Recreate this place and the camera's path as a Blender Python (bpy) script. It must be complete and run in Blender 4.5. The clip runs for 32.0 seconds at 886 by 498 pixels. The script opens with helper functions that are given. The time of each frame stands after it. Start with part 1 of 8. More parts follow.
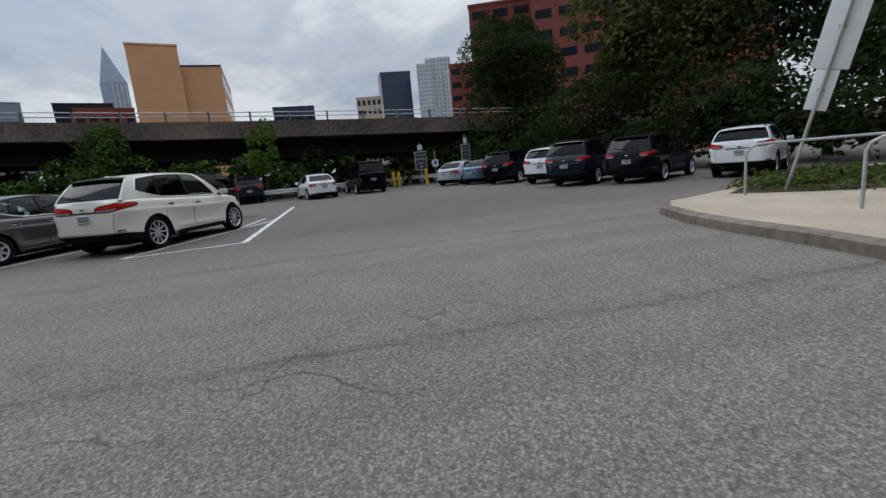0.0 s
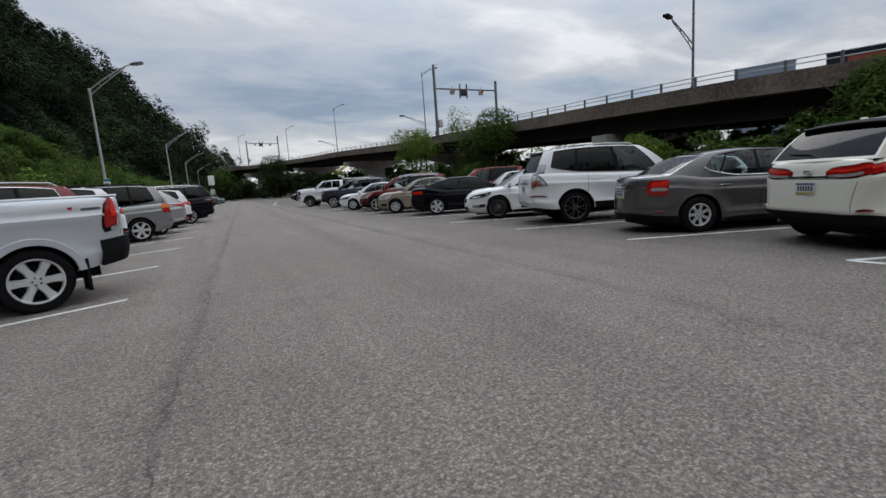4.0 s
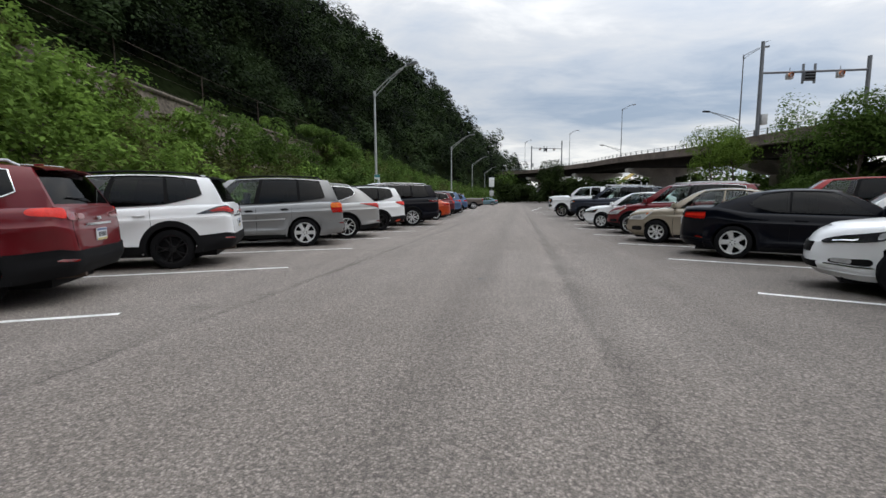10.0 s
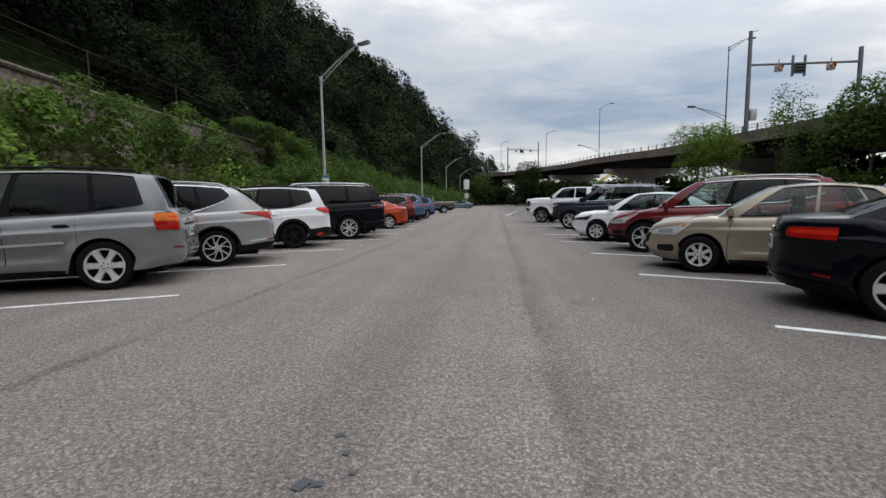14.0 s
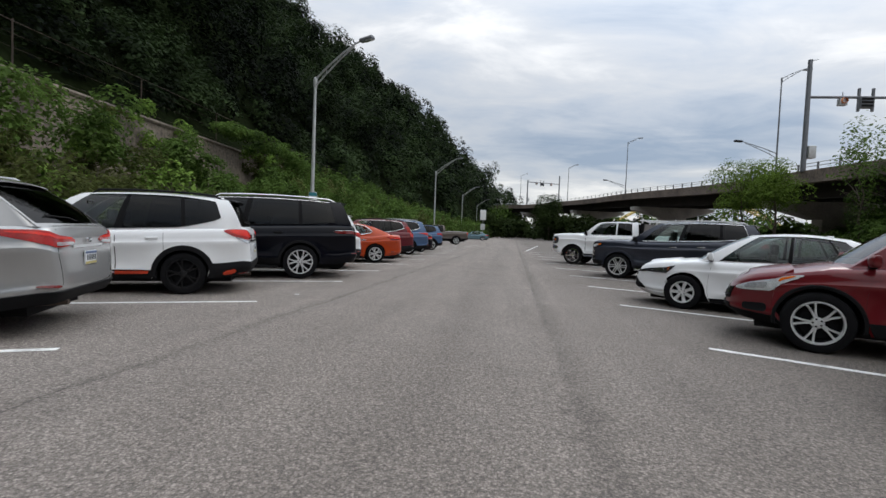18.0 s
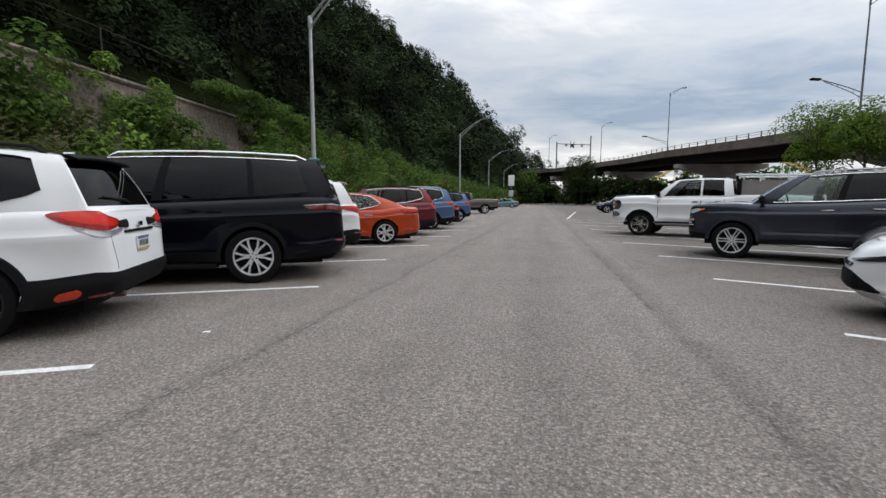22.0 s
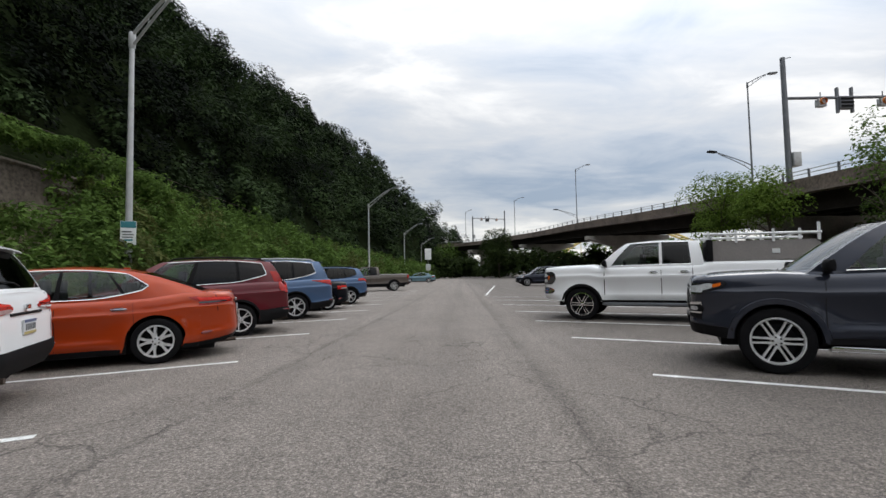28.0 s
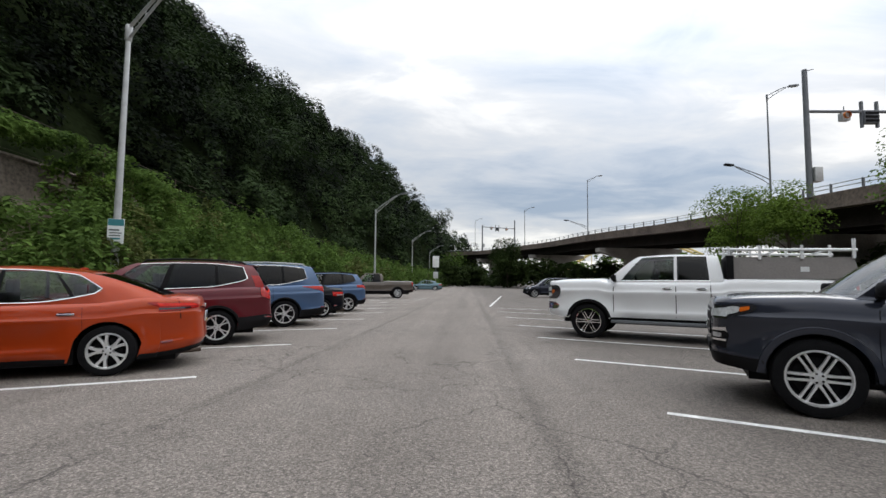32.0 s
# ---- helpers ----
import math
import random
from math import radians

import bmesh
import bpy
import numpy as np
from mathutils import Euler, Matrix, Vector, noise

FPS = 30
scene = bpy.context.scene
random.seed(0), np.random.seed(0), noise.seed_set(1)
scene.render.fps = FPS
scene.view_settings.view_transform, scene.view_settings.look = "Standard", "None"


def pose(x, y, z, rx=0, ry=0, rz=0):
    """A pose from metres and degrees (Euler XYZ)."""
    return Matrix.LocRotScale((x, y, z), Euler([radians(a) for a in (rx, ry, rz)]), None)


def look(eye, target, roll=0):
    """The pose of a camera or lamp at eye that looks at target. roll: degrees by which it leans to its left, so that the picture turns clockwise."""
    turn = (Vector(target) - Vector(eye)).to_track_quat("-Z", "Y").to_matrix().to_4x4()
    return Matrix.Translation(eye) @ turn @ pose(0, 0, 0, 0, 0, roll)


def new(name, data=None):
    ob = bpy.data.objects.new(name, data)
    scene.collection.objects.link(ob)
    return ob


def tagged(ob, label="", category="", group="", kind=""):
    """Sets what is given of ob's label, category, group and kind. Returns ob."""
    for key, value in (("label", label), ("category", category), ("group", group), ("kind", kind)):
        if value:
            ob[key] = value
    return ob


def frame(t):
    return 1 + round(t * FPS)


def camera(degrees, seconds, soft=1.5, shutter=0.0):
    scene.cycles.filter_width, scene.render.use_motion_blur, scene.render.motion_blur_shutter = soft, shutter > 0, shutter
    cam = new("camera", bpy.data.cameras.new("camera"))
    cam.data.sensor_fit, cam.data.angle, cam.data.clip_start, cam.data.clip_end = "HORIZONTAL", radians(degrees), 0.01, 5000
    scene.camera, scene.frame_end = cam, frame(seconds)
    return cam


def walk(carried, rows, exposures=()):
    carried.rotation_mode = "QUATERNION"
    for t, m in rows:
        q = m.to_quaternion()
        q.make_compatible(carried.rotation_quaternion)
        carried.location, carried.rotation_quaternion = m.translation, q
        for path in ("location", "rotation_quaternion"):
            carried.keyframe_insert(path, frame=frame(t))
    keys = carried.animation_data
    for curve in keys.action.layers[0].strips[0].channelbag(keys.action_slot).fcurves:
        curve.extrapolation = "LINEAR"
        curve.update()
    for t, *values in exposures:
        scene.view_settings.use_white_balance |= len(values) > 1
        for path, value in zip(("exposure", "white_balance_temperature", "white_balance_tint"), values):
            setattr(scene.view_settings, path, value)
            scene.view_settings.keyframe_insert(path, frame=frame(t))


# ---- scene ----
cam = camera(88.6, 32.0, shutter=0.0)
PATH = [
    (0, (-6.994, -18.359, 1.251), (-5.088, -18.847, 0.892), -5.3),
    (0.5, (-6.397, -17.829, 1.237), (-4.43, -17.927, 0.89), -7.9),
    (0.6, (-6.295, -17.768, 1.232), (-4.326, -17.806, 0.881), -8.4),
    (1, (-5.955, -17.601, 1.244), (-4.001, -17.343, 0.906), -6.8),
    (1.5, (-5.5, -17.456, 1.247), (-3.555, -17.152, 0.894), -8.1),
    (2, (-4.965, -17.364, 1.255), (-3.025, -17.026, 0.902), -6.3),
    (2.5, (-4.46, -17.292, 1.255), (-2.522, -16.946, 0.902), -6.3),
    (3, (-3.997, -17.129, 1.253), (-2.256, -16.197, 0.935), -5.6),
    (3.2, (-3.84, -17.037, 1.234), (-2.304, -15.79, 0.941), -4.4),
    (3.5, (-3.582, -16.992, 1.222), (-2.357, -15.441, 0.914), -4.9),
    (4, (-3.139, -16.912, 1.234), (-2.265, -15.137, 0.942), -4.0),
    (4.5, (-2.742, -16.683, 1.248), (-2.142, -14.798, 0.955), -3.2),
    (6.5, (-1.239, -14.955, 1.245), (-1.1, -12.994, 0.875), -5.6),
    (7, (-0.943, -14.491, 1.245), (-0.834, -12.521, 0.917), -5.0),
    (7.5, (-0.714, -13.95, 1.254), (-0.743, -11.975, 0.938), -3.1),
    (8, (-0.512, -13.412, 1.256), (-0.573, -11.435, 0.966), -1.2),
    (8.5, (-0.28, -12.805, 1.243), (-0.355, -10.822, 0.996), 0.4),
    (9, (-0.202, -12.255, 1.244), (-0.347, -10.274, 1.015), 0.4),
    (9.5, (-0.109, -11.668, 1.229), (-0.293, -9.69, 1.002), 0.2),
    (10, (-0.105, -11.003, 1.23), (-0.37, -9.033, 1.011), -0.3),
    (10.5, (-0.037, -10.39, 1.214), (-0.303, -8.417, 1.025), -0.8),
    (11, (0.003, -9.766, 1.223), (-0.274, -7.795, 1.03), -0.6),
    (11.5, (0.103, -9.118, 1.2), (-0.159, -7.145, 1.01), -1.0),
    (12, (0.129, -8.496, 1.218), (-0.119, -6.521, 1.02), -1.0),
    (12.5, (0.202, -7.879, 1.216), (-0.021, -5.902, 1.012), -0.9),
    (13, (0.261, -7.276, 1.236), (0.056, -5.298, 1.031), -0.8),
    (13.5, (0.298, -6.603, 1.254), (0.105, -4.623, 1.05), -0.8),
    (14, (0.353, -5.951, 1.255), (0.181, -3.969, 1.049), -0.8),
    (14.5, (0.35, -5.326, 1.26), (0.162, -3.343, 1.087), -0.1),
    (16.5, (0.505, -2.654, 1.245), (0.196, -0.679, 1.182), -0.1),
    (17, (0.5, -2.125, 1.268), (0.245, -0.142, 1.209), -0.5),
    (17.5, (0.426, -1.406, 1.247), (0.174, 0.577, 1.192), -0.6),
    (18, (0.376, -0.708, 1.265), (0.136, 1.276, 1.187), 2.3),
    (18.5, (0.26, -0.256, 1.249), (-0.061, 1.717, 1.16), 1.0),
    (19, (0.281, 0.338, 1.265), (-0.031, 2.311, 1.163), 1.2),
    (19.5, (0.191, 0.931, 1.243), (-0.112, 2.901, 1.073), 0.2),
    (20, (0.039, 1.553, 1.262), (-0.167, 3.533, 1.065), 1.6),
    (20.5, (-0.031, 2.043, 1.259), (-0.343, 4.008, 1.052), 0.9),
    (21, (-0.11, 2.498, 1.261), (-0.43, 4.461, 1.045), 0.5),
    (21.5, (-0.179, 2.981, 1.256), (-0.524, 4.94, 1.041), 0.5),
    (22, (-0.284, 3.429, 1.263), (-0.635, 5.386, 1.046), 0.1),
    (22.5, (-0.312, 3.929, 1.252), (-0.676, 5.884, 1.034), 0.5),
    (23, (-0.338, 4.385, 1.231), (-0.757, 6.33, 1.019), 0.2),
    (23.5, (-0.336, 4.992, 1.235), (-0.75, 6.94, 1.051), 0.6),
    (24, (-0.307, 5.571, 1.271), (-0.711, 7.526, 1.154), 0.2),
    (24.5, (-0.215, 6.169, 1.256), (-0.55, 8.139, 1.159), -0.4),
    (25, (-0.176, 6.719, 1.245), (-0.435, 8.701, 1.177), -0.3),
    (25.5, (-0.049, 7.229, 1.273), (-0.216, 9.222, 1.263), -0.5),
    (26, (0.042, 7.694, 1.273), (-0.084, 9.688, 1.36), -0.2),
    (26.5, (0.104, 8.07, 1.287), (0.019, 10.065, 1.399), -0.9),
    (28.5, (0.284, 8.872, 1.26), (0.3, 10.869, 1.363), -0.9),
    (29, (0.323, 8.89, 1.268), (0.372, 10.887, 1.356), -0.7),
    (29.5, (0.329, 8.883, 1.279), (0.409, 10.88, 1.364), -0.3),
    (30, (0.344, 8.854, 1.29), (0.458, 10.849, 1.377), -1.8),
    (30.5, (0.351, 8.949, 1.247), (0.52, 10.94, 1.334), -1.2),
    (31, (0.414, 9.051, 1.241), (0.328, 11.048, 1.309), 1.5),
    (31.5, (0.523, 9.256, 1.246), (0.449, 11.253, 1.324), 1.1),
    (32, (0.542, 9.561, 1.31), (0.49, 11.555, 1.453), 0.6),
]
walk(cam, [(t, look(eye, target, roll)) for t, eye, target, roll in PATH], exposures=[(0, -0.38, 6120, 10), (1, -0.20, 6150, 10), (2, -0.34, 6180, 10), (4.5, -0.38, 6330, 10), (7, -0.16, 6450, 10), (9, -0.18, 6500, 10), (10, 0.0, 6500, 10), (12, 0.0, 6500, 10), (13, -0.08, 6500, 10), (17, -0.17, 6450, 10), (18, -0.1, 6450, 10), (20, -0.06, 6450, 10), (22, -0.02, 6500, 10), (24, -0.16, 6500, 10), (25, -0.08, 6500, 10), (26, -0.22, 6550, 10), (29, 0.02, 6600, 10), (32, 0.04, 6600, 10)])

# ---- world and sun: a bright broken overcast ----
SUN_AZ, SUN_EL = radians(38), radians(46)   # from +y towards +x
world = bpy.data.worlds.new("overcast_sky")
scene.world = world
world.use_nodes = True
wn, wl = world.node_tree.nodes, world.node_tree.links
wn.clear()


def wnode(kind, **vals):
    n = wn.new(kind)
    for key, v in vals.items():
        n.inputs[key].default_value = v
    return n


def wmath(op, a, b=0.5):
    n = wn.new("ShaderNodeMath")
    n.operation = op
    for i, v in enumerate((a, b)):
        if isinstance(v, (int, float)):
            n.inputs[i].default_value = v
        else:
            wl.new(v, n.inputs[i])
    return n.outputs[0]


sky = wn.new("ShaderNodeTexSky")
sky.sky_type, sky.sun_disc = "NISHITA", False
sky.sun_elevation, sky.sun_rotation = SUN_EL, SUN_AZ
coord = wn.new("ShaderNodeTexCoord")
sep = wn.new("ShaderNodeSeparateXYZ")
wl.new(coord.outputs["Generated"], sep.inputs[0])
up = wmath("ADD", wmath("MAXIMUM", sep.outputs[2], 0.0), 0.13)
flat = wn.new("ShaderNodeCombineXYZ")
wl.new(wmath("DIVIDE", sep.outputs[0], up), flat.inputs[0])
wl.new(wmath("DIVIDE", sep.outputs[1], up), flat.inputs[1])
turnv = wn.new("ShaderNodeMapping")
turnv.inputs["Rotation"].default_value = (0, 0, radians(-24))
turnv.inputs["Scale"].default_value = (0.62, 0.95, 1)
wl.new(flat.outputs[0], turnv.inputs[0])
cloud = wnode("ShaderNodeTexNoise", Scale=0.62, Detail=8.0, Roughness=0.52, Distortion=0.35)
wl.new(turnv.outputs[0], cloud.inputs["Vector"])
wisps = wnode("ShaderNodeTexNoise", Scale=2.6, Detail=8.0, Roughness=0.6, Distortion=0.5)
wl.new(turnv.outputs[0], wisps.inputs["Vector"])
mixed = wmath("ADD", wmath("MULTIPLY", cloud.outputs[0], 0.74), wmath("MULTIPLY", wisps.outputs[0], 0.26))
ramp = wn.new("ShaderNodeValToRGB")
stops = ((0.37, (0.36, 0.45, 0.58, 1)), (0.45, (0.57, 0.63, 0.715, 1)), (0.51, (0.70, 0.73, 0.77, 1)), (0.58, (1.02, 1.02, 1.01, 1)))
while len(ramp.color_ramp.elements) < len(stops):
    ramp.color_ramp.elements.new(0.5)
for e, (pos, col) in zip(ramp.color_ramp.elements, stops):
    e.position, e.color = pos, col
wl.new(mixed, ramp.inputs[0])
# brighter high up and round the veiled sun
sunway = Vector((math.sin(SUN_AZ) * math.cos(SUN_EL), math.cos(SUN_AZ) * math.cos(SUN_EL), math.sin(SUN_EL)))
dot = wn.new("ShaderNodeVectorMath")
dot.operation = "DOT_PRODUCT"
wl.new(coord.outputs["Generated"], dot.inputs[0])
dot.inputs[1].default_value = sunway
glow = wmath("POWER", wmath("MAXIMUM", dot.outputs["Value"], 0.0), 9.0)
lift = wmath("ADD", wmath("MULTIPLY", wmath("POWER", wmath("MAXIMUM", sep.outputs[2], 0.0), 2.0), 2.6), wmath("ADD", wmath("MULTIPLY", glow, 0.5), wmath("ADD", wmath("MULTIPLY", wmath("POWER", wmath("SUBTRACT", 1.0, wmath("MAXIMUM", sep.outputs[2], 0.0)), 8.0), 0.20), 0.84)))
bright = wn.new("ShaderNodeVectorMath")
bright.operation = "SCALE"
wl.new(ramp.outputs[0], bright.inputs[0])
wl.new(lift, bright.inputs["Scale"])
clouds_bg = wnode("ShaderNodeBackground", Strength=1.0)
wl.new(bright.outputs[0], clouds_bg.inputs["Color"])
sky_bg = wnode("ShaderNodeBackground", Strength=0.08)
wl.new(sky.outputs[0], sky_bg.inputs["Color"])
blend = wn.new("ShaderNodeMixShader")
blend.inputs[0].default_value = 0.88
wl.new(sky_bg.outputs[0], blend.inputs[1])
wl.new(clouds_bg.outputs[0], blend.inputs[2])
wout = wn.new("ShaderNodeOutputWorld")
wl.new(blend.outputs[0], wout.inputs["Surface"])

sun = new("sun", bpy.data.lights.new("sun", "SUN"))
sun.data.energy, sun.data.angle, sun.data.color = 0.95, radians(32), (1.0, 0.97, 0.92)
sun.matrix_world = look(sunway * 50, (0, 0, 0))


# ---- materials ----
def material(name, color, rough=0.6, metal=0.0, vary=0.15, scale=3.0, fine=40.0, bump=0.0, coat=0.0, island=0.0, spec=0.5, color2=None):
    """A procedural surface: base colour varied at two scales, bump, and optional variation by island or object."""
    m = bpy.data.materials.new(name)
    m.use_nodes = True
    nt = m.node_tree
    n, l = nt.nodes, nt.links
    b = n["Principled BSDF"]
    b.inputs["Roughness"].default_value, b.inputs["Metallic"].default_value = rough, metal
    b.inputs["Coat Weight"].default_value, b.inputs["Coat Roughness"].default_value = coat, 0.04
    b.inputs["Specular IOR Level"].default_value = spec
    tc = n.new("ShaderNodeTexCoord")
    big, small = n.new("ShaderNodeTexNoise"), n.new("ShaderNodeTexNoise")
    big.inputs["Scale"].default_value, big.inputs["Detail"].default_value = scale, 5
    small.inputs["Scale"].default_value, small.inputs["Detail"].default_value = fine, 3
    for t in (big, small):
        l.new(tc.outputs["Object"], t.inputs["Vector"])
    add = n.new("ShaderNodeMath")
    add.operation = "ADD"
    l.new(big.outputs[0], add.inputs[0])
    l.new(small.outputs[0], add.inputs[1])
    last = add.outputs[0]
    if island:
        g = n.new("ShaderNodeNewGeometry")
        mul = n.new("ShaderNodeMath")
        mul.operation = "MULTIPLY_ADD"
        mul.inputs[1].default_value = island
        l.new(g.outputs["Random Per Island"], mul.inputs[0])
        l.new(last, mul.inputs[2])
        last = mul.outputs[0]
    mr = n.new("ShaderNodeMapRange")
    mr.inputs["From Min"].default_value, mr.inputs["From Max"].default_value = 0.7, 1.3 + island
    l.new(last, mr.inputs["Value"])
    mix = n.new("ShaderNodeMix")
    mix.data_type = "RGBA"
    c = Vector(color)
    lo = c * (1 - vary)
    hi = Vector(color2) if color2 else c * (1 + vary)
    mix.inputs[6].default_value, mix.inputs[7].default_value = (*lo, 1), (*hi, 1)
    l.new(mr.outputs[0], mix.inputs[0])
    l.new(mix.outputs[2], b.inputs["Base Color"])
    if bump:
        bp = n.new("ShaderNodeBump")
        bp.inputs["Strength"].default_value, bp.inputs["Distance"].default_value = bump, 0.01
        l.new(add.outputs[0], bp.inputs["Height"])
        l.new(bp.outputs[0], b.inputs["Normal"])
    return m


def paint(name, color, metal=0.0, rough=0.38, coat=0.7, spec=0.12):
    return material(name, color, rough - 0.25 * metal, metal, vary=0.06, scale=1.3, fine=300, coat=coat, spec=spec)


def glass_material(name, tint, gloss=0.75, ior=1.52):
    m = bpy.data.materials.new(name)
    m.use_nodes = True
    n, l = m.node_tree.nodes, m.node_tree.links
    n.clear()
    tr, gl = n.new("ShaderNodeBsdfTransparent"), n.new("ShaderNodeBsdfGlossy")
    tr.inputs[0].default_value = (*tint, 1)
    gl.inputs[0].default_value, gl.inputs["Roughness"].default_value = (gloss, gloss, gloss, 1), 0.02
    fr, mx, out = n.new("ShaderNodeFresnel"), n.new("ShaderNodeMixShader"), n.new("ShaderNodeOutputMaterial")
    fr.inputs[0].default_value = ior
    l.new(fr.outputs[0], mx.inputs[0])
    l.new(tr.outputs[0], mx.inputs[1])
    l.new(gl.outputs[0], mx.inputs[2])
    l.new(mx.outputs[0], out.inputs[0])
    return m


def leaf_material(name, dark, light, island=0.18, scale=0.3, fine=1.3, through_light=0.35, band=None):
    """Thin leaves: a matt face and light that shines through, toned by clump and a little by leaf."""
    m = material(name, dark, 0.7, 0, vary=0.45, scale=scale, fine=fine, island=island, color2=light, spec=0.04)
    n, l = m.node_tree.nodes, m.node_tree.links
    if band:
        # narrower clump noise: whole crowns differ in tone, as light and shade in colour
        spread = n["Map Range"]
        spread.inputs["From Min"].default_value, spread.inputs["From Max"].default_value = band
    b = n["Principled BSDF"]
    thin, mx = n.new("ShaderNodeBsdfTranslucent"), n.new("ShaderNodeMixShader")
    mx.inputs[0].default_value = through_light
    l.new(b.inputs["Base Color"].links[0].from_socket, thin.inputs[0])
    l.new(b.outputs[0], mx.inputs[1])
    l.new(thin.outputs[0], mx.inputs[2])
    l.new(mx.outputs[0], n["Material Output"].inputs[0])
    return m


def asphalt_material():
    """Worn coarse asphalt: pale stones in grey binder, two long dark seams, wheel-polished lanes, blotches and hairline cracks."""
    m = bpy.data.materials.new("worn_asphalt")
    m.use_nodes = True
    n, l = m.node_tree.nodes, m.node_tree.links
    b = n["Principled BSDF"]
    b.inputs["Specular IOR Level"].default_value = 0.35
    tc = n.new("ShaderNodeTexCoord")
    sp = n.new("ShaderNodeSeparateXYZ")
    l.new(tc.outputs["Object"], sp.inputs[0])

    def mth(op, a, c=0.5, d=None, clamp=False):
        k = n.new("ShaderNodeMath")
        k.operation, k.use_clamp = op, clamp
        for i, v in enumerate((a, c, d)):
            if v is None:
                continue
            if isinstance(v, (int, float)):
                k.inputs[i].default_value = v
            else:
                l.new(v, k.inputs[i])
        return k.outputs[0]

    def noi(scale, detail=4, rough=0.6):
        k = n.new("ShaderNodeTexNoise")
        k.inputs["Scale"].default_value, k.inputs["Detail"].default_value, k.inputs["Roughness"].default_value = scale, detail, rough
        l.new(tc.outputs["Object"], k.inputs["Vector"])
        return k.outputs[0]

    def ramp_(v, a, c):
        k = n.new("ShaderNodeMapRange")
        k.inputs["From Min"].default_value, k.inputs["From Max"].default_value = a, c
        k.interpolation_type = "SMOOTHSTEP"
        l.new(v, k.inputs["Value"])
        return k.outputs[0]

    stones = n.new("ShaderNodeTexVoronoi")
    stones.inputs["Scale"].default_value = 62
    l.new(tc.outputs["Object"], stones.inputs["Vector"])
    hue = n.new("ShaderNodeSeparateColor")
    l.new(stones.outputs["Color"], hue.inputs[0])
    speck = mth("MULTIPLY", hue.outputs[0], ramp_(stones.outputs["Distance"], 0.95, 0.15))
    grit, pits = ramp_(noi(95, 3, 0.8), 0.30, 0.70), ramp_(noi(30, 5, 0.75), 0.40, 0.56)
    big, mid, wob = noi(0.16, 5), noi(1.1, 6, 0.65), noi(0.7, 3)
    wobble = mth("MULTIPLY", mth("SUBTRACT", wob, 0.5), 0.30)
    fray = mth("MULTIPLY", mth("SUBTRACT", noi(9, 5, 0.7), 0.5), 0.22)

    def seam(x0, slope, half, soft):
        off = mth("SUBTRACT", sp.outputs[0], mth("MULTIPLY_ADD", sp.outputs[1], slope, x0))
        d = mth("ABSOLUTE", mth("ADD", mth("ADD", off, wobble), fray))
        return ramp_(d, half + soft, half)

    def edge_band(x0, slope, width):
        """A dark strip with a firm edge towards the lane and a ragged one away from it."""
        off = mth("ADD", mth("SUBTRACT", sp.outputs[0], mth("MULTIPLY_ADD", sp.outputs[1], slope, x0)), mth("ADD", mth("MULTIPLY", wobble, 0.4), mth("MULTIPLY", fray, 0.6)))
        return mth("MULTIPLY", ramp_(off, -0.05, 0.02), ramp_(off, width, 0.02)), ramp_(off, -0.1, 1.4)

    right, east = edge_band(0.90, 0.03, 0.36)
    east = mth("MULTIPLY_ADD", ramp_(sp.outputs[0], 2.0, 4.2), 1.25, east)
    left, mid_l = seam(-2.83, 0.053, 0.012, 0.09), seam(-0.35, 0.035, 0.08, 0.45)
    left_wide, right_wide = mth("MULTIPLY", seam(-2.83, 0.053, 0.05, 0.30), ramp_(noi(0.5, 3), 0.38, 0.55)), mth("MULTIPLY", seam(0.90, 0.03, 0.05, 0.40), ramp_(noi(0.45, 3), 0.40, 0.58))
    cracks = n.new("ShaderNodeTexVoronoi")
    cracks.feature = "DISTANCE_TO_EDGE"
    cracks.inputs["Scale"].default_value = 0.55
    warp = n.new("ShaderNodeVectorMath")
    warp.operation = "ADD"
    nz = n.new("ShaderNodeTexNoise")
    nz.inputs["Scale"].default_value, nz.inputs["Detail"].default_value = 1.4, 6
    l.new(tc.outputs["Object"], nz.inputs["Vector"])
    l.new(tc.outputs["Object"], warp.inputs[0])
    l.new(nz.outputs["Color"], warp.inputs[1])
    l.new(warp.outputs[0], cracks.inputs["Vector"])
    crack = mth("MULTIPLY", ramp_(cracks.outputs["Distance"], 0.012, 0.002), mth("MULTIPLY", ramp_(noi(0.22, 3), 0.44, 0.54), mth("MAXIMUM", ramp_(sp.outputs[1], 7.0, 12.0), mth("MULTIPLY", ramp_(sp.outputs[1], -12.0, -15.0), ramp_(sp.outputs[0], -2.6, -3.8)))))
    val = mth("MULTIPLY_ADD", speck, 0.78, 0.335)
    val = mth("MULTIPLY_ADD", grit, 0.46, val)
    val = mth("MULTIPLY", val, mth("MULTIPLY_ADD", pits, 0.38, 0.66))
    val = mth("MULTIPLY", val, mth("MULTIPLY_ADD", big, 0.40, 0.80))
    val = mth("MULTIPLY", val, mth("MULTIPLY_ADD", mid, 0.36, 0.82))
    # long wheel streaks and small dark spots of oil
    long = n.new("ShaderNodeTexNoise")
    stretch = n.new("ShaderNodeMapping")
    stretch.inputs["Scale"].default_value = (2.2, 0.10, 1)
    l.new(tc.outputs["Object"], stretch.inputs[0])
    l.new(stretch.outputs[0], long.inputs["Vector"])
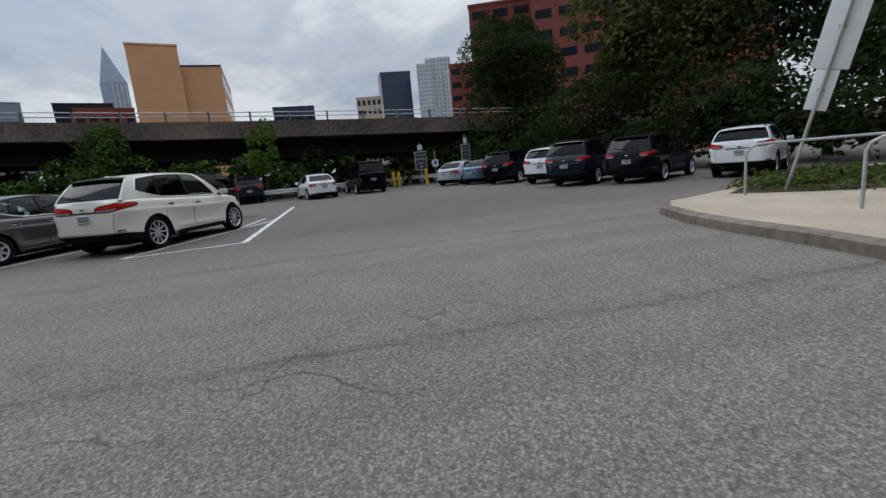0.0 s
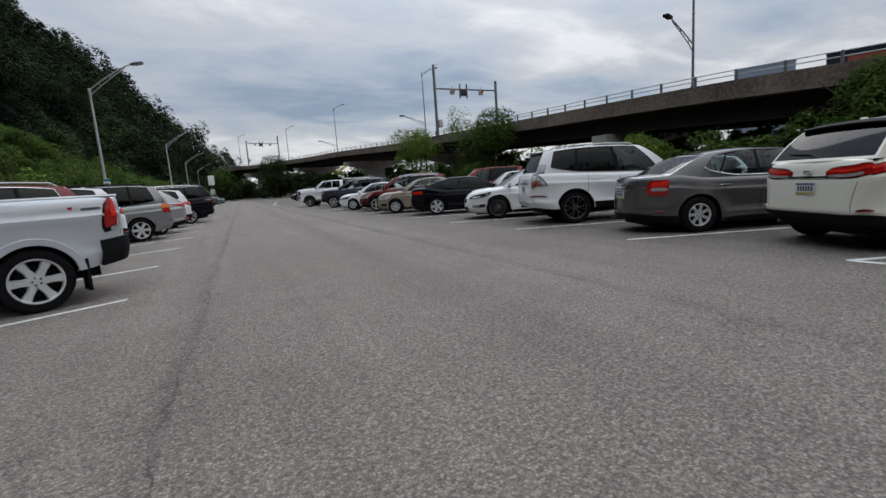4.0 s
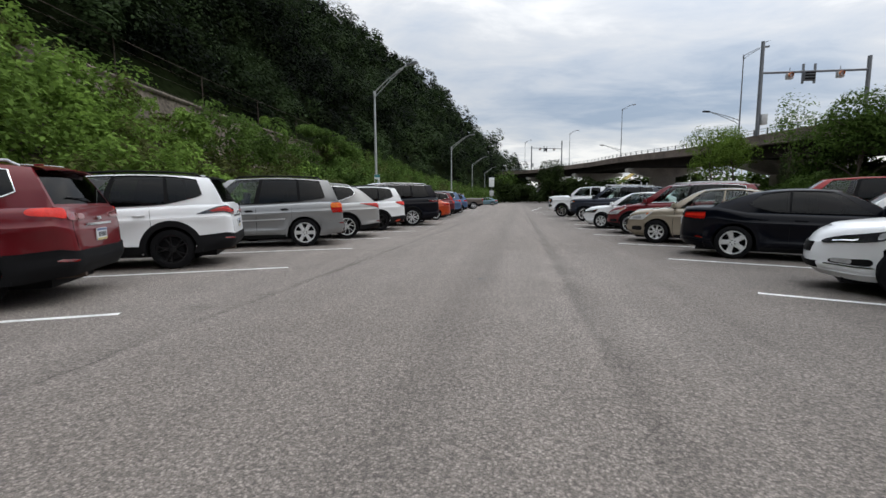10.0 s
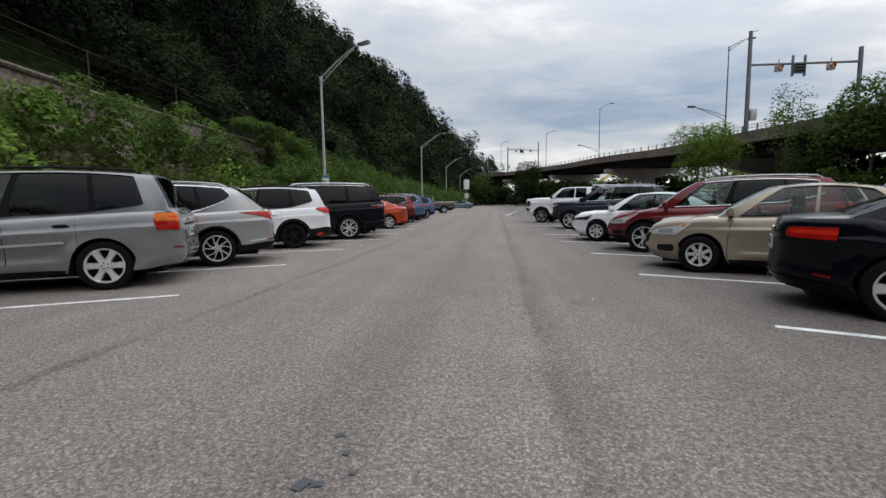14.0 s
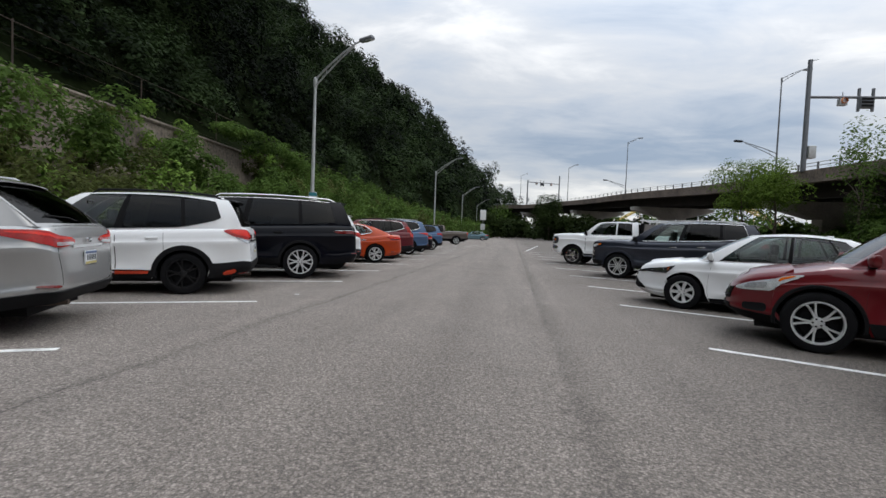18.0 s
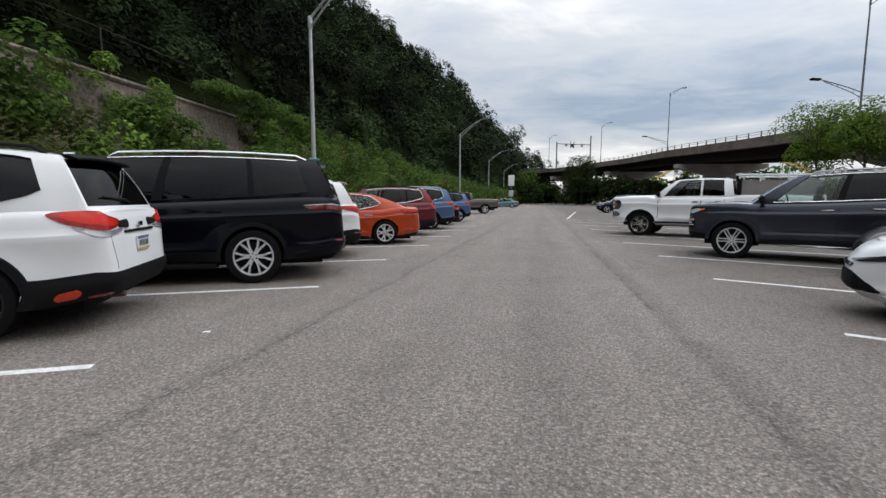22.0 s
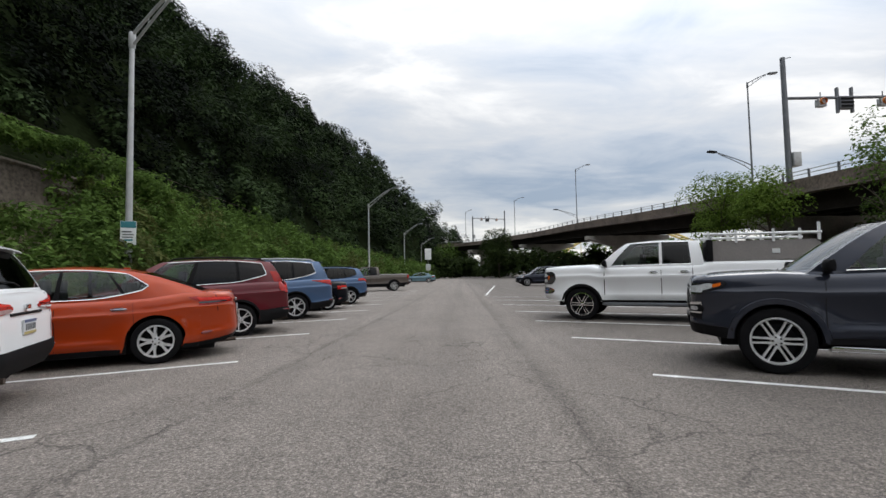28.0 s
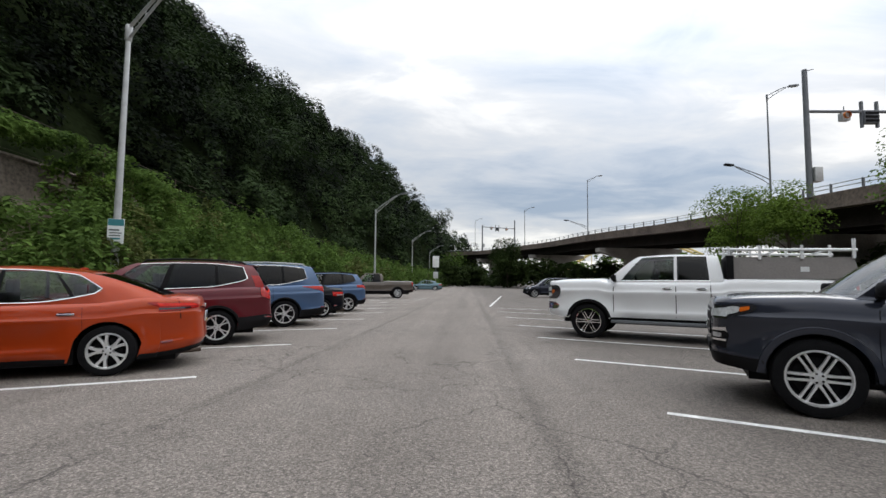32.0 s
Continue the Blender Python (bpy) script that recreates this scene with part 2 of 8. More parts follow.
    long.inputs["Scale"].default_value, long.inputs["Detail"].default_value = 1.0, 5
    val = mth("MULTIPLY", val, mth("MULTIPLY_ADD", long.outputs[0], 0.40, 0.80))
    oil = mth("MULTIPLY", ramp_(noi(0.9, 2), 0.66, 0.74), 0.16)
    val = mth("MULTIPLY", val, mth("SUBTRACT", 1.0, oil))
    broken = ramp_(noi(0.8, 4), 0.34, 0.58)
    right, left = mth("MULTIPLY", right, mth("MULTIPLY_ADD", broken, 0.5, 0.5)), mth("MULTIPLY", left, mth("MULTIPLY_ADD", broken, 0.6, 0.4))
    # fine map cracking in patches
    web = n.new("ShaderNodeTexVoronoi")
    web.feature = "DISTANCE_TO_EDGE"
    web.inputs["Scale"].default_value = 2.6
    l.new(warp.outputs[0], web.inputs["Vector"])
    mesh_ = mth("MULTIPLY", ramp_(web.outputs["Distance"], 0.030, 0.006), mth("MULTIPLY", ramp_(noi(0.30, 4), 0.47, 0.58), ramp_(sp.outputs[1], 6.0, 12.0)))
    def split(x0, slope, freq):
        """A thin open crack that wanders along a seam."""
        wander = mth("MULTIPLY", mth("SUBTRACT", noi(freq, 6, 0.62), 0.5), 0.34)
        d = mth("ABSOLUTE", mth("ADD", mth("SUBTRACT", sp.outputs[0], mth("MULTIPLY_ADD", sp.outputs[1], slope, x0)), wander))
        return mth("MULTIPLY", ramp_(d, 0.016, 0.003), ramp_(noi(0.9, 4), 0.46, 0.56))

    thin = mth("MAXIMUM", split(-2.80, 0.053, 1.6), mth("MULTIPLY", split(0.94, 0.03, 1.9), ramp_(sp.outputs[1], 4.0, 9.0)))
    for s, k in ((right, 0.24), (east, 0.15), (left, 0.22), (mid_l, 0.11), (crack, 0.45), (mesh_, 0.26), (thin, 0.42), (mth("MULTIPLY", ramp_(web.outputs["Distance"], 0.035, 0.008), mth("MAXIMUM", left_wide, right_wide)), 0.30)):
        val = mth("MULTIPLY", val, mth("MULTIPLY_ADD", s, -k, 1.0))
    mixc = n.new("ShaderNodeMix")
    mixc.data_type, mixc.blend_type = "RGBA", "MULTIPLY"
    mixc.inputs[0].default_value = 1.0
    tone = n.new("ShaderNodeMix")
    tone.data_type = "RGBA"
    tone.inputs[6].default_value, tone.inputs[7].default_value = (0.300, 0.256, 0.222, 1), (0.291, 0.260, 0.236, 1)
    l.new(big, tone.inputs[0])
    l.new(tone.outputs[2], mixc.inputs[6])
    l.new(val, mixc.inputs[7])
    l.new(mixc.outputs[2], b.inputs["Base Color"])
    b.inputs["Roughness"].default_value = 0.88
    bp = n.new("ShaderNodeBump")
    bp.inputs["Strength"].default_value, bp.inputs["Distance"].default_value = 0.55, 0.006
    l.new(mth("SUBTRACT", mth("ADD", speck, mth("ADD", grit, pits)), mth("MULTIPLY", crack, 2.0)), bp.inputs["Height"])
    l.new(bp.outputs[0], b.inputs["Normal"])
    return m


M = {
    "asphalt": asphalt_material(),
    "line": material("worn_white_line_paint", (0.62, 0.62, 0.60), 0.8, vary=0.35, scale=5, fine=45, bump=0.3),
    "earth": material("leafy_earth", (0.055, 0.05, 0.03), 0.95, vary=0.5, scale=0.8, fine=12, bump=0.5, spec=0.05),
    # near-black: the shade under the hill trees is put into this ground colour
    "hillground": material("shade_dark_wooded_ground", (0.010, 0.014, 0.006), 0.95, vary=0.5, scale=0.2, fine=3, bump=0.4, spec=0.0),
    "concrete": material("weathered_concrete", (0.30, 0.28, 0.25), 0.9, vary=0.45, scale=0.5, fine=9, bump=0.35),
    "rockwall": material("stained_retaining_wall", (0.155, 0.128, 0.102), 0.95, vary=0.65, scale=0.35, fine=6, bump=0.7),
    "deck": material("stained_bridge_concrete", (0.135, 0.105, 0.085), 0.9, vary=0.55, scale=0.35, fine=5, bump=0.3),
    "girder": material("dark_bridge_steel", (0.022, 0.018, 0.016), 0.8, vary=0.4, scale=0.6, fine=8, spec=0.1),
    "pier": material("pale_pier_concrete", (0.38, 0.36, 0.33), 0.85, vary=0.3, scale=0.5, fine=9, bump=0.2),
    "galv": material("galvanised_steel", (0.46, 0.47, 0.47), 0.5, 0.5, vary=0.15, scale=4, fine=60),
    "darksteel": material("weathered_grey_steel", (0.16, 0.17, 0.185), 0.55, 0.3, vary=0.2, scale=3, fine=50),
    "rust": material("rusty_steel", (0.06, 0.042, 0.032), 0.85, vary=0.4, scale=2, fine=30, bump=0.2),
    "black": material("black_plastic", (0.008, 0.008, 0.009), 0.65, vary=0.2, scale=3, fine=120, spec=0.12),
    "rubber": material("tyre_rubber", (0.009, 0.009, 0.010), 0.9, vary=0.3, scale=6, fine=90, bump=0.2, spec=0.08),
    "alloy": material("alloy_rim", (0.72, 0.73, 0.74), 0.30, 0.55, vary=0.08, scale=4, fine=60),
    "blackrim": material("gloss_black_rim", (0.012, 0.012, 0.013), 0.28, 0.3, vary=0.1, scale=4, fine=60),
    "chrome": material("chrome", (0.75, 0.76, 0.77), 0.12, 1.0, vary=0.03, scale=4, fine=60),
    "interior": material("dark_cabin_trim", (0.02, 0.02, 0.022), 0.8, vary=0.25, scale=5, fine=90, spec=0.1),
    "seat": material("grey_seat_cloth", (0.07, 0.068, 0.065), 0.85, vary=0.2, scale=5, fine=90),
    "redlens": material("red_lamp_lens", (0.33, 0.008, 0.006), 0.18, vary=0.3, scale=9, fine=60, coat=0.6, spec=0.2),
    "redbright": material("bright_red_light_strip", (0.62, 0.022, 0.012), 0.25, vary=0.2, scale=9, fine=60, coat=0.4, spec=0.2),
    "pit": material("dark_wheel_pocket", (0.008, 0.008, 0.009), 0.8, vary=0.2, scale=9, fine=60, spec=0.1),
    "darkred": material("dark_red_lamp_lens", (0.13, 0.006, 0.006), 0.12, vary=0.3, scale=9, fine=60, coat=1.0),
    "clearred": material("clear_and_red_lamp_lens", (0.36, 0.30, 0.30), 0.12, 0.3, vary=0.4, scale=22, fine=60, coat=1.0, color2=(0.40, 0.03, 0.03)),
    "orangeaccent": material("orange_plastic_accent", (0.55, 0.05, 0.015), 0.4, vary=0.1, scale=9, fine=60),
    "topper": material("grey_utility_cap", (0.17, 0.155, 0.145), 0.55, vary=0.15, scale=1.5, fine=30),
    "amber": material("amber_lamp_lens", (0.62, 0.13, 0.012), 0.25, vary=0.25, scale=9, fine=60, coat=0.25, spec=0.2),
    "clearlens": material("clear_lamp_lens", (0.42, 0.43, 0.44), 0.12, 0.35, vary=0.3, scale=14, fine=60, coat=1.0),
    "clearbright": material("bright_clear_lamp_lens", (0.62, 0.64, 0.65), 0.15, 0.2, vary=0.25, scale=16, fine=70, coat=1.0),
    "darklens": material("smoked_lamp_lens", (0.03, 0.03, 0.035), 0.1, 0.2, vary=0.3, scale=14, fine=60, coat=1.0),
    "plate": material("licence_plate_white", (0.62, 0.64, 0.66), 0.45, vary=0.1, scale=9, fine=60),
    "plateblue": material("licence_plate_blue", (0.10, 0.14, 0.25), 0.45, vary=0.1, scale=9, fine=60),
    "plateyellow": material("licence_plate_yellow", (0.46, 0.38, 0.14), 0.45, vary=0.1, scale=9, fine=60),
    "glass": glass_material("clear_car_glass", (0.70, 0.80, 0.77), 0.95, 1.55),
    "privacy": glass_material("privacy_car_glass", (0.06, 0.068, 0.075), 0.62, 1.48),
    "rearglass": glass_material("tinted_rear_glass", (0.07, 0.075, 0.08), 0.42),
    "darkchrome": material("dark_chrome_rim", (0.22, 0.22, 0.225), 0.2, 0.9, vary=0.1, scale=4, fine=60),
    "signwhite": material("white_sign_sheet", (0.72, 0.74, 0.74), 0.5, vary=0.06, scale=4, fine=60),
    "signgreen": material("teal_sign_sheet", (0.03, 0.19, 0.22), 0.5, vary=0.06, scale=4, fine=60),
    "signdark": material("dark_sign_print", (0.05, 0.055, 0.06), 0.6, vary=0.1, scale=4, fine=60),
    "signback": material("bare_aluminium_sign_back", (0.50, 0.51, 0.52), 0.5, 0.4, vary=0.1, scale=3, fine=60),
    "yellow": material("yellow_bollard_paint", (0.62, 0.36, 0.02), 0.55, vary=0.2, scale=4, fine=40),
    "orange": material("orange_signal_housing", (0.65, 0.20, 0.04), 0.5, vary=0.1, scale=4, fine=40),
    "sidewalk": material("tan_sidewalk_concrete", (0.42, 0.35, 0.26), 0.9, vary=0.2, scale=1.2, fine=25, bump=0.25),
    "bark": material("tree_bark", (0.075, 0.06, 0.045), 0.95, vary=0.4, scale=4, fine=30, bump=0.6),
    "brick": material("red_brick_facade", (0.21, 0.060, 0.043), 0.85, vary=0.25, scale=0.4, fine=6),
    "tanwall": material("tan_brick_facade", (0.52, 0.28, 0.14), 0.85, vary=0.1, scale=0.15, fine=3),
    "facade": material("pale_facade", (0.46, 0.47, 0.48), 0.8, vary=0.1, scale=0.1, fine=2),
    "bluefacade": material("blue_glass_facade", (0.018, 0.028, 0.065), 0.3, 0.2, vary=0.12, scale=0.1, fine=2),
    "greyfacade": material("blue_grey_glass_facade", (0.20, 0.25, 0.31), 0.35, 0.2, vary=0.1, scale=0.1, fine=2),
    "windowdark": material("dark_window_glass", (0.02, 0.024, 0.03), 0.12, vary=0.2, scale=0.5, fine=5),
    "archyellow": material("yellow_bridge_paint", (0.55, 0.43, 0.15), 0.6, vary=0.12, scale=0.1, fine=2),
    # pale crowns and the black shade between them are painted by the colour noise
    "hillleaf": leaf_material("shade_toned_hill_foliage", (0.004, 0.008, 0.004), (0.041, 0.067, 0.024), 0.03, 0.10, 0.33, 0.15, (0.90, 1.20)),
    "shrubleaf": leaf_material("bright_knotweed_foliage", (0.056, 0.110, 0.021), (0.28, 0.43, 0.09), island=0.30),
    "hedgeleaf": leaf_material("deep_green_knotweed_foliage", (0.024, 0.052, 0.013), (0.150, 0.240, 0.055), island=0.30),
    # darker twin of the tree leaves, with the thicket's shade in its colour
    "thicketleaf": leaf_material("shade_toned_thicket_foliage", (0.012, 0.022, 0.008), (0.050, 0.075, 0.022)),
    "weedleaf": leaf_material("mixed_scrub_foliage", (0.045, 0.062, 0.018), (0.15, 0.17, 0.055)),
    "treeleaf": leaf_material("dark_tree_foliage", (0.030, 0.060, 0.014), (0.115, 0.185, 0.040)),
    "midleaf": leaf_material("mid_green_foliage", (0.048, 0.090, 0.020), (0.165, 0.26, 0.06)),
    "limeleaf": leaf_material("lime_green_foliage", (0.062, 0.112, 0.018), (0.20, 0.30, 0.055)),
    "grass": leaf_material("verge_grass", (0.05, 0.075, 0.015), (0.15, 0.19, 0.05)),
}


# ---- building helpers ----
def part(name, bm, mat, parent, label="", smooth=True):
    """Links a bmesh, a mesh or (points, faces) as one mesh object under a thing."""
    if isinstance(bm, bpy.types.Mesh):
        me = bm
    else:
        me = bpy.data.meshes.new(name)
        if isinstance(bm, tuple):
            me.from_pydata([tuple(p) for p in bm[0]], [], bm[1])
        else:
            bm.to_mesh(me)
            bm.free()
        me.materials.append(mat)
        if smooth:
            me.polygons.foreach_set("use_smooth", [True] * len(me.polygons))
            me.set_sharp_from_angle(angle=radians(38))
    ob = new(name, me)
    if parent is not None:
        ob.parent = parent
    if label:
        ob["label"] = label
    return ob


def joined(*geos):
    pts, faces = [], []
    for p, f in geos:
        k = len(pts)
        pts += [tuple(q) for q in p]
        faces += [tuple(i + k for i in face) for face in f]
    return pts, faces


def box(x0, x1, y0, y1, z0, z1, bev=0.0):
    bm = bmesh.new()
    bmesh.ops.create_cube(bm, size=1)
    for v in bm.verts:
        v.co = ((x0 + x1) / 2 + v.co.x * (x1 - x0), (y0 + y1) / 2 + v.co.y * (y1 - y0), (z0 + z1) / 2 + v.co.z * (z1 - z0))
    if bev:
        bmesh.ops.bevel(bm, geom=bm.edges[:], offset=bev, segments=2, affect="EDGES", profile=0.6)
    bm.verts.index_update()
    out = ([v.co.copy() for v in bm.verts], [tuple(v.index for v in f.verts) for f in bm.faces])
    bm.free()
    return out


def moved(geo, m):
    return [m @ Vector(p) for p in geo[0]], geo[1]


def tube(points, radius, sides=8, radius_end=None):
    """A round bar along points, tapering to radius_end."""
    pts, faces = [], []
    ps = [Vector(p) for p in points]
    n = len(ps)
    for i, p in enumerate(ps):
        d = (ps[min(i + 1, n - 1)] - ps[max(i - 1, 0)]).normalized()
        a = d.cross(Vector((0, 0, 1)) if abs(d.z) < 0.95 else Vector((0, 1, 0))).normalized()
        b = d.cross(a)
        r = radius + ((radius_end if radius_end is not None else radius) - radius) * i / max(1, n - 1)
        for k in range(sides):
            t = 2 * math.pi * k / sides
            pts.append(p + (a * math.cos(t) + b * math.sin(t)) * r)
    for i in range(n - 1):
        for k in range(sides):
            j = (k + 1) % sides
            faces.append((i * sides + k, i * sides + j, (i + 1) * sides + j, (i + 1) * sides + k))
    faces += [tuple(range(sides))[::-1], tuple(range((n - 1) * sides, n * sides))]
    return pts, faces


def lathe(profile, sides=32, axis="y"):
    """Turns a profile of (radius, along) about an axis."""
    pts, faces = [], []
    for r, a in profile:
        for k in range(sides):
            t = 2 * math.pi * k / sides
            pts.append(Vector((r * math.cos(t), a, r * math.sin(t))) if axis == "y" else Vector((r * math.cos(t), r * math.sin(t), a)))
    for i in range(len(profile) - 1):
        for k in range(sides):
            j = (k + 1) % sides
            faces.append((i * sides + k, i * sides + j, (i + 1) * sides + j, (i + 1) * sides + k))
    return pts, faces


def grid(rows):
    """Quads over rows of points."""
    pts = [p for row in rows for p in row]
    w = len(rows[0])
    return pts, [(i * w + j, i * w + j + 1, (i + 1) * w + j + 1, (i + 1) * w + j) for i in range(len(rows) - 1) for j in range(w - 1)]


def empty(name, m, label, category, group=""):
    ob = new(name)
    ob.matrix_world = m
    ob.empty_display_size = 0.3
    return tagged(ob, label, category, group)


def interp(x, table):
    xs, ys = zip(*sorted(table))
    return float(np.interp(x, xs, ys))


# ---- cars ----
FZ = [0, 0.10, 0.20, 0.27, 0.44, 0.60, 0.735, 0.76, 0.89, 0.965, 1.0]
WF = [0.885, 0.928, 0.950, 0.930, 0.940, 0.968, 1.0, 0.988, 0.970, 0.948, 0.912]
FRONT_IN = [0.13, 0.05, 0.0, 0.0, 0.0, 0.02, 0.045, 0.055, 0.10, 0.16, 0.26]
REAR_IN = [0.12, 0.045, 0.0, 0.0, 0.012, 0.03, 0.045, 0.055, 0.075, 0.10, 0.14]


def finer(xs, ys, steps=2):
    """A smooth curve through the given levels, with steps between each two."""
    out_x, out_y = [], []
    for i in range(len(xs) - 1):
        p = [ys[max(0, i - 1)], ys[i], ys[i + 1], ys[min(len(ys) - 1, i + 2)]]
        for k in range(steps):
            f = k / steps
            out_x.append(xs[i] + (xs[i + 1] - xs[i]) * f)
            out_y.append(0.5 * (2 * p[1] + (p[2] - p[0]) * f + (2 * p[0] - 5 * p[1] + 4 * p[2] - p[3]) * f * f + (3 * p[1] - p[0] - 3 * p[2] + p[3]) * f**3))
    return out_x + [xs[-1]], out_y + [ys[-1]]


WF, FRONT_IN, REAR_IN, FZ = finer(FZ, WF)[1], finer(FZ, FRONT_IN)[1], finer(FZ, REAR_IN)[1], finer(FZ, FZ)[0]
WHEELS = {}


def wheel_meshes(r, style, finish):
    """Tyre, rim and hub meshes of one wheel, turned towards +y; made once for each size and style."""
    key = (r, style, finish)
    if key in WHEELS:
        return WHEELS[key]
    w, rr = 0.115, r * (0.70 if style != "steel" else 0.62)
    tyre = lathe([(rr, w * 0.8), (rr + 0.012, w * 0.98), (r - 0.05, w * 1.04), (r - 0.012, w * 0.9), (r, w * 0.6), (r, 0), (r, -w * 0.6), (r - 0.012, -w * 0.9), (r - 0.05, -w), (rr, -w * 0.8)], 40)
    rim = [lathe([(rr, w * 0.8), (rr + 0.008, w * 0.9), (rr - 0.010, w * 0.92), (rr - 0.022, w * 0.70)], 40)]
    count, fork, lean, wide = {"ten": (10, 0, 0, 0.62), "five": (5, 0.10, 0, 0.82), "twist": (5, 0.16, 0.30, 0.75), "six": (6, 0.14, 0, 1.15), "wye": (6, 0.12, 0, 1.1), "steel": (7, 0, 0, 1.25), "mesh": (8, 0.11, 0, 0.7), "star": (5, 0, 0, 2.2), "double": (5, 0.13, 0, 1.35), "block": (6, 0, 0, 2.0), "twin": (6, 0.01, 0, 0.85)}[style]
    for i in range(count):
        a0 = 2 * math.pi * i / count
        for side in ((-1, 1) if fork else (0,)):
            inner, outer = a0 + side * fork * 0.55, a0 + side * fork * 1.9 + lean
            if style == "six":
                inner, outer = a0 + side * 0.42, a0 + side * 0.125
            pts, shift = [], side * 0.026 if style == "twin" else 0.0
            for rad, ang, wid, y in ((0.055, inner, wide * (0.022 if fork else 0.027), w * 0.72), (rr * 0.55, (inner + outer) / 2, wide * (0.015 if fork else 0.022), w * 0.80), (rr - 0.018, outer, wide * (0.017 if fork else 0.029), w * 0.76)):
                c, s = math.cos(ang), math.sin(ang)
                for lat, dy in ((-wid, -0.03), (-wid * 0.75, 0), (wid * 0.75, 0), (wid, -0.03)):
                    pts.append((rad * c - (lat + shift) * s, y + dy, rad * s + (lat + shift) * c))
            rim.append((pts, [(a * 4 + b, a * 4 + b + 1, a * 4 + b + 5, a * 4 + b + 4) for a in range(2) for b in range(3)]))
    rim.append(lathe([(0.0, w * 0.80), (0.03, w * 0.80), (0.062, w * 0.74), (0.07, w * 0.55)], 16))
    hub = lathe([(0.0, w * 0.30), (rr - 0.07, w * 0.26), (rr - 0.05, w * 0.1), (rr - 0.03, w * 0.1), (rr - 0.021, w * 0.71)], 24)
    nuts = [moved(lathe([(0.0, w * 0.8), (0.012, w * 0.8), (0.012, w * 0.6)], 6), Matrix.Translation((0.045 * math.cos(t), 0, 0.045 * math.sin(t)))) for t in np.linspace(0, 2 * math.pi, 6)[:5]]
    out = []
    for name, geo, mat in (("wheel", joined(hub, *nuts), M["pit"]), ("tyre", tyre, M["rubber"]), ("rim", joined(*rim), M[finish])):
        me = bpy.data.meshes.new(name)
        me.from_pydata([tuple(p) for p in geo[0]], [], geo[1])
        me.materials.append(mat)
        me.polygons.foreach_set("use_smooth", [True] * len(me.polygons))
        me.set_sharp_from_angle(angle=radians(35))
        out.append(me)
    WHEELS[key] = out
    return out


class Shell:
    """A car's lower body as rings: from the middle of the tail round one side to the middle of the nose, level by level."""

    def __init__(self, s):
        self.s = s
        L, self.b = s["len"], s["wid"] / 2
        self.af, self.ar = L / 2, L / 2
        self.axf, self.axr = L / 2 - s["front"], L / 2 - s["front"] - s["wb"]
        ends = [0, 0.22, 0.42, 0.58, 0.70, 0.79, 0.86]
        nf, nr = s.get("nf", 3.6), s.get("nr", 4.6)
        cut_r, cut_f = (1 - 0.86**nr) ** (1 / nr), (1 - 0.86**nf) ** (1 / nf)
        R = s["r"] + 0.055
        xs = set(np.linspace(-cut_r * self.ar, cut_f * self.af, 44).round(3))
        for c in (self.axf, self.axr):
            xs |= set((c + R * np.cos(np.linspace(0, math.pi, 15))).round(3))
            xs |= {round(c + R + 0.012, 3), round(c - R - 0.012, 3)}
        xs = sorted(x for x in xs if -cut_r * self.ar < x < cut_f * self.af)
        self.samples = [("r", e) for e in ends] + [("s", x) for x in xs] + [("f", e) for e in ends[::-1]]
        self.xs, self.first = xs, len(ends)
        self.rows = []
        for k in range(len(FZ)):
            row = []
            for kind, v in self.samples:
                n = nf if kind == "f" or (kind == "s" and v > 0) else nr
                guess = v if kind == "s" else (self.af if kind == "f" else -self.ar)
                zb, zt = self.low(guess), self.top(guess)
                f = max(FZ[k], (self.arch(guess) - zb) / (zt - zb)) if kind == "s" else FZ[k]
                b = self.b * float(np.interp(f, FZ, WF))
                if kind == "s":
                    # fenders swell round the wheel arches
                    for c in (self.axf, self.axr):
                        d = max(0.0, math.hypot(v - c, zb + (zt - zb) * f - s["r"]) - s["r"] - 0.055)
                        b += max(0.0, self.b * 0.992 - b) * math.exp(-((d / 0.19) ** 2))
                af = self.af - float(np.interp(f, FZ, FRONT_IN)) * s.get("nose", 1)
                ar = self.ar - float(np.interp(f, FZ, REAR_IN)) * s.get("tail", 1)
                if kind == "s":
                    g = v / (self.af if v > 0 else self.ar)
                    x, y = g * (af if v > 0 else ar), b * max(0.0, 1 - abs(g) ** n) ** (1 / n)
                else:
                    x, y = (1 - v**n) ** (1 / n) * (af if kind == "f" else -ar), v * b
                    zb, zt = self.low(x), self.top(x)
                row.append(Vector((x, y, zb + (zt - zb) * f)))
            self.rows.append(row)

    def top(self, x):
        return interp(x, self.s["top"])

    def low(self, x):
        s = self.s
        return interp(x, [(-self.ar, s["sill"] + 0.10), (-self.ar + 0.5, s["sill"] + 0.02), (0, s["sill"]), (self.af - 0.5, s["sill"]), (self.af, s["sill"] + 0.06)])

    def arch(self, x):
        R = self.s["r"] + 0.055
        return max([-1.0] + [self.s["r"] + math.sqrt(R * R - (x - c) ** 2) for c in (self.axf, self.axr) if abs(x - c) < R])

    def at(self, i, k):
        """The shell's point at a fractional sample and level fraction (0 to 1 of the height)."""
        kk = float(np.interp(k, FZ, range(len(FZ))))
        i = min(max(i, 0), len(self.samples) - 1.001)
        i0, k0 = int(i), min(int(kk), len(FZ) - 2)
        fi, fk = i - i0, kk - k0
        lo = self.rows[k0][i0].lerp(self.rows[k0][i0 + 1], fi)
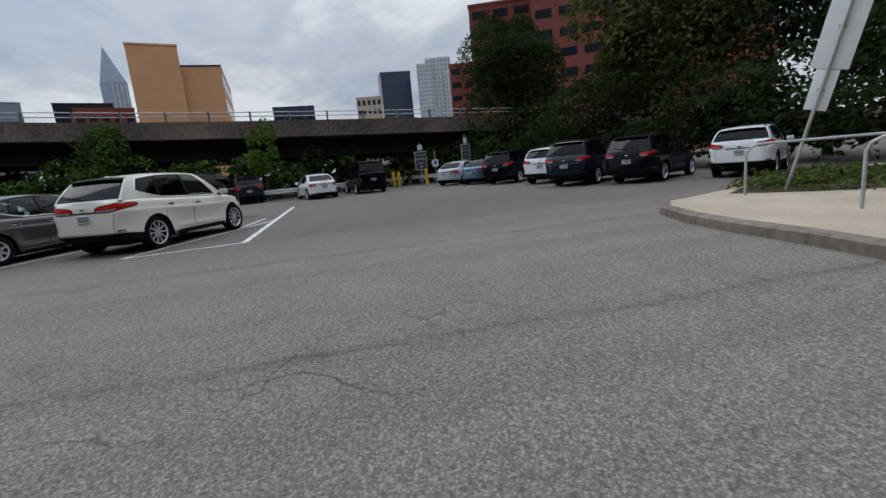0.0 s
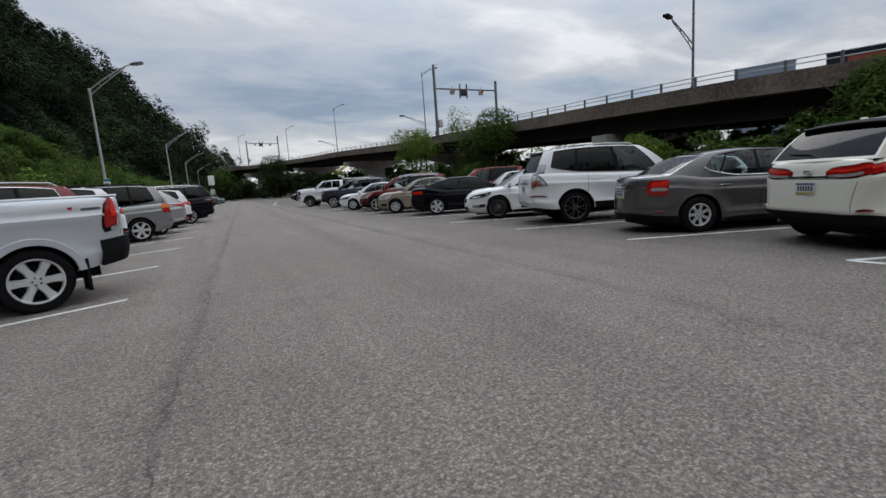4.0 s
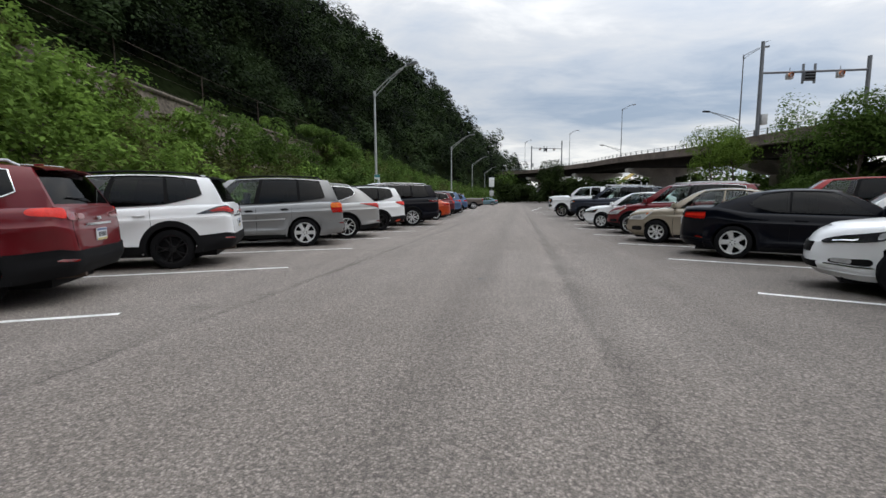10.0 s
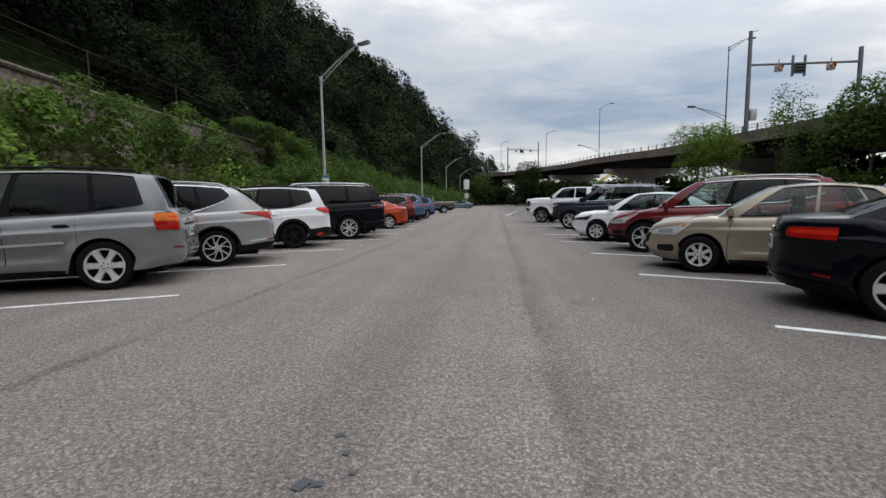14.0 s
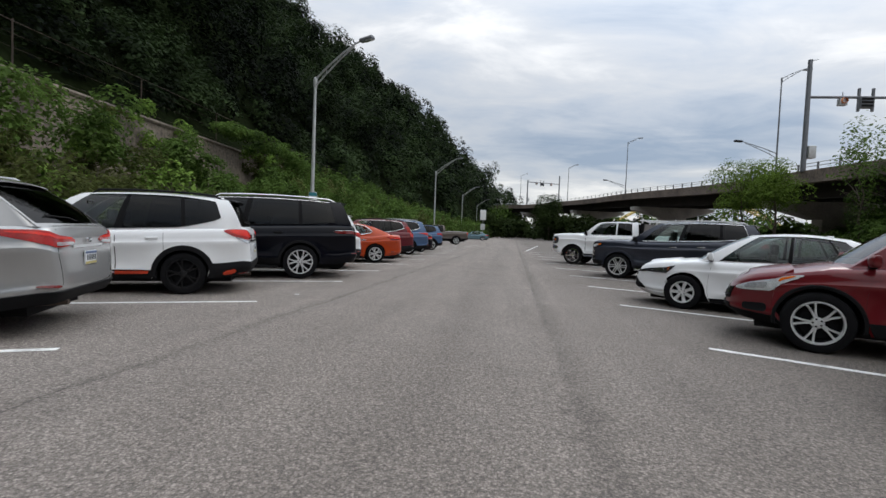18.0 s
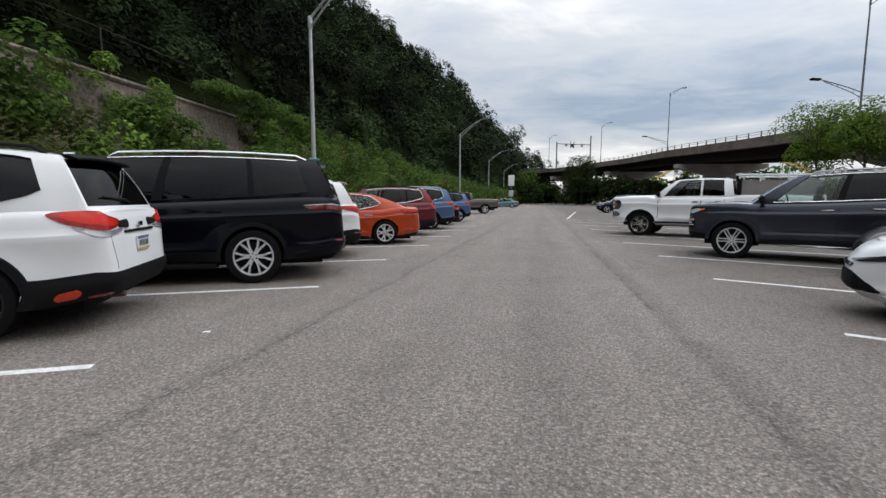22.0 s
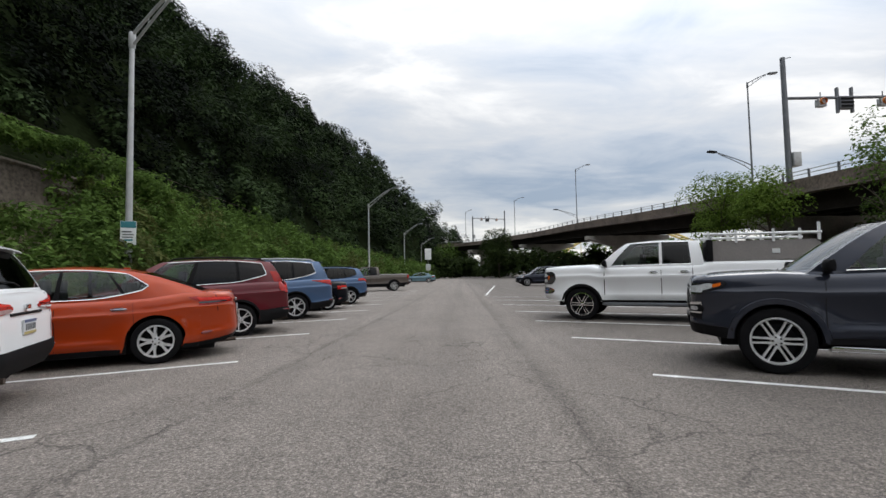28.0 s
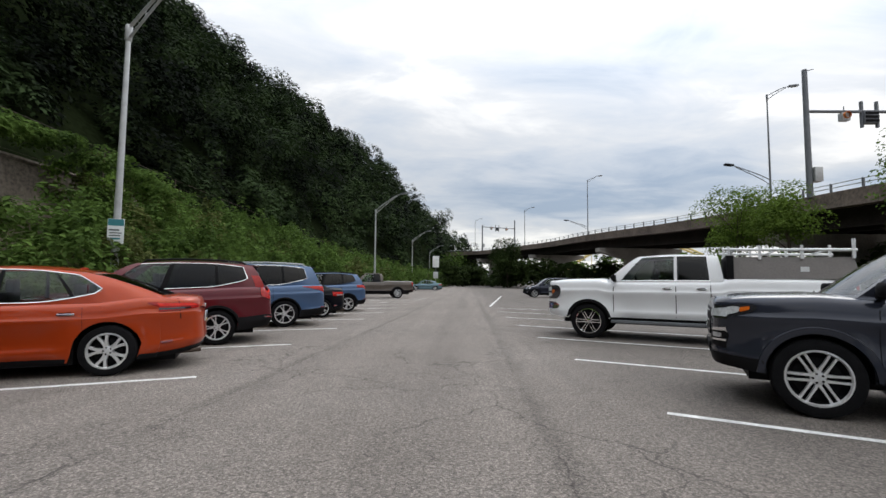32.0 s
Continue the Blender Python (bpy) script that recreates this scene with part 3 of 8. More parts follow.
        hi = self.rows[k0 + 1][i0].lerp(self.rows[k0 + 1][i0 + 1], fi)
        return lo.lerp(hi, fk)

    def sx(self, x):
        return self.first + float(np.interp(x, self.xs, range(len(self.xs))))

    def sr(self, f):
        return float(np.interp(f, [0, 0.22, 0.42, 0.58, 0.70, 0.79, 0.86], range(7)))

    def sf(self, f):
        return len(self.samples) - 1 - self.sr(f)

    def spot(self, where):
        """A sample from ("r", share of the half width at the tail), ("s", metres from the tail), ("f", share at the nose) or ("h", metres from the nose)."""
        kind, v = where
        if kind in "rf":
            return self.sr(v) if kind == "r" else self.sf(v)
        if kind == "s":
            d = self.xs[0] + self.ar
            return 6 + v / d if v < d else self.sx(-self.ar + v)
        d = self.af - self.xs[-1]
        return len(self.samples) - 7 - v / d if v < d else self.sx(self.af - v)

    def lens(self, stops, side, off, n=22, grow=0.0):
        """A lamp glass whose lower and upper edge pass through stops of (where, low, high)."""
        st = sorted((self.spot(w), lo, hi) for w, lo, hi in stops)
        I, LO, HI = [q[0] for q in st], [q[1] - grow for q in st], [q[2] + grow for q in st]
        a, b = I[0] - grow * 6, I[-1] + grow * 6

        def edge(i, up):
            lo, hi = float(np.interp(i, I, LO)), float(np.interp(i, I, HI))
            e = max(0.0, 1 - min(i - a, b - i) / (0.16 * (b - a)))
            half = (hi - lo) / 2 * (0.30 + 0.70 * math.sqrt(max(0.0, 1 - e * e)))
            return (lo + hi) / 2 + (half if up else -half)
        return self.patch(a, b, lambda i: edge(i, False), lambda i: edge(i, True), side, off, n, 3)

    def z_to_k(self, i, z):
        top = self.at(i, 1)
        lo, hi = self.low(top.x), top.z
        return (z - lo) / max(1e-3, hi - lo)

    def patch(self, i0, i1, k0, k1, side, off=0.006, n=8, m=3, z=None):
        """A skin laid off millimetres over a stretch of the shell, with its edge turned in; k0 and k1 may be pairs for the two ends, or z heights."""
        curve = callable(k0)
        if not curve:
            k0, k1 = (k0 if isinstance(k0, tuple) else (k0, k0)), (k1 if isinstance(k1, tuple) else (k1, k1))
        rows = []
        for b in range(m + 3):
            fb = min(max((b - 1) / m, 0), 1)
            row = []
            for a in range(n + 3):
                fa = min(max((a - 1) / n, 0), 1)
                i = i0 + (i1 - i0) * fa
                lo, hi = (k0(i), k1(i)) if curve else (k0[0] + (k0[1] - k0[0]) * fa, k1[0] + (k1[1] - k1[0]) * fa)
                if z:
                    lo, hi = self.z_to_k(i, lo), self.z_to_k(i, hi)
                k = min(max(lo + (hi - lo) * fb, 0), 1)
                p = self.at(i, k)
                du = self.at(i + 0.3, k) - self.at(i - 0.3, k)
                dv = self.at(i, min(1, k + 0.04)) - self.at(i, max(0, k - 0.04))
                nrm = du.cross(dv)
                nrm = nrm.normalized() if nrm.length > 1e-9 else Vector((0, 1, 0))
                if nrm.y < 0 and abs(nrm.y) > abs(nrm.x):
                    nrm = -nrm
                if abs(nrm.x) > abs(nrm.y) and nrm.x * p.x < 0:
                    nrm = -nrm
                edge = a in (0, n + 2) or b in (0, m + 2)
                p = p + nrm * (-0.004 if edge else off)
                row.append(Vector((p.x, p.y * side, p.z)))
            rows.append(row)
        g = grid(rows)
        return (g[0], [f[::-1] for f in g[1]]) if side < 0 else g


def outward(geo, centre):
    """Turns a pane so that its face looks away from the centre."""
    pts, faces = geo
    c = Vector(centre)
    lean = 0.0
    for f in faces:
        a, b, d = (Vector(pts[f[k]]) for k in (0, 1, 2))
        lean += (b - a).cross(d - a).dot((a + d) / 2 - c)
    return geo if lean > 0 else (pts, [f[::-1] for f in faces])


def smooth_step(t):
    return t * t * (3 - 2 * t)


def car(name, label, m, s, color, category="car", group="parked cars"):
    """A parked car. s gives its measures; the nose points along +x of the pose m, which stands on the ground at its middle."""
    root = empty(name, m, label, category, group)
    sh = Shell(s)
    n = len(sh.samples)
    rows = sh.rows
    # lower body, both sides, and its upper skin outside the cabin
    pts, faces = [], []
    for side in (1, -1):
        k0 = len(pts)
        for row in rows:
            pts += [(p.x, p.y * side, p.z) for p in row]
        for k in range(len(FZ) - 1):
            for i in range(n - 1):
                f = (k0 + k * n + i, k0 + k * n + i + 1, k0 + (k + 1) * n + i + 1, k0 + (k + 1) * n + i)
                faces.append(f if side < 0 else f[::-1])
    cab = s["cab"]
    (wbx, wbz), (wtx, wtz), (rtx, rtz), (rbx, rbz) = cab["wb"], cab["wt"], cab["rt"], cab["rb"]
    top = rows[-1]
    across = np.linspace(1, -1, 9)
    inner_pts, inner_faces = [], []
    for i in range(n - 1):
        a, b = top[i], top[i + 1]
        if a.y < 1e-6 and b.y < 1e-6:
            continue
        mid = (a.x + b.x) / 2
        inside = rbx + 0.02 < mid < wbx - 0.02
        P, F = (inner_pts, inner_faces) if inside else (pts, faces)
        crown = 0.0 if inside else s.get("crown", 0.045)
        k0 = len(P)
        for q in (a, b):
            bulge = crown * min(1, (sh.af - abs(q.x)) / 0.5 + 0.15)
            P += [(q.x, q.y * t, q.z + bulge * (1 - t**2) ** 0.8 - (0.04 if inside else 0)) for t in across]
        for j in range(8):
            F.append((k0 + j, k0 + 9 + j, k0 + 10 + j, k0 + 1 + j))
    bm = bmesh.new()
    bv = [bm.verts.new(p) for p in pts]
    for f in faces:
        bm.faces.new([bv[i] for i in f])
    bmesh.ops.remove_doubles(bm, verts=bm.verts[:], dist=0.0015)
    bmesh.ops.recalc_face_normals(bm, faces=bm.faces[:])
    part("body", bm, color, root)
    # greenhouse: roof and pillars in body colour, panes between them
    ytop = lambda x: float(np.interp(x, [p.x for p in top], [p.y for p in top]))
    gr = cab.get("roofw", sh.b * 0.74)
    us_win, peak = cab["wins"], cab.get("peak", 0.03)

    def side_pt(u, v, side):
        # the lean of the two screens dies away towards upright door pillars
        xt = wtx + (rtx - wtx) * u
        xb = xt + (wbx - wtx) * max(0.0, 1 - u / 0.45) ** 1.35 + (rbx - rtx) * max(0.0, (u - 0.55) / 0.45) ** 1.35
        zb = sh.top(xb) if cab.get("follow", True) else wbz + (rbz - wbz) * u
        zt = wtz + (rtz - wtz) * u + peak * 4 * u * (1 - u)
        vv = 1 - (1 - v) ** 1.25
        x, z = xb + (xt - xb) * v, zb + (zt - zb) * vv
        yb, yt = ytop(max(xb, top[0].x + 0.22)) - 0.012, gr * (1 - 0.07 * abs(2 * u - 1) ** 3)
        return Vector((x, side * (yb + (yt - yb) * (v**1.35)), z))

    fall, lift_ = cab.get("fall", 0.0), cab.get("lift", 0.0)

    def vmap(u, v):
        """Draws the window band together towards the rear pillar."""
        e = min(max((u - cab.get("from", 0.60)) / (us_win[-1][1] - cab.get("from", 0.60)), 0), 1)
        e = 0.6 * (1 - math.sqrt(1 - e * e)) + 0.4 * smooth_step(e)
        lo2, hi2 = 0.05 + lift_ * e, 0.92 - fall * e
        return v / 0.05 * lo2 if v < 0.05 else (lo2 + (v - 0.05) / 0.87 * (hi2 - lo2) if v <= 0.92 else hi2 + (v - 0.92) / 0.08 * (1 - hi2))

    def cells(P, us, vs, solid):
        """Splits a surface into body cells and pane cells."""
        body, pane = ([], []), ([], [])
        for a in range(len(us) - 1):
            for b in range(len(vs) - 1):
                P2, F2 = body if solid(us[a], us[a + 1], vs[b], vs[b + 1]) else pane
                k = len(P2)
                P2 += [P(us[a], vs[b]), P(us[a + 1], vs[b]), P(us[a + 1], vs[b + 1]), P(us[a], vs[b + 1])]
                F2.append((k, k + 1, k + 2, k + 3))
        return body, pane

    vs = [0, 0.05, 0.2, 0.4, 0.6, 0.8, 0.92, 1.0]
    shell_geo = []
    us = sorted({0.0, 1.0} | {round(w0 + (w1 - w0) * t, 4) for w0, w1 in us_win for t in np.linspace(0, 1, 9)} | {round(us_win[-1][1] + (1 - us_win[-1][1]) * t, 4) for t in (0.25, 0.5, 0.75)})
    lo_v, hi_v = 0.05, 0.92
    for side in (1, -1):
        def between(u0, u1, v0, v1):
            uc, vc = (u0 + u1) / 2, (v0 + v1) / 2
            return lo_v <= vc <= hi_v and us_win[0][0] < uc < us_win[-1][1] and not any(w0 < uc < w1 for w0, w1 in us_win)

        def solid(u0, u1, v0, v1):
            uc, vc = (u0 + u1) / 2, (v0 + v1) / 2
            return not (lo_v <= vc <= hi_v and any(w0 < uc < w1 for w0, w1 in us_win))
        body, _ = cells(lambda u, v: side_pt(u, vmap(u, v), side), us, vs, lambda u0, u1, v0, v1: solid(u0, u1, v0, v1) and not between(u0, u1, v0, v1))
        shell_geo.append(body)
        for (_, g0), (g1, _) in zip(us_win, us_win[1:]):
            post = grid([[side_pt(g0 + (g1 - g0) * t, vmap(g0 + (g1 - g0) * t, v), side) for t in (0, 1)] for v in (0.05, 0.2, 0.4, 0.6, 0.8, 0.92)])
            part("door_pillar", post, M["black"] if s.get("dark_pillars", True) else color, root, "black pillar between the side windows")
        for wi, (w0, w1) in enumerate(us_win):
            rows_w = []
            for v in (0.05, 0.2, 0.4, 0.6, 0.8, 0.92):
                rows_w.append([side_pt(w0 + (w1 - w0) * t, vmap(w0 + (w1 - w0) * t, v), side) - Vector((0, side * 0.006, 0)) for t in np.linspace(0, 1, 9)])
            pane = "glass" if (wi == 0 and not s.get("tint")) or not s.get("privacy", True) else "privacy"
            part("window", outward(grid(rows_w), ((wtx + rtx) / 2, 0, 1.0)), M[pane], root, "clear side window" if pane == "glass" else "dark tinted side window")
        ua, ub = us_win[0][0], us_win[-1][1]
        line = lambda v: [side_pt(u, vmap(u, v), side) + Vector((0, side * 0.005, 0)) for u in np.linspace(ua, ub, 20)]
        bright = M["chrome" if s.get("chrome") else "black"]
        part("window_trim", tube(line(0.05), 0.008, 6), M["black"] if s.get("chrome") == "top" else bright, root)
        bright = M["black"] if s.get("chrome") == "belt" else bright
        part("window_trim", tube(line(0.92) + ([side_pt(ub, vmap(ub, 0.5), side) + Vector((0, side * 0.005, 0)), line(0.05)[-1]] if s.get("chrome") is True else []), 0.008, 6), bright, root)
    for front in (True, False):
        u, bow = (0.0, cab.get("bow", 0.13)) if front else (1.0, -cab.get("rbow", 0.07))

        def screen(t, v):
            p = side_pt(u, v, 1)
            return Vector((p.x + bow * (1 - t * t) * (1 - 0.45 * v), p.y * t, p.z + 0.02 * v * (1 - t * t)))
        lo, hi = (0.06, 0.93) if front else (cab.get("rlo", 0.12), 0.88)
        wide = 0.92 if front else 0.955
        ts = sorted(set(np.linspace(-wide, wide, 9).round(4)) | {-1.0, 1.0})
        vv = sorted({0, lo, hi, 1} | set(np.linspace(lo, hi, 5).round(3)))
        body, pane = cells(screen, ts, vv, lambda a0, a1, b0, b1: not (-wide <= (a0 + a1) / 2 <= wide and lo < (b0 + b1) / 2 < hi))
        shell_geo.append(body)
        pane = grid([[screen(t, v) - Vector((0.004 if front else -0.004, 0, 0)) for t in np.linspace(-wide, wide, 13)] for v in np.linspace(lo, hi, 7)])
        back = screen
        part("windscreen" if front else "rear_window", outward(pane, ((wtx + rtx) / 2, 0, 1.0)), M["glass" if front else "rearglass"], root)
    roof = []
    for u in np.linspace(0, 1, 11):
        p = side_pt(u, 1.0, 1)
        fb = cab.get("bow", 0.13) * 0.55 * max(0, 1 - u * 4) - cab.get("rbow", 0.07) * 0.55 * max(0, u * 4 - 3)
        roof.append([Vector((p.x + fb * (1 - t * t), p.y * t, p.z + 0.045 * (1 - t * t) ** 0.7 * (0.5 + 0.5 * math.sin(math.pi * min(max(u, .1), .9))))) for t in np.linspace(-1, 1, 9)])
    bm = bmesh.new()
    geo = joined(*shell_geo)
    vs_ = [bm.verts.new(p) for p in geo[0]]
    for f in geo[1]:
        bm.faces.new([vs_[i] for i in f])
    bmesh.ops.remove_doubles(bm, verts=bm.verts[:], dist=0.002)
    bmesh.ops.recalc_face_normals(bm, faces=bm.faces[:])
    part("cab_frame", bm, s.get("pillar", color), root)
    part("roof", grid(roof), s.get("roofcolor", color), root)
    # cabin inside
    part("cabin_floor", (inner_pts, inner_faces), M["interior"], root)
    seats = []
    belt = sh.top((wbx + rbx) / 2)
    for sx0, tall in ((wtx - 0.25, 0.33), (max(rbx + 0.35, wtx - 1.25), 0.27)):
        for y in (-0.36, 0.36):
            seats.append(box(sx0 - 0.09, sx0 + 0.03, y - 0.22, y + 0.22, belt - 0.1, belt + tall * 0.45, 0.04))
            seats.append(box(sx0 - 0.11, sx0 - 0.01, y - 0.12, y + 0.12, belt + tall * 0.42, belt + tall, 0.035))
    for g in seats:
        part("seat", g, M["seat"], root)
    wheel_t = [(wbx - 0.62 + 0.05 * math.sin(t), 0.36 + 0.18 * math.cos(t), belt - 0.02 + 0.17 * math.sin(t)) for t in np.linspace(0, 2 * math.pi, 17)]
    part("steering_wheel", tube(wheel_t, 0.014, 6), M["black"], root)
    part("dashboard", box(wbx - 0.55, wbx - 0.06, -sh.b * 0.78, sh.b * 0.78, belt - 0.12, belt + 0.03, 0.04), M["interior"], root)
    part("interior_mirror", box(wtx + 0.12, wtx + 0.16, -0.11, 0.11, wtz - 0.16, wtz - 0.09, 0.012), M["black"], root)
    # underbody and wheel wells
    R = s["r"] + 0.05
    wells = [box(-sh.ar + 0.35, sh.af - 0.35, -sh.b * 0.62, sh.b * 0.62, s["sill"] - s["sill"] * 0.28, s["sill"] + 0.45)]
    wells += [box(sh.axf - R - 0.1, sh.axf + R + 0.1, -sh.b * 0.64, sh.b * 0.64, s["sill"] + 0.1, 2 * s["r"] + 0.06), box(sh.axr - R - 0.1, sh.axr + R + 0.1, -sh.b * 0.64, sh.b * 0.64, s["sill"] + 0.1, 2 * s["r"] + 0.06)]
    wells.append(box(-sh.ar + 0.6, sh.axr - R, -sh.b * 0.8, sh.b * 0.8, s["sill"] + 0.05, s["sill"] + 0.3))
    wells.append(box(sh.axr + R, sh.axf - R, -sh.b * 0.88, sh.b * 0.88, s["sill"] - 0.03, s["sill"] + 0.3))
    part("underbody", joined(*wells), M["black"], root)
    part("exhaust", tube([(-sh.ar + 0.5, 0.45, s["sill"] + 0.03), (-sh.ar + 0.03, 0.47, s["sill"] + 0.06)], 0.03, 10), M["rust"], root)
    # wheels
    hub, tyre, rim = wheel_meshes(s["r"], s["rim"], s.get("finish", "alloy"))
    for ax in (sh.axf, sh.axr):
        for side in (1, -1):
            w = part("wheel", hub, None, root)
            w.matrix_local = Matrix.Translation((ax, side * (sh.b - 0.135), s["r"])) @ (Matrix() if side > 0 else Matrix.Rotation(math.pi, 4, "Z"))
            part("tyre", tyre, None, w)
            part("rim", rim, None, w)
    # trims: arches, sills, seams, handles
    clad = M["black"] if s.get("clad") else None
    for side in (1, -1):
        if clad:
            for c in (sh.axf, sh.axr):
                strip = []
                for t in np.linspace(-0.42, math.pi + 0.42, 31):
                    pair = []
                    for rad, off in ((R - 0.005, -0.03), (R, 0.012), (R + s["clad"], 0.014), (R + s["clad"] + 0.012, -0.004)):
                        x, z = c + rad * math.cos(t), s["r"] + rad * math.sin(t)
                        i = sh.sx(x)
                        p = sh.at(i, min(max(sh.z_to_k(i, z), 0.0), 1))
                        pair.append(Vector((x, side * (p.y + off), max(z, s["sill"] + 0.02))))
                    strip.append(pair)
                g = grid(strip)
                part("arch_trim", g if side > 0 else (g[0], [f[::-1] for f in g[1]]), clad if not s.get("flares") else color, root, "" if s.get("flares") else "black plastic wheel arch trim")
            part("sill_trim", sh.patch(sh.sx(sh.axr + R + 0.03), sh.sx(sh.axf - R - 0.03), s["sill"], s["sill"] + s.get("sill_clad", 0.15), side, 0.012, 12, 2, z=True), clad, root)
        else:
            part("sill_trim", sh.patch(sh.sx(sh.axr + R + 0.03), sh.sx(sh.axf - R - 0.03), s["sill"], s["sill"] + 0.06, side, 0.006, 12, 2, z=True), M["black"], root)
        doors = [wbx - 0.15, side_pt((us_win[0][1] + us_win[1][0]) / 2, 0.0, 1).x, max(rbx + 0.25, sh.axr + R * 0.72)]
        for di, x in enumerate(doors):
            i = sh.sx(x)
            part("door_gap", sh.patch(i - 0.06, i + 0.06, 0.10 if di < 2 else 0.45, 0.995, side, 0.0015, 1, 8), M["black"], root)
        for x in doors[1:3]:
            i = sh.sx(x + 0.17)
            zc = sh.at(i, s.get("handle", 0.83))
            h = box(zc.x - 0.10, zc.x + 0.10, -0.008, 0.026, zc.z - 0.014, zc.z + 0.014, 0.011)
            part("handle_recess", sh.patch(sh.sx(zc.x - 0.07), sh.sx(zc.x + 0.07), s.get("handle", 0.83) - 0.03, s.get("handle", 0.83) + 0.03, side, 0.002, 4, 2), M["pit"] if s.get("chrome") or s.get("dark_handle") else color, root)
            part("door_handle", moved(h, Matrix.Translation((0, side * (zc.y + 0.006), 0))), M["black"] if s.get("dark_handle") else M["chrome"] if s.get("chrome") else color, root)
        # mirror
        mx, mz = wbx - 0.20, sh.top(wbx) + 0.10
        my = sh.b * 0.93
        bm = bmesh.new()
        bmesh.ops.create_icosphere(bm, subdivisions=3, radius=1.0)
        for v in bm.verts:
            c = v.co
            v.co = Vector((mx + 0.085 * c.x * (1.0 if c.x > 0 else 0.35), side * (my + 0.13 + 0.115 * max(-0.9, min(0.9, c.y * 1.2))), mz + 0.085 * max(-0.8, min(0.8, c.z * 1.15))))
        part("mirror", bm, s.get("mirror", color), root)
        part("mirror_arm", box(mx - 0.02, mx + 0.05, min(side * (my - 0.06), side * (my + 0.05)), max(side * (my - 0.06), side * (my + 0.05)), mz - 0.09, mz - 0.03, 0.012), M["black"], root)
        if s.get("rails"):
            rail = [side_pt(u, 1.0, side) + Vector((0, -side * 0.05, 0.055 if 0.06 < u < 0.94 else 0.0)) for u in (0.05, 0.09, 0.3, 0.5, 0.7, 0.9, 0.95)]
            part("roof_rail", tube(rail, 0.018, 8), M[s["rails"]], root)
        # lamps
        if s.get("rear"):
            for nm, mat, off, lab, stops in s["rear"]:
                part(nm, sh.lens(stops, side, off), M[mat], root, lab)
        else:
            tl = s["tail_lamp"]
            tip = tl[4:6] if len(tl) > 4 else tl[2:4]
            glass = [(("r", tl[0]), tl[2], tl[3]), (("r", 0.86), tl[2], tl[3]), (("s", tl[1] * 0.45), tl[2] * 0.7 + tip[0] * 0.3, tl[3]), (("s", tl[1]), tip[0], tip[1])]
            part("lamp_bezel", sh.lens(glass, side, 0.006, grow=0.012), M["black"], root)
            part("tail_lamp", sh.lens(glass, side, 0.012), M[s.get("tail_lens", "redlens")], root, "red tail lamp")
            h = (tl[3] - tl[2])
            part("lamp_strip", sh.lens([(("r", tl[0] + 0.04), tl[2] + h * 0.55, tl[3] - h * 0.2), (("s", tl[1] * 0.4), tl[2] + h * 0.6, tl[3] - h * 0.2)], side, 0.0155), M["redbright"], root, "brighter red light strip")
            if len(tl) > 6 or not s.get("amber_tail"):
                part("reverse_lamp", sh.lens([(("r", tl[0] + 0.03), tl[2] + h * 0.08, tl[2] + h * 0.36), (("r", 0.80), tl[2] + h * 0.08, tl[2] + h * 0.36)], side, 0.016), M["clearlens"], root, "clear reversing lamp")
            if s.get("amber_tail"):
                part("rear_indicator", sh.lens([(("r", tl[0]), tl[2] + h * 0.52, tl[3] - 0.005), (("s", tl[1]), tip[0] + h * 0.52, tip[1] - 0.005)], side, 0.016), M["amber"], root, "amber upper half of the tail lamp")
        if s.get("pillar_lamp"):
            g = grid([[side_pt(u, v, side) + Vector((0, side * 0.016, 0)) for u in (0.94, 0.965, 0.985, 1.0)] for v in np.linspace(0, s["pillar_lamp"], 5)])
            part("pillar_lamp", g if side < 0 else (g[0], [f[::-1] for f in g[1]]), M[s.get("pillar_lens", "redlens")], root, "lamp on the rear pillar")
        if s.get("step"):
            yy = side * (sh.b - 0.02)
            part("running_board", box(sh.axr + R + 0.05, sh.axf - R - 0.05, min(yy, yy - side * 0.16), max(yy, yy - side * 0.16), s["sill"] - 0.09, s["sill"] - 0.02, 0.02), M[s["step"]], root)
        if s.get("moulding"):
            part("side_moulding", sh.patch(sh.sx(sh.axr + R + 0.05), sh.sx(sh.axf - R - 0.05), 0.52, 0.56, side, 0.014, 14, 1), M["signback"], root)
        if s.get("accent"):
            part("bumper_reflector", sh.lens([(("s", 0.22), 0.05, 0.15), (("s", 0.42), 0.05, 0.13)], side, 0.028, 6), M["orangeaccent"], root, "orange reflector low on the bumper")
            part("sill_accent", sh.patch(sh.sx(sh.axr + R + 0.1), sh.sx(sh.axr + R + 0.6), 0.10, 0.16, side, 0.02, 5, 1), M["orangeaccent"], root)
        if s.get("bedrail"):
            xa, xb = -sh.ar + 0.08, rbx - 0.08
            part("bed_rail", tube([(x, side * (sh.at(sh.sx(x), 1.0).y - 0.03), sh.top(x) + 0.012) for x in np.linspace(xa, xb, 6)], 0.022, 6), color, root)
            part("mud_flap", box(sh.axr - R - 0.10, sh.axr - R - 0.06, min(side * (sh.b - 0.28), side * (sh.b - 0.03)), max(side * (sh.b - 0.28), side * (sh.b - 0.03)), 0.16, s["sill"] + 0.16, 0.01), M["black"], root, "black mud flap")
        if side < 0 or s.get("fuel"):
            i0 = sh.sx(sh.axr + 0.06)
            i1 = sh.sx(sh.axr + 0.22)
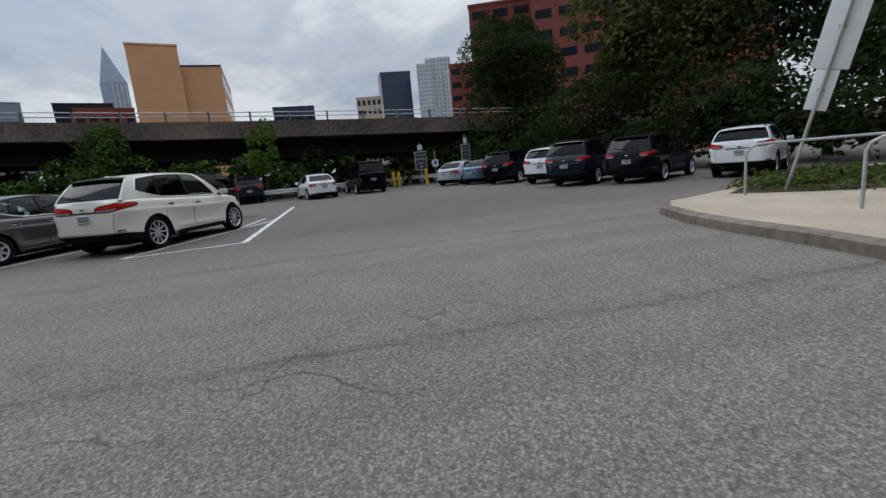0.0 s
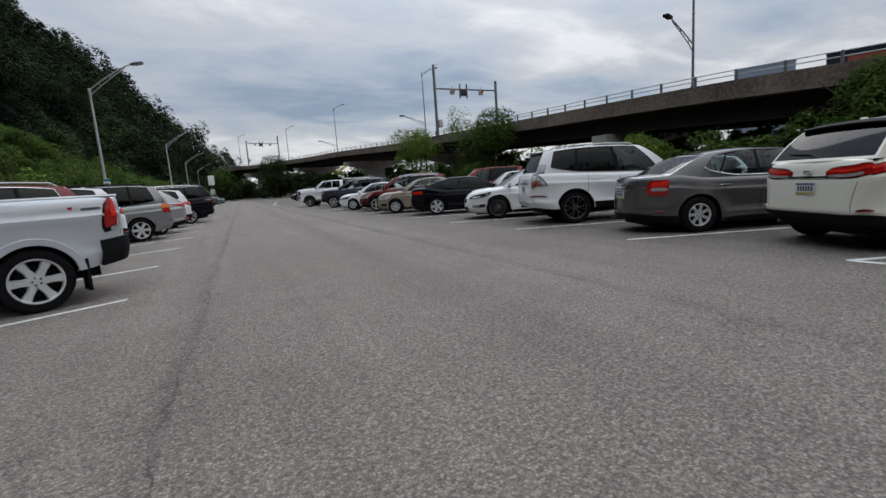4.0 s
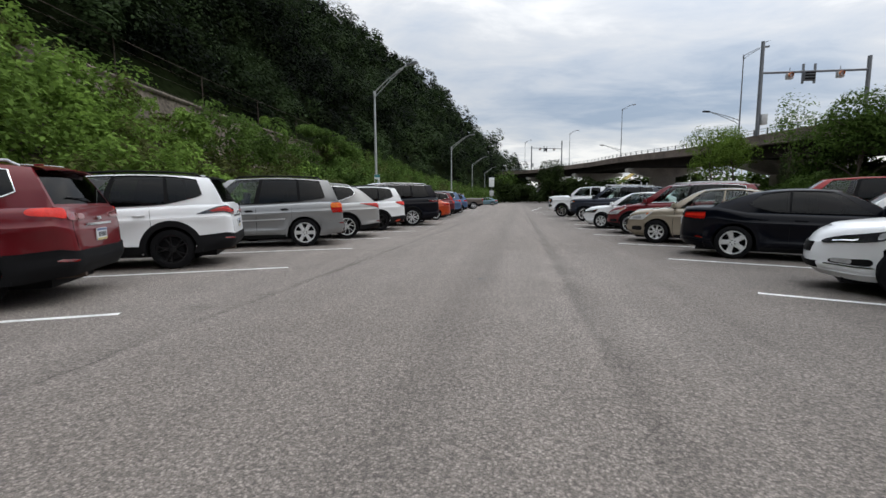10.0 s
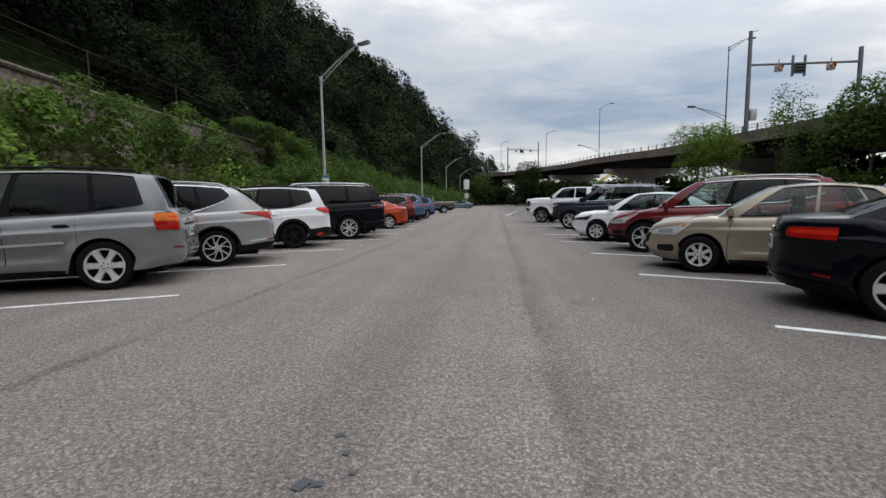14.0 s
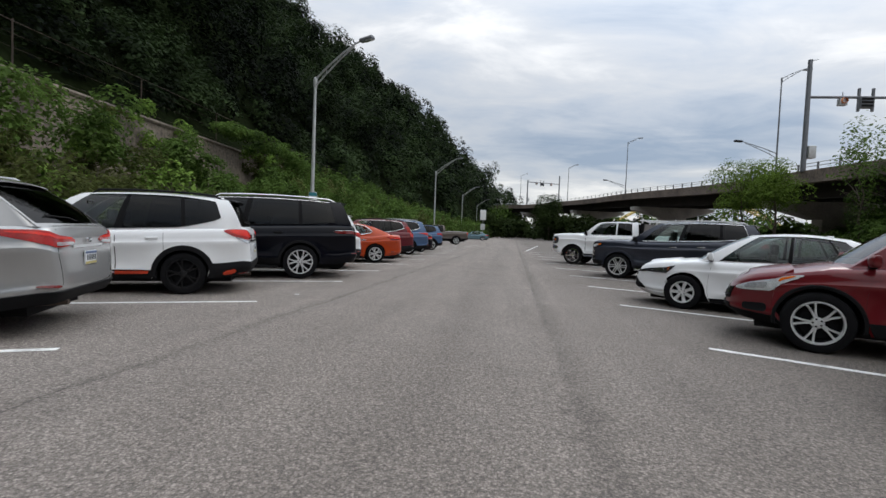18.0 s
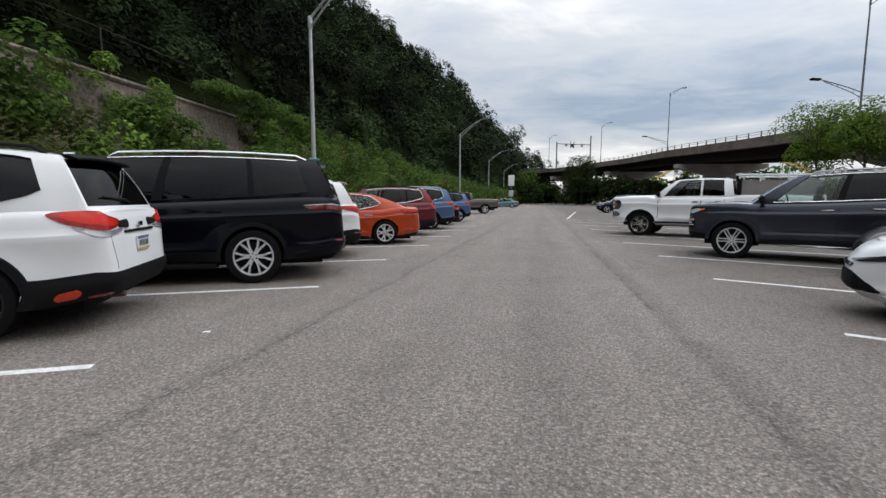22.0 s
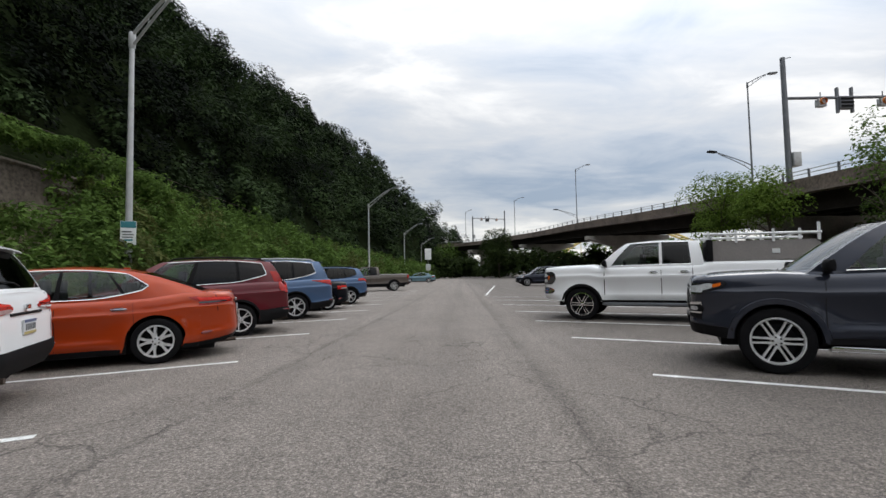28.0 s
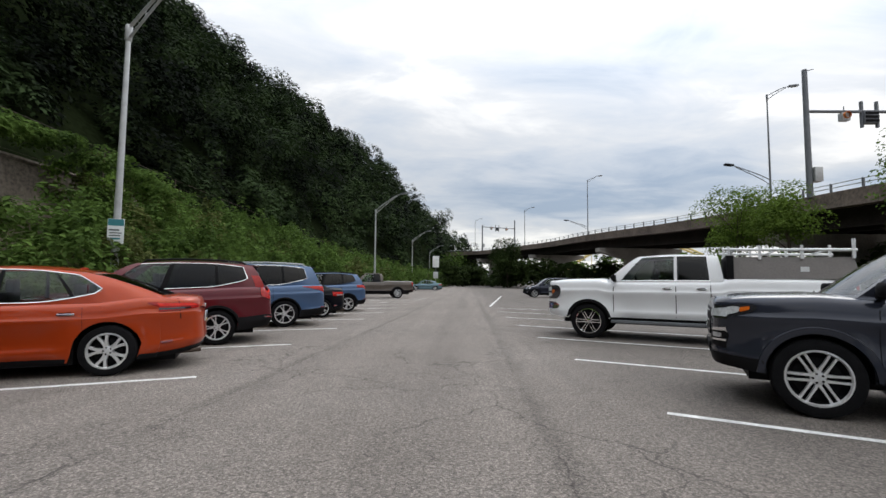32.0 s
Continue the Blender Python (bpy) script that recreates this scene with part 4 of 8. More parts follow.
            part("fuel_flap", sh.patch(i0, i1, 0.86, 0.95, side, 0.003, 3, 2), color, root)
        if s.get("face"):
            for nm, mat, off, lab, stops in s["face"]:
                part(nm, sh.lens(stops, side, off), M[mat], root, lab)
        else:
            hl = s["head_lamp"]
            tip = hl[4:6] if len(hl) > 4 else hl[2:4]
            glass = [(("f", hl[0]), hl[2], hl[3]), (("f", 0.86), hl[2], hl[3]), (("h", hl[1] * 0.55), hl[2] * 0.6 + tip[0] * 0.4, hl[3] * 0.5 + tip[1] * 0.5), (("h", hl[1]), tip[0] * 0.6 + tip[1] * 0.4, tip[1])]
            part("headlamp", sh.lens(glass, side, 0.010), M[s.get("head_lens", "clearlens")], root, "clear headlamp")
            h = hl[3] - hl[2]
            part("projector", sh.lens([(("f", 0.72), hl[2] + h * 0.2, hl[3] - h * 0.2), (("f", 0.84), hl[2] + h * 0.2, hl[3] - h * 0.2)], side, 0.0145, 6), M["chrome"], root)
            part("indicator", sh.lens([(("h", hl[1] * 0.5), hl[2] * 0.4 + tip[1] * 0.6 - 0.02, tip[1] - 0.02), (("h", hl[1] * 0.92), tip[1] - 0.05, tip[1] - 0.015)], side, 0.0145, 6), M["amber"], root, "amber side indicator")
            part("fog_recess", sh.lens([(("f", 0.66), 0.26, 0.36), (("f", 0.82), 0.24, 0.40), (("h", 0.30), 0.30, 0.40)], side, 0.008), M["black"], root)
            part("fog_lamp", sh.lens([(("f", 0.72), 0.27, 0.35), (("f", 0.80), 0.27, 0.36)], side, 0.013, 5), M["clearlens"], root)
        gap_i = sh.sr(0.82 if s["sill"] > 0.39 and s.get("plate", 0.6) < 0.3 else 0.74)
        part("tailgate_gap", sh.patch(gap_i - 0.04, gap_i + 0.04, s.get("bumper", 0.2) + 0.04 if s["sill"] > 0.22 else 0.62, 0.99, side, 0.0015, 1, 8), M["pit"], root)
        part("rear_reflector", sh.lens([(("r", 0.80), s.get("refl", 0.22), s.get("refl", 0.22) + 0.035), (("s", s.get("refl_len", 0.16)), s.get("refl", 0.22), s.get("refl", 0.22) + 0.035)], side, 0.026, 6), M[s.get("refl_lens", "darkred")], root)
    # nose and tail
    bump_h = s.get("bumper", 0.20)
    dark_b = M["black"] if s.get("bumper_dark", True) else color
    both = lambda i0, i1, k0, k1, off, n=12, m=2: joined(sh.patch(i0, i1, k0, k1, 1, off, n, m), sh.patch(i0, i1, k0, k1, -1, off, n, m))
    part("rear_bumper", both(0, sh.sx(-sh.ar + s["bumper_from"]) if s.get("bumper_from") else sh.sx(sh.axr - R - 0.005), 0.0, bump_h, s.get("bumper_out", 0.020), 30, 6), dark_b, root, "black plastic rear bumper lower half")
    part("front_bumper", both(sh.sx(sh.axf + R + 0.005), len(sh.samples) - 1.01, 0.0, bump_h * 0.8, 0.012, 24, 5), dark_b, root)
    gz = s.get("grille", (0.42, 0.72, 0.5))
    part("grille", both(sh.sf(gz[2]), len(sh.samples) - 1.01, gz[0], gz[1], 0.010, 14, 4), M["black"], root, "black front grille")
    for gk in np.linspace(gz[0] + 0.06, gz[1] - 0.05, 3):
        part("grille_bar", both(sh.sf(gz[2] * 0.94), len(sh.samples) - 1.01, gk, gk + 0.025, 0.022), M[s.get("grille_bar", "chrome")], root)
    part("lower_intake", both(sh.sf(0.5), len(sh.samples) - 1.01, 0.14, 0.28, 0.016), M["black"], root)
    xr = sh.at(0.01, s.get("plate", 0.6)).x
    zp = sh.at(0.01, s.get("plate", 0.6)).z
    pl = part("licence_plate", box(xr - 0.022, xr - 0.004, -0.155, 0.155, zp - 0.078, zp + 0.078, 0.006), M["plate"], root, "white licence plate with blue and yellow bands")
    part("plate_band", box(xr - 0.0245, xr - 0.0205, -0.15, 0.15, zp + 0.045, zp + 0.074), M["plateblue"], pl)
    part("plate_band", box(xr - 0.0245, xr - 0.0205, -0.15, 0.15, zp - 0.074, zp - 0.048), M["plateyellow"], pl)
    for q in range(6):
        part("plate_mark", box(xr - 0.0245, xr - 0.0205, -0.125 + q * 0.043, -0.10 + q * 0.043, zp - 0.032, zp + 0.032), M["signdark"], pl)
    zk = min(0.93, s.get("plate", 0.6) + 0.16)
    part("tail_garnish", both(0, sh.sr(0.42), zk, zk + 0.035, 0.014), M["chrome" if s.get("chrome") else "black"], root)
    part("badge", box(xr - 0.012, xr + 0.03, -0.05, 0.05, sh.at(0.01, 0.88).z - 0.025, sh.at(0.01, 0.88).z + 0.025, 0.012), M["chrome"], root, "small chrome badge")
    if s.get("spoiler"):
        p = side_pt(1.0, 1.0, 1)
        lip = []
        for t in np.linspace(-0.96, 0.96, 11):
            e = Vector((p.x - cab.get("rbow", 0.07) * 0.55 * (1 - t * t), p.y * t, p.z + 0.0295 * (1 - t * t) ** 0.7))
            lip.append([e + Vector(d) for d in ((0.14, 0, 0.006), (0.0, 0, 0.010), (-0.07, 0, -0.006), (-0.13, 0, -0.026), (-0.13, 0, -0.040), (0.02, 0, -0.05))])
        part("roof_spoiler", grid(lip), s.get("spoilercolor", color), root)
    if s.get("wiper", True):
        part("rear_wiper", tube([back(0.0, 0.10) + Vector((-0.015, 0, 0)), back(0.12, 0.16) + Vector((-0.02, 0, 0)), back(0.62, 0.20) + Vector((-0.015, 0, 0))], 0.009, 6), M["black"], root)
    for y in (-0.25, 0.35):
        part("wiper", tube([(wbx + 0.10, y, sh.top(wbx) + 0.02), (wbx + 0.02, y - 0.45, sh.top(wbx) + 0.06)], 0.010, 6), M["black"], root)
    part("aerial", moved(box(-0.07, 0.03, -0.013, 0.013, 0, 0.035, 0.01), Matrix.Translation(((rtx + 0.22), 0, rtz + 0.045))), s.get("aerial", color), root)
    return root, sh, side_pt


def suv(**k):
    s = dict(len=4.6, wid=1.86, wb=2.68, front=0.90, r=0.355, sill=0.27, rim="five", nf=3.6, nr=12, tail=0.6, clad=0.05, spoiler=True, tail_lamp=(0.50, 0.42, 0.82, 0.96, 0.86, 0.95), head_lamp=(0.60, 0.55, 0.74, 0.90), rails="black", plate=0.62)
    L, bel, hood, roof = k.get("len", 4.6), k.pop("belt", 1.06), k.pop("hood", 0.98), k.pop("roof", 1.66)
    a, drop = L / 2, k.pop("drop", 0.20)
    s["top"] = [(-a, bel - 0.02), (-a + 0.10, bel + 0.10), (-a + 0.6, bel + 0.09), (0, bel), (a - 1.32, bel - 0.03), (a - 0.9, hood + 0.03), (a - 0.3, hood + 0.02 - drop * 0.55), (a, hood - drop)]
    s["cab"] = dict(wb=(a - 1.22, bel - 0.02), wt=(a - 2.05, roof - 0.06), rt=(-a + 0.42, roof - 0.06), rb=(-a + 0.16, bel + 0.10), wins=[(0.07, 0.30), (0.33, 0.66), (0.685, 0.90)], peak=0.05, rlo=0.06, fall=0.10, lift=0.26)
    cabkeys = k.pop("cabin", {})
    s["cab"].update(cabkeys)
    s.update(k)
    return s


def sedan(**k):
    s = dict(len=4.75, wid=1.82, wb=2.75, front=0.95, r=0.325, sill=0.19, rim="five", nf=3.2, nr=3.6, tail=0.7, privacy=False, tail_lamp=(0.52, 0.34, 0.68, 0.86), head_lamp=(0.55, 0.62, 0.66, 0.86, 0.72, 0.90), plate=0.66, wiper=False, bumper=0.14)
    L, bel, hood, roof, deck = k.get("len", 4.75), k.pop("belt", 0.93), k.pop("hood", 0.86), k.pop("roof", 1.45), k.pop("deck", 1.0)
    a = L / 2
    s["top"] = [(-a, deck - 0.10), (-a + 0.10, deck), (-a + 0.7, deck + 0.01), (-a + 1.2, bel + 0.03), (0, bel), (a - 1.35, bel - 0.02), (a - 0.9, hood), (a - 0.3, hood - 0.07), (a, hood - 0.17)]
    s["cab"] = dict(wb=(a - 1.18, bel - 0.02), wt=(a - 2.0, roof - 0.05), rt=(-a + 1.35, roof - 0.07), rb=(-a + 0.62, deck), wins=[(0.08, 0.40), (0.425, 0.74), (0.755, 0.87)], peak=0.04, rlo=0.08, fall=0.12, lift=0.30)
    s["cab"].update(k.pop("cabin", {}))
    s.update(k)
    return s


def pickup(**k):
    s = dict(len=5.9, wid=2.0, wb=3.6, front=0.98, r=0.40, sill=0.42, rim="six", nf=4.6, nr=8, nose=0.6, tail=0.25, clad=0.06, privacy=True, tail_lamp=(0.80, 0.12, 0.58, 0.92), head_lamp=(0.62, 0.32, 0.62, 0.86), plate=0.2, wiper=False, grille=(0.40, 0.86, 0.6), bumper=0.22, refl=0.12)
    L, bel, hood, roof, bed = k.get("len", 5.9), k.pop("belt", 1.26), k.pop("hood", 1.22), k.pop("roof", 1.92), k.pop("bed", 1.36)
    a, cabend = L / 2, k.pop("cabend", -0.55)
    s["top"] = [(-a, bed - 0.02), (-a + 0.05, bed), (cabend - 0.06, bed), (cabend - 0.02, bel), (0, bel), (a - 1.45, bel - 0.02), (a - 1.2, hood + 0.02), (a - 0.35, hood), (a, hood - k.pop("lip", 0.10))]
    s["cab"] = dict(wb=(a - 1.42, bel), wt=(a - 2.12, roof - 0.05), rt=(cabend + 0.10, roof - 0.05), rb=(cabend, bel + 0.02), wins=[(0.08, 0.46), (0.50, 0.86)], peak=0.03, rlo=0.15, rbow=0.02)
    s["cab"].update(k.pop("cabin", {}))
    s.update(k)
    return s


def wheel_pose(x, y, heading, s, axle, side):
    """The pose of a car whose tyre on that axle and side touches the ground at x, y on its outer face."""
    ax = s["len"] / 2 - s["front"] - (s["wb"] if axle == "rear" else 0)
    h = radians(heading)
    ly = side * (s["wid"] / 2 - 0.03)
    return pose(x - (ax * math.cos(h) - ly * math.sin(h)), y - (ax * math.sin(h) + ly * math.cos(h)), 0, 0, 0, heading)


# ---- ground ----
def ground():
    xs = [-1500, -200, -60, -30, -12, 0, 12, 30, 60, 200, 1500]
    ys = [-1500, -200, -60, -30, 0, 30, 60, 120, 250, 1500]
    rows = [[(x, y, 0.0) for x in xs] for y in ys]
    ob = part("ground", grid(rows), M["asphalt"], None)
    tagged(ob, "worn coarse grey asphalt of a parking lot", "ground", kind="structure")


ground()

LEFT_ENDS = [(-4.30, -9.87), (-4.25, -6.67), (-4.0, -3.25), (-3.9, 0.0), (-3.72, 3.09), (-3.48, 6.23), (-3.2, 9.5), (-3.13, 12.54), (-2.9, 15.66), (-2.78, 18.84), (-2.67, 22.04), (-2.55, 25.2), (-2.4, 28.4), (-2.25, 31.6), (-2.1, 34.8), (-1.95, 38.0), (-1.8, 41.2), (-1.65, 44.4)]
RIGHT_ENDS = [(3.37, -14.35), (3.28, -11.25), (3.18, -8.07), (3.15, -4.76), (3.2, -1.36), (2.98, 1.84), (2.91, 4.98), (2.72, 8.22), (2.72, 11.28), (2.71, 14.33), (2.62, 17.52), (2.55, 20.6), (2.47, 23.6), (2.45, 26.7), (2.42, 29.8), (2.4, 32.9)]


def stripe(x, y, heading, length, width=0.10):
    h = radians(heading)
    d, n = Vector((math.cos(h), math.sin(h), 0)), Vector((-math.sin(h), math.cos(h), 0))
    rnd = random.Random(int(x * 100) * 7 + int(y * 100))
    cuts = int(length / 0.25)
    rows = []
    for i in range(cuts + 1):
        c = Vector((x, y, 0.004)) + d * length * i / cuts
        rows.append([c + n * (width / 2 + rnd.uniform(-0.006, 0.006)), c - n * (width / 2 + rnd.uniform(-0.006, 0.006))])
    g = grid(rows)
    ob = part("stall_line", (g[0], [f[::-1] for f in g[1]]), M["line"], None)
    return tagged(ob, "worn white painted parking stall line", "marking", "parking stall lines", "structure")


L_HEAD, R_HEAD = -155.0, -27.0
for x, y in LEFT_ENDS:
    stripe(x, y, L_HEAD, 5.6)
for i, (x, y) in enumerate(RIGHT_ENDS):
    stripe(x, y, R_HEAD if i > 2 else -24.5, 5.8)
# painted wedges at the ends of the right-hand row
stripe(3.37, -14.35, -84.5, 2.3)
stripe(3.60, -16.63, -2.3, 11.7, 0.14)
stripe(7.0, -15.9, -10, 3.0)
stripe(2.45, 34.1, 82.3, 18.8, 0.12)


# ---- foliage ----
def leaf_cloud(centres, normals, sizes, rng, fold=0.25):
    """Folded leaves, two triangles pairs each, as arrays of points and quads."""
    n = len(centres)
    a = rng.normal(size=(n, 3))
    nn = normals / np.maximum(1e-6, np.linalg.norm(normals, axis=1))[:, None]
    a -= (a * nn).sum(1)[:, None] * nn
    a /= np.maximum(1e-6, np.linalg.norm(a, axis=1))[:, None]
    b = np.cross(nn, a)
    s = sizes[:, None]
    tip, base = centres + a * s, centres - a * s
    l, r = centres + b * s * 0.55 + nn * s * fold, centres - b * s * 0.55 + nn * s * fold
    pts = np.stack([base, l, tip, r], 1).reshape(-1, 3)
    return pts


def leaf_mesh(name, pts, mat):
    n = len(pts) // 4
    me = bpy.data.meshes.new(name)
    me.vertices.add(len(pts))
    me.vertices.foreach_set("co", pts.astype(np.float32).ravel())
    q = np.arange(n)[:, None] * 4
    tri = np.concatenate([q + [0, 1, 2], q + [0, 2, 3]], 1).reshape(-1)
    me.loops.add(len(tri))
    me.loops.foreach_set("vertex_index", tri.astype(np.int32))
    me.polygons.add(n * 2)
    me.polygons.foreach_set("loop_start", np.arange(0, len(tri), 3, dtype=np.int32))
    me.update(calc_edges=True)
    me.materials.append(mat)
    return me


def crown_points(rng, centre, radii, count, size, lumps=9, tight=1.0, stray=0.40, rise=0.55, fold=0.25, front=False):
    """Leaves over a crown of overlapping lumps, so that its outline is uneven and has gaps."""
    c, r = np.array(centre, float), np.array(radii, float)
    lump = rng.normal(size=(lumps, 3))
    lump /= np.linalg.norm(lump, axis=1)[:, None]
    lump = lump * r * rng.uniform(0.35, 0.75, (lumps, 1)) * [1, 1, 0.9]
    lr = rng.uniform(0.38, 0.62, lumps) * tight
    which = rng.integers(0, lumps, count)
    d = rng.normal(size=(count, 3))
    d /= np.linalg.norm(d, axis=1)[:, None]
    d[:, 2] = np.where(d[:, 2] < -0.35, -d[:, 2], d[:, 2])
    if front:
        d[:, 0] = np.where(d[:, 0] < -0.25, -d[:, 0], d[:, 0])
    rad = rng.uniform(0.75, 1.08, (count, 1))
    p = c + lump[which] + d * r * lr[which][:, None] * rad
    nrm = d * 0.8 + rng.normal(size=(count, 3)) * stray + [0, 0, rise]
    return leaf_cloud(p, nrm, rng.uniform(0.6, 1.3, count) * size, rng, fold)


# ---- wooded hillside ----
TOE = [(-120, -26), (-40, -19), (0, -17.3), (30, -17.3), (60, -17.5), (100, -13), (150, 0), (200, 12), (235, 19), (262, 6), (330, -60), (500, -260)]


def toe(y):
    return float(np.interp(y, [a for a, _ in TOE], [b for _, b in TOE]))


def wall_top(y):
    return float(np.interp(y, [-60, 0, 15, 30, 60, 90, 130], [9.5, 7.0, 6.3, 6.0, 5.0, 3.0, 1.5]))


def hill_z(x, y):
    d = toe(y) - x
    if d < 0:
        return -0.4
    start = wall_top(y) if y < 130 else 0.5
    rise = 0.98 * d if d < 62 else 0.98 * 62 + (d - 62) * 0.75
    z = start + rise * float(np.interp(y, [-120, 40, 200], [1.15, 1.1, 0.96]))
    cap = float(np.interp(y, [95, 140, 200, 240], [160, 88, 75, 70]))
    return z if z < cap else cap + (z - cap) * 0.12


def hillside():
    ys = np.concatenate([np.arange(-120, 80, 8), np.arange(80, 340, 9)])
    ds = [0, 1.5, 5, 10, 18, 28, 40, 55, 72, 92, 115, 150]
    rows = []
    for y in ys:
        t = toe(y)
        rows.append([(t - d, y, hill_z(t - d, y) + noise.noise(Vector((d * 0.06, y * 0.05, 3))) * min(3, d * 0.15)) for d in ds])
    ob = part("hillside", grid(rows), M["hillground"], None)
    tagged(ob, "steep wooded hillside beyond the lot with shade in its ground colour", "hill", kind="structure")
    rng = np.random.default_rng(5)
    clouds = []
    spots = [(y, d) for y in np.arange(-46, 262, 6.4) for d in np.concatenate([[-0.4, 2.5], np.arange(6.5, 112, 6.2)])]
    spots += [(y, d) for y in np.arange(-43, 70, 6.4) for d in (1.0, 3.5, 5.2, 9.0)]
    spots += [(y, d) for y in np.arange(-30, 30, 4.0) for d in (2.0, 4.4, 7.0)]
    for y, d in spots:
        yy, dd = y + rng.uniform(-3.0, 3.0), d + rng.uniform(-2.6, 2.6) * (1 if d > 5 else 0.25)
        x = toe(yy) - dd
        far = math.hypot(x, yy - 5)
        if yy < -15 and dd > 60:
            continue
        edge = dd < 5
        if edge and yy < 60 and dd < 1 and rng.random() < 0.35:
            continue
        size = (rng.uniform(1.0, 1.9) if dd < 1.2 else rng.uniform(1.8, 3.0)) if edge else rng.choice([3.0, 3.8, 4.8, 6.2])
        tall = rng.uniform(0.9, 1.45)
        z = hill_z(x, yy) + size * (0.25 if edge else rng.uniform(0.35, 0.8))
        leaf = float(np.interp(far, [25, 70, 150, 260], [0.135, 0.25, 0.43, 0.66]))
        cover = 0.47 * 2 * math.pi * size * size * tall
        count = int(min(2400, cover / (1.1 * leaf * leaf)))
        clouds.append(crown_points(rng, (x, yy, z), (size, size, size * tall), count, leaf, 8, 0.95, 0.14, 0.55, 0.10, True))
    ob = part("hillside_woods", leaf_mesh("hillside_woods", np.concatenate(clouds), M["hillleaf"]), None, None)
    tagged(ob, "dense dark green summer woods on the steep hillside, crown shade in the leaf colour", "woods", kind="stuff")


hillside()


def retaining_wall():
    ys = list(range(-70, 131, 5))
    rows = []
    for y in ys:
        x, z = toe(y), wall_top(y)
        wob = noise.noise(Vector((y * 0.13, 0, 0))) * 0.12
        rows.append([(x - 0.6, y, z), (x + 0.02 + wob, y, z + 0.0), (x + 0.35 + wob, y, z * 0.55), (x + 0.6, y, -0.2)])
    ob = part("retaining_wall", grid(rows), M["rockwall"], None)
    tagged(ob, "tall stained grey retaining wall below the woods", "wall", kind="structure")
    coping = tube([(toe(y) + 0.02, y, wall_top(y) + 0.06) for y in ys], 0.12, 6)
    part("coping", coping, M["rockwall"], ob)
    fence = empty("chain_link_fence", Matrix(), "rusty chain link fence with three wires along the wall top", "fence")
    for y in range(-64, 126, 6):
        x, z = toe(y) - 0.15, wall_top(y)
        part("fence_post", tube([(x, y, z - 0.1), (x, y, z + 2.0)], 0.03, 8), M["rust"], fence)
    for h in (0.35, 1.0, 1.5, 1.95):
        part("wire", tube([(toe(y) - 0.15, y, wall_top(y) + h + 0.05 * math.sin(y * 1.3)) for y in range(-64, 123, 6)], 0.006 if h < 1.9 else 0.014, 5), M["rust"], fence)


retaining_wall()


def bank_z(x, y):
    """The overgrown bank between the lot's edge and the wall."""
    edge = bank_edge(y)
    t = (edge - x) / max(0.5, edge - toe(y))
    return 0.02 if t < 0 else min(1, t) ** 1.1 * wall_top(y) * float(np.interp(y, [-60, 0, 8, 24, 35, 80], [0.92, 0.86, 0.62, 0.55, 0.85, 0.85]))


def bank_edge(y):
    return float(np.interp(y, [-60, -10, 20, 60, 100, 150], [-12.5, -11.2, -9.7, -7.8, -5.0, 2.0]))


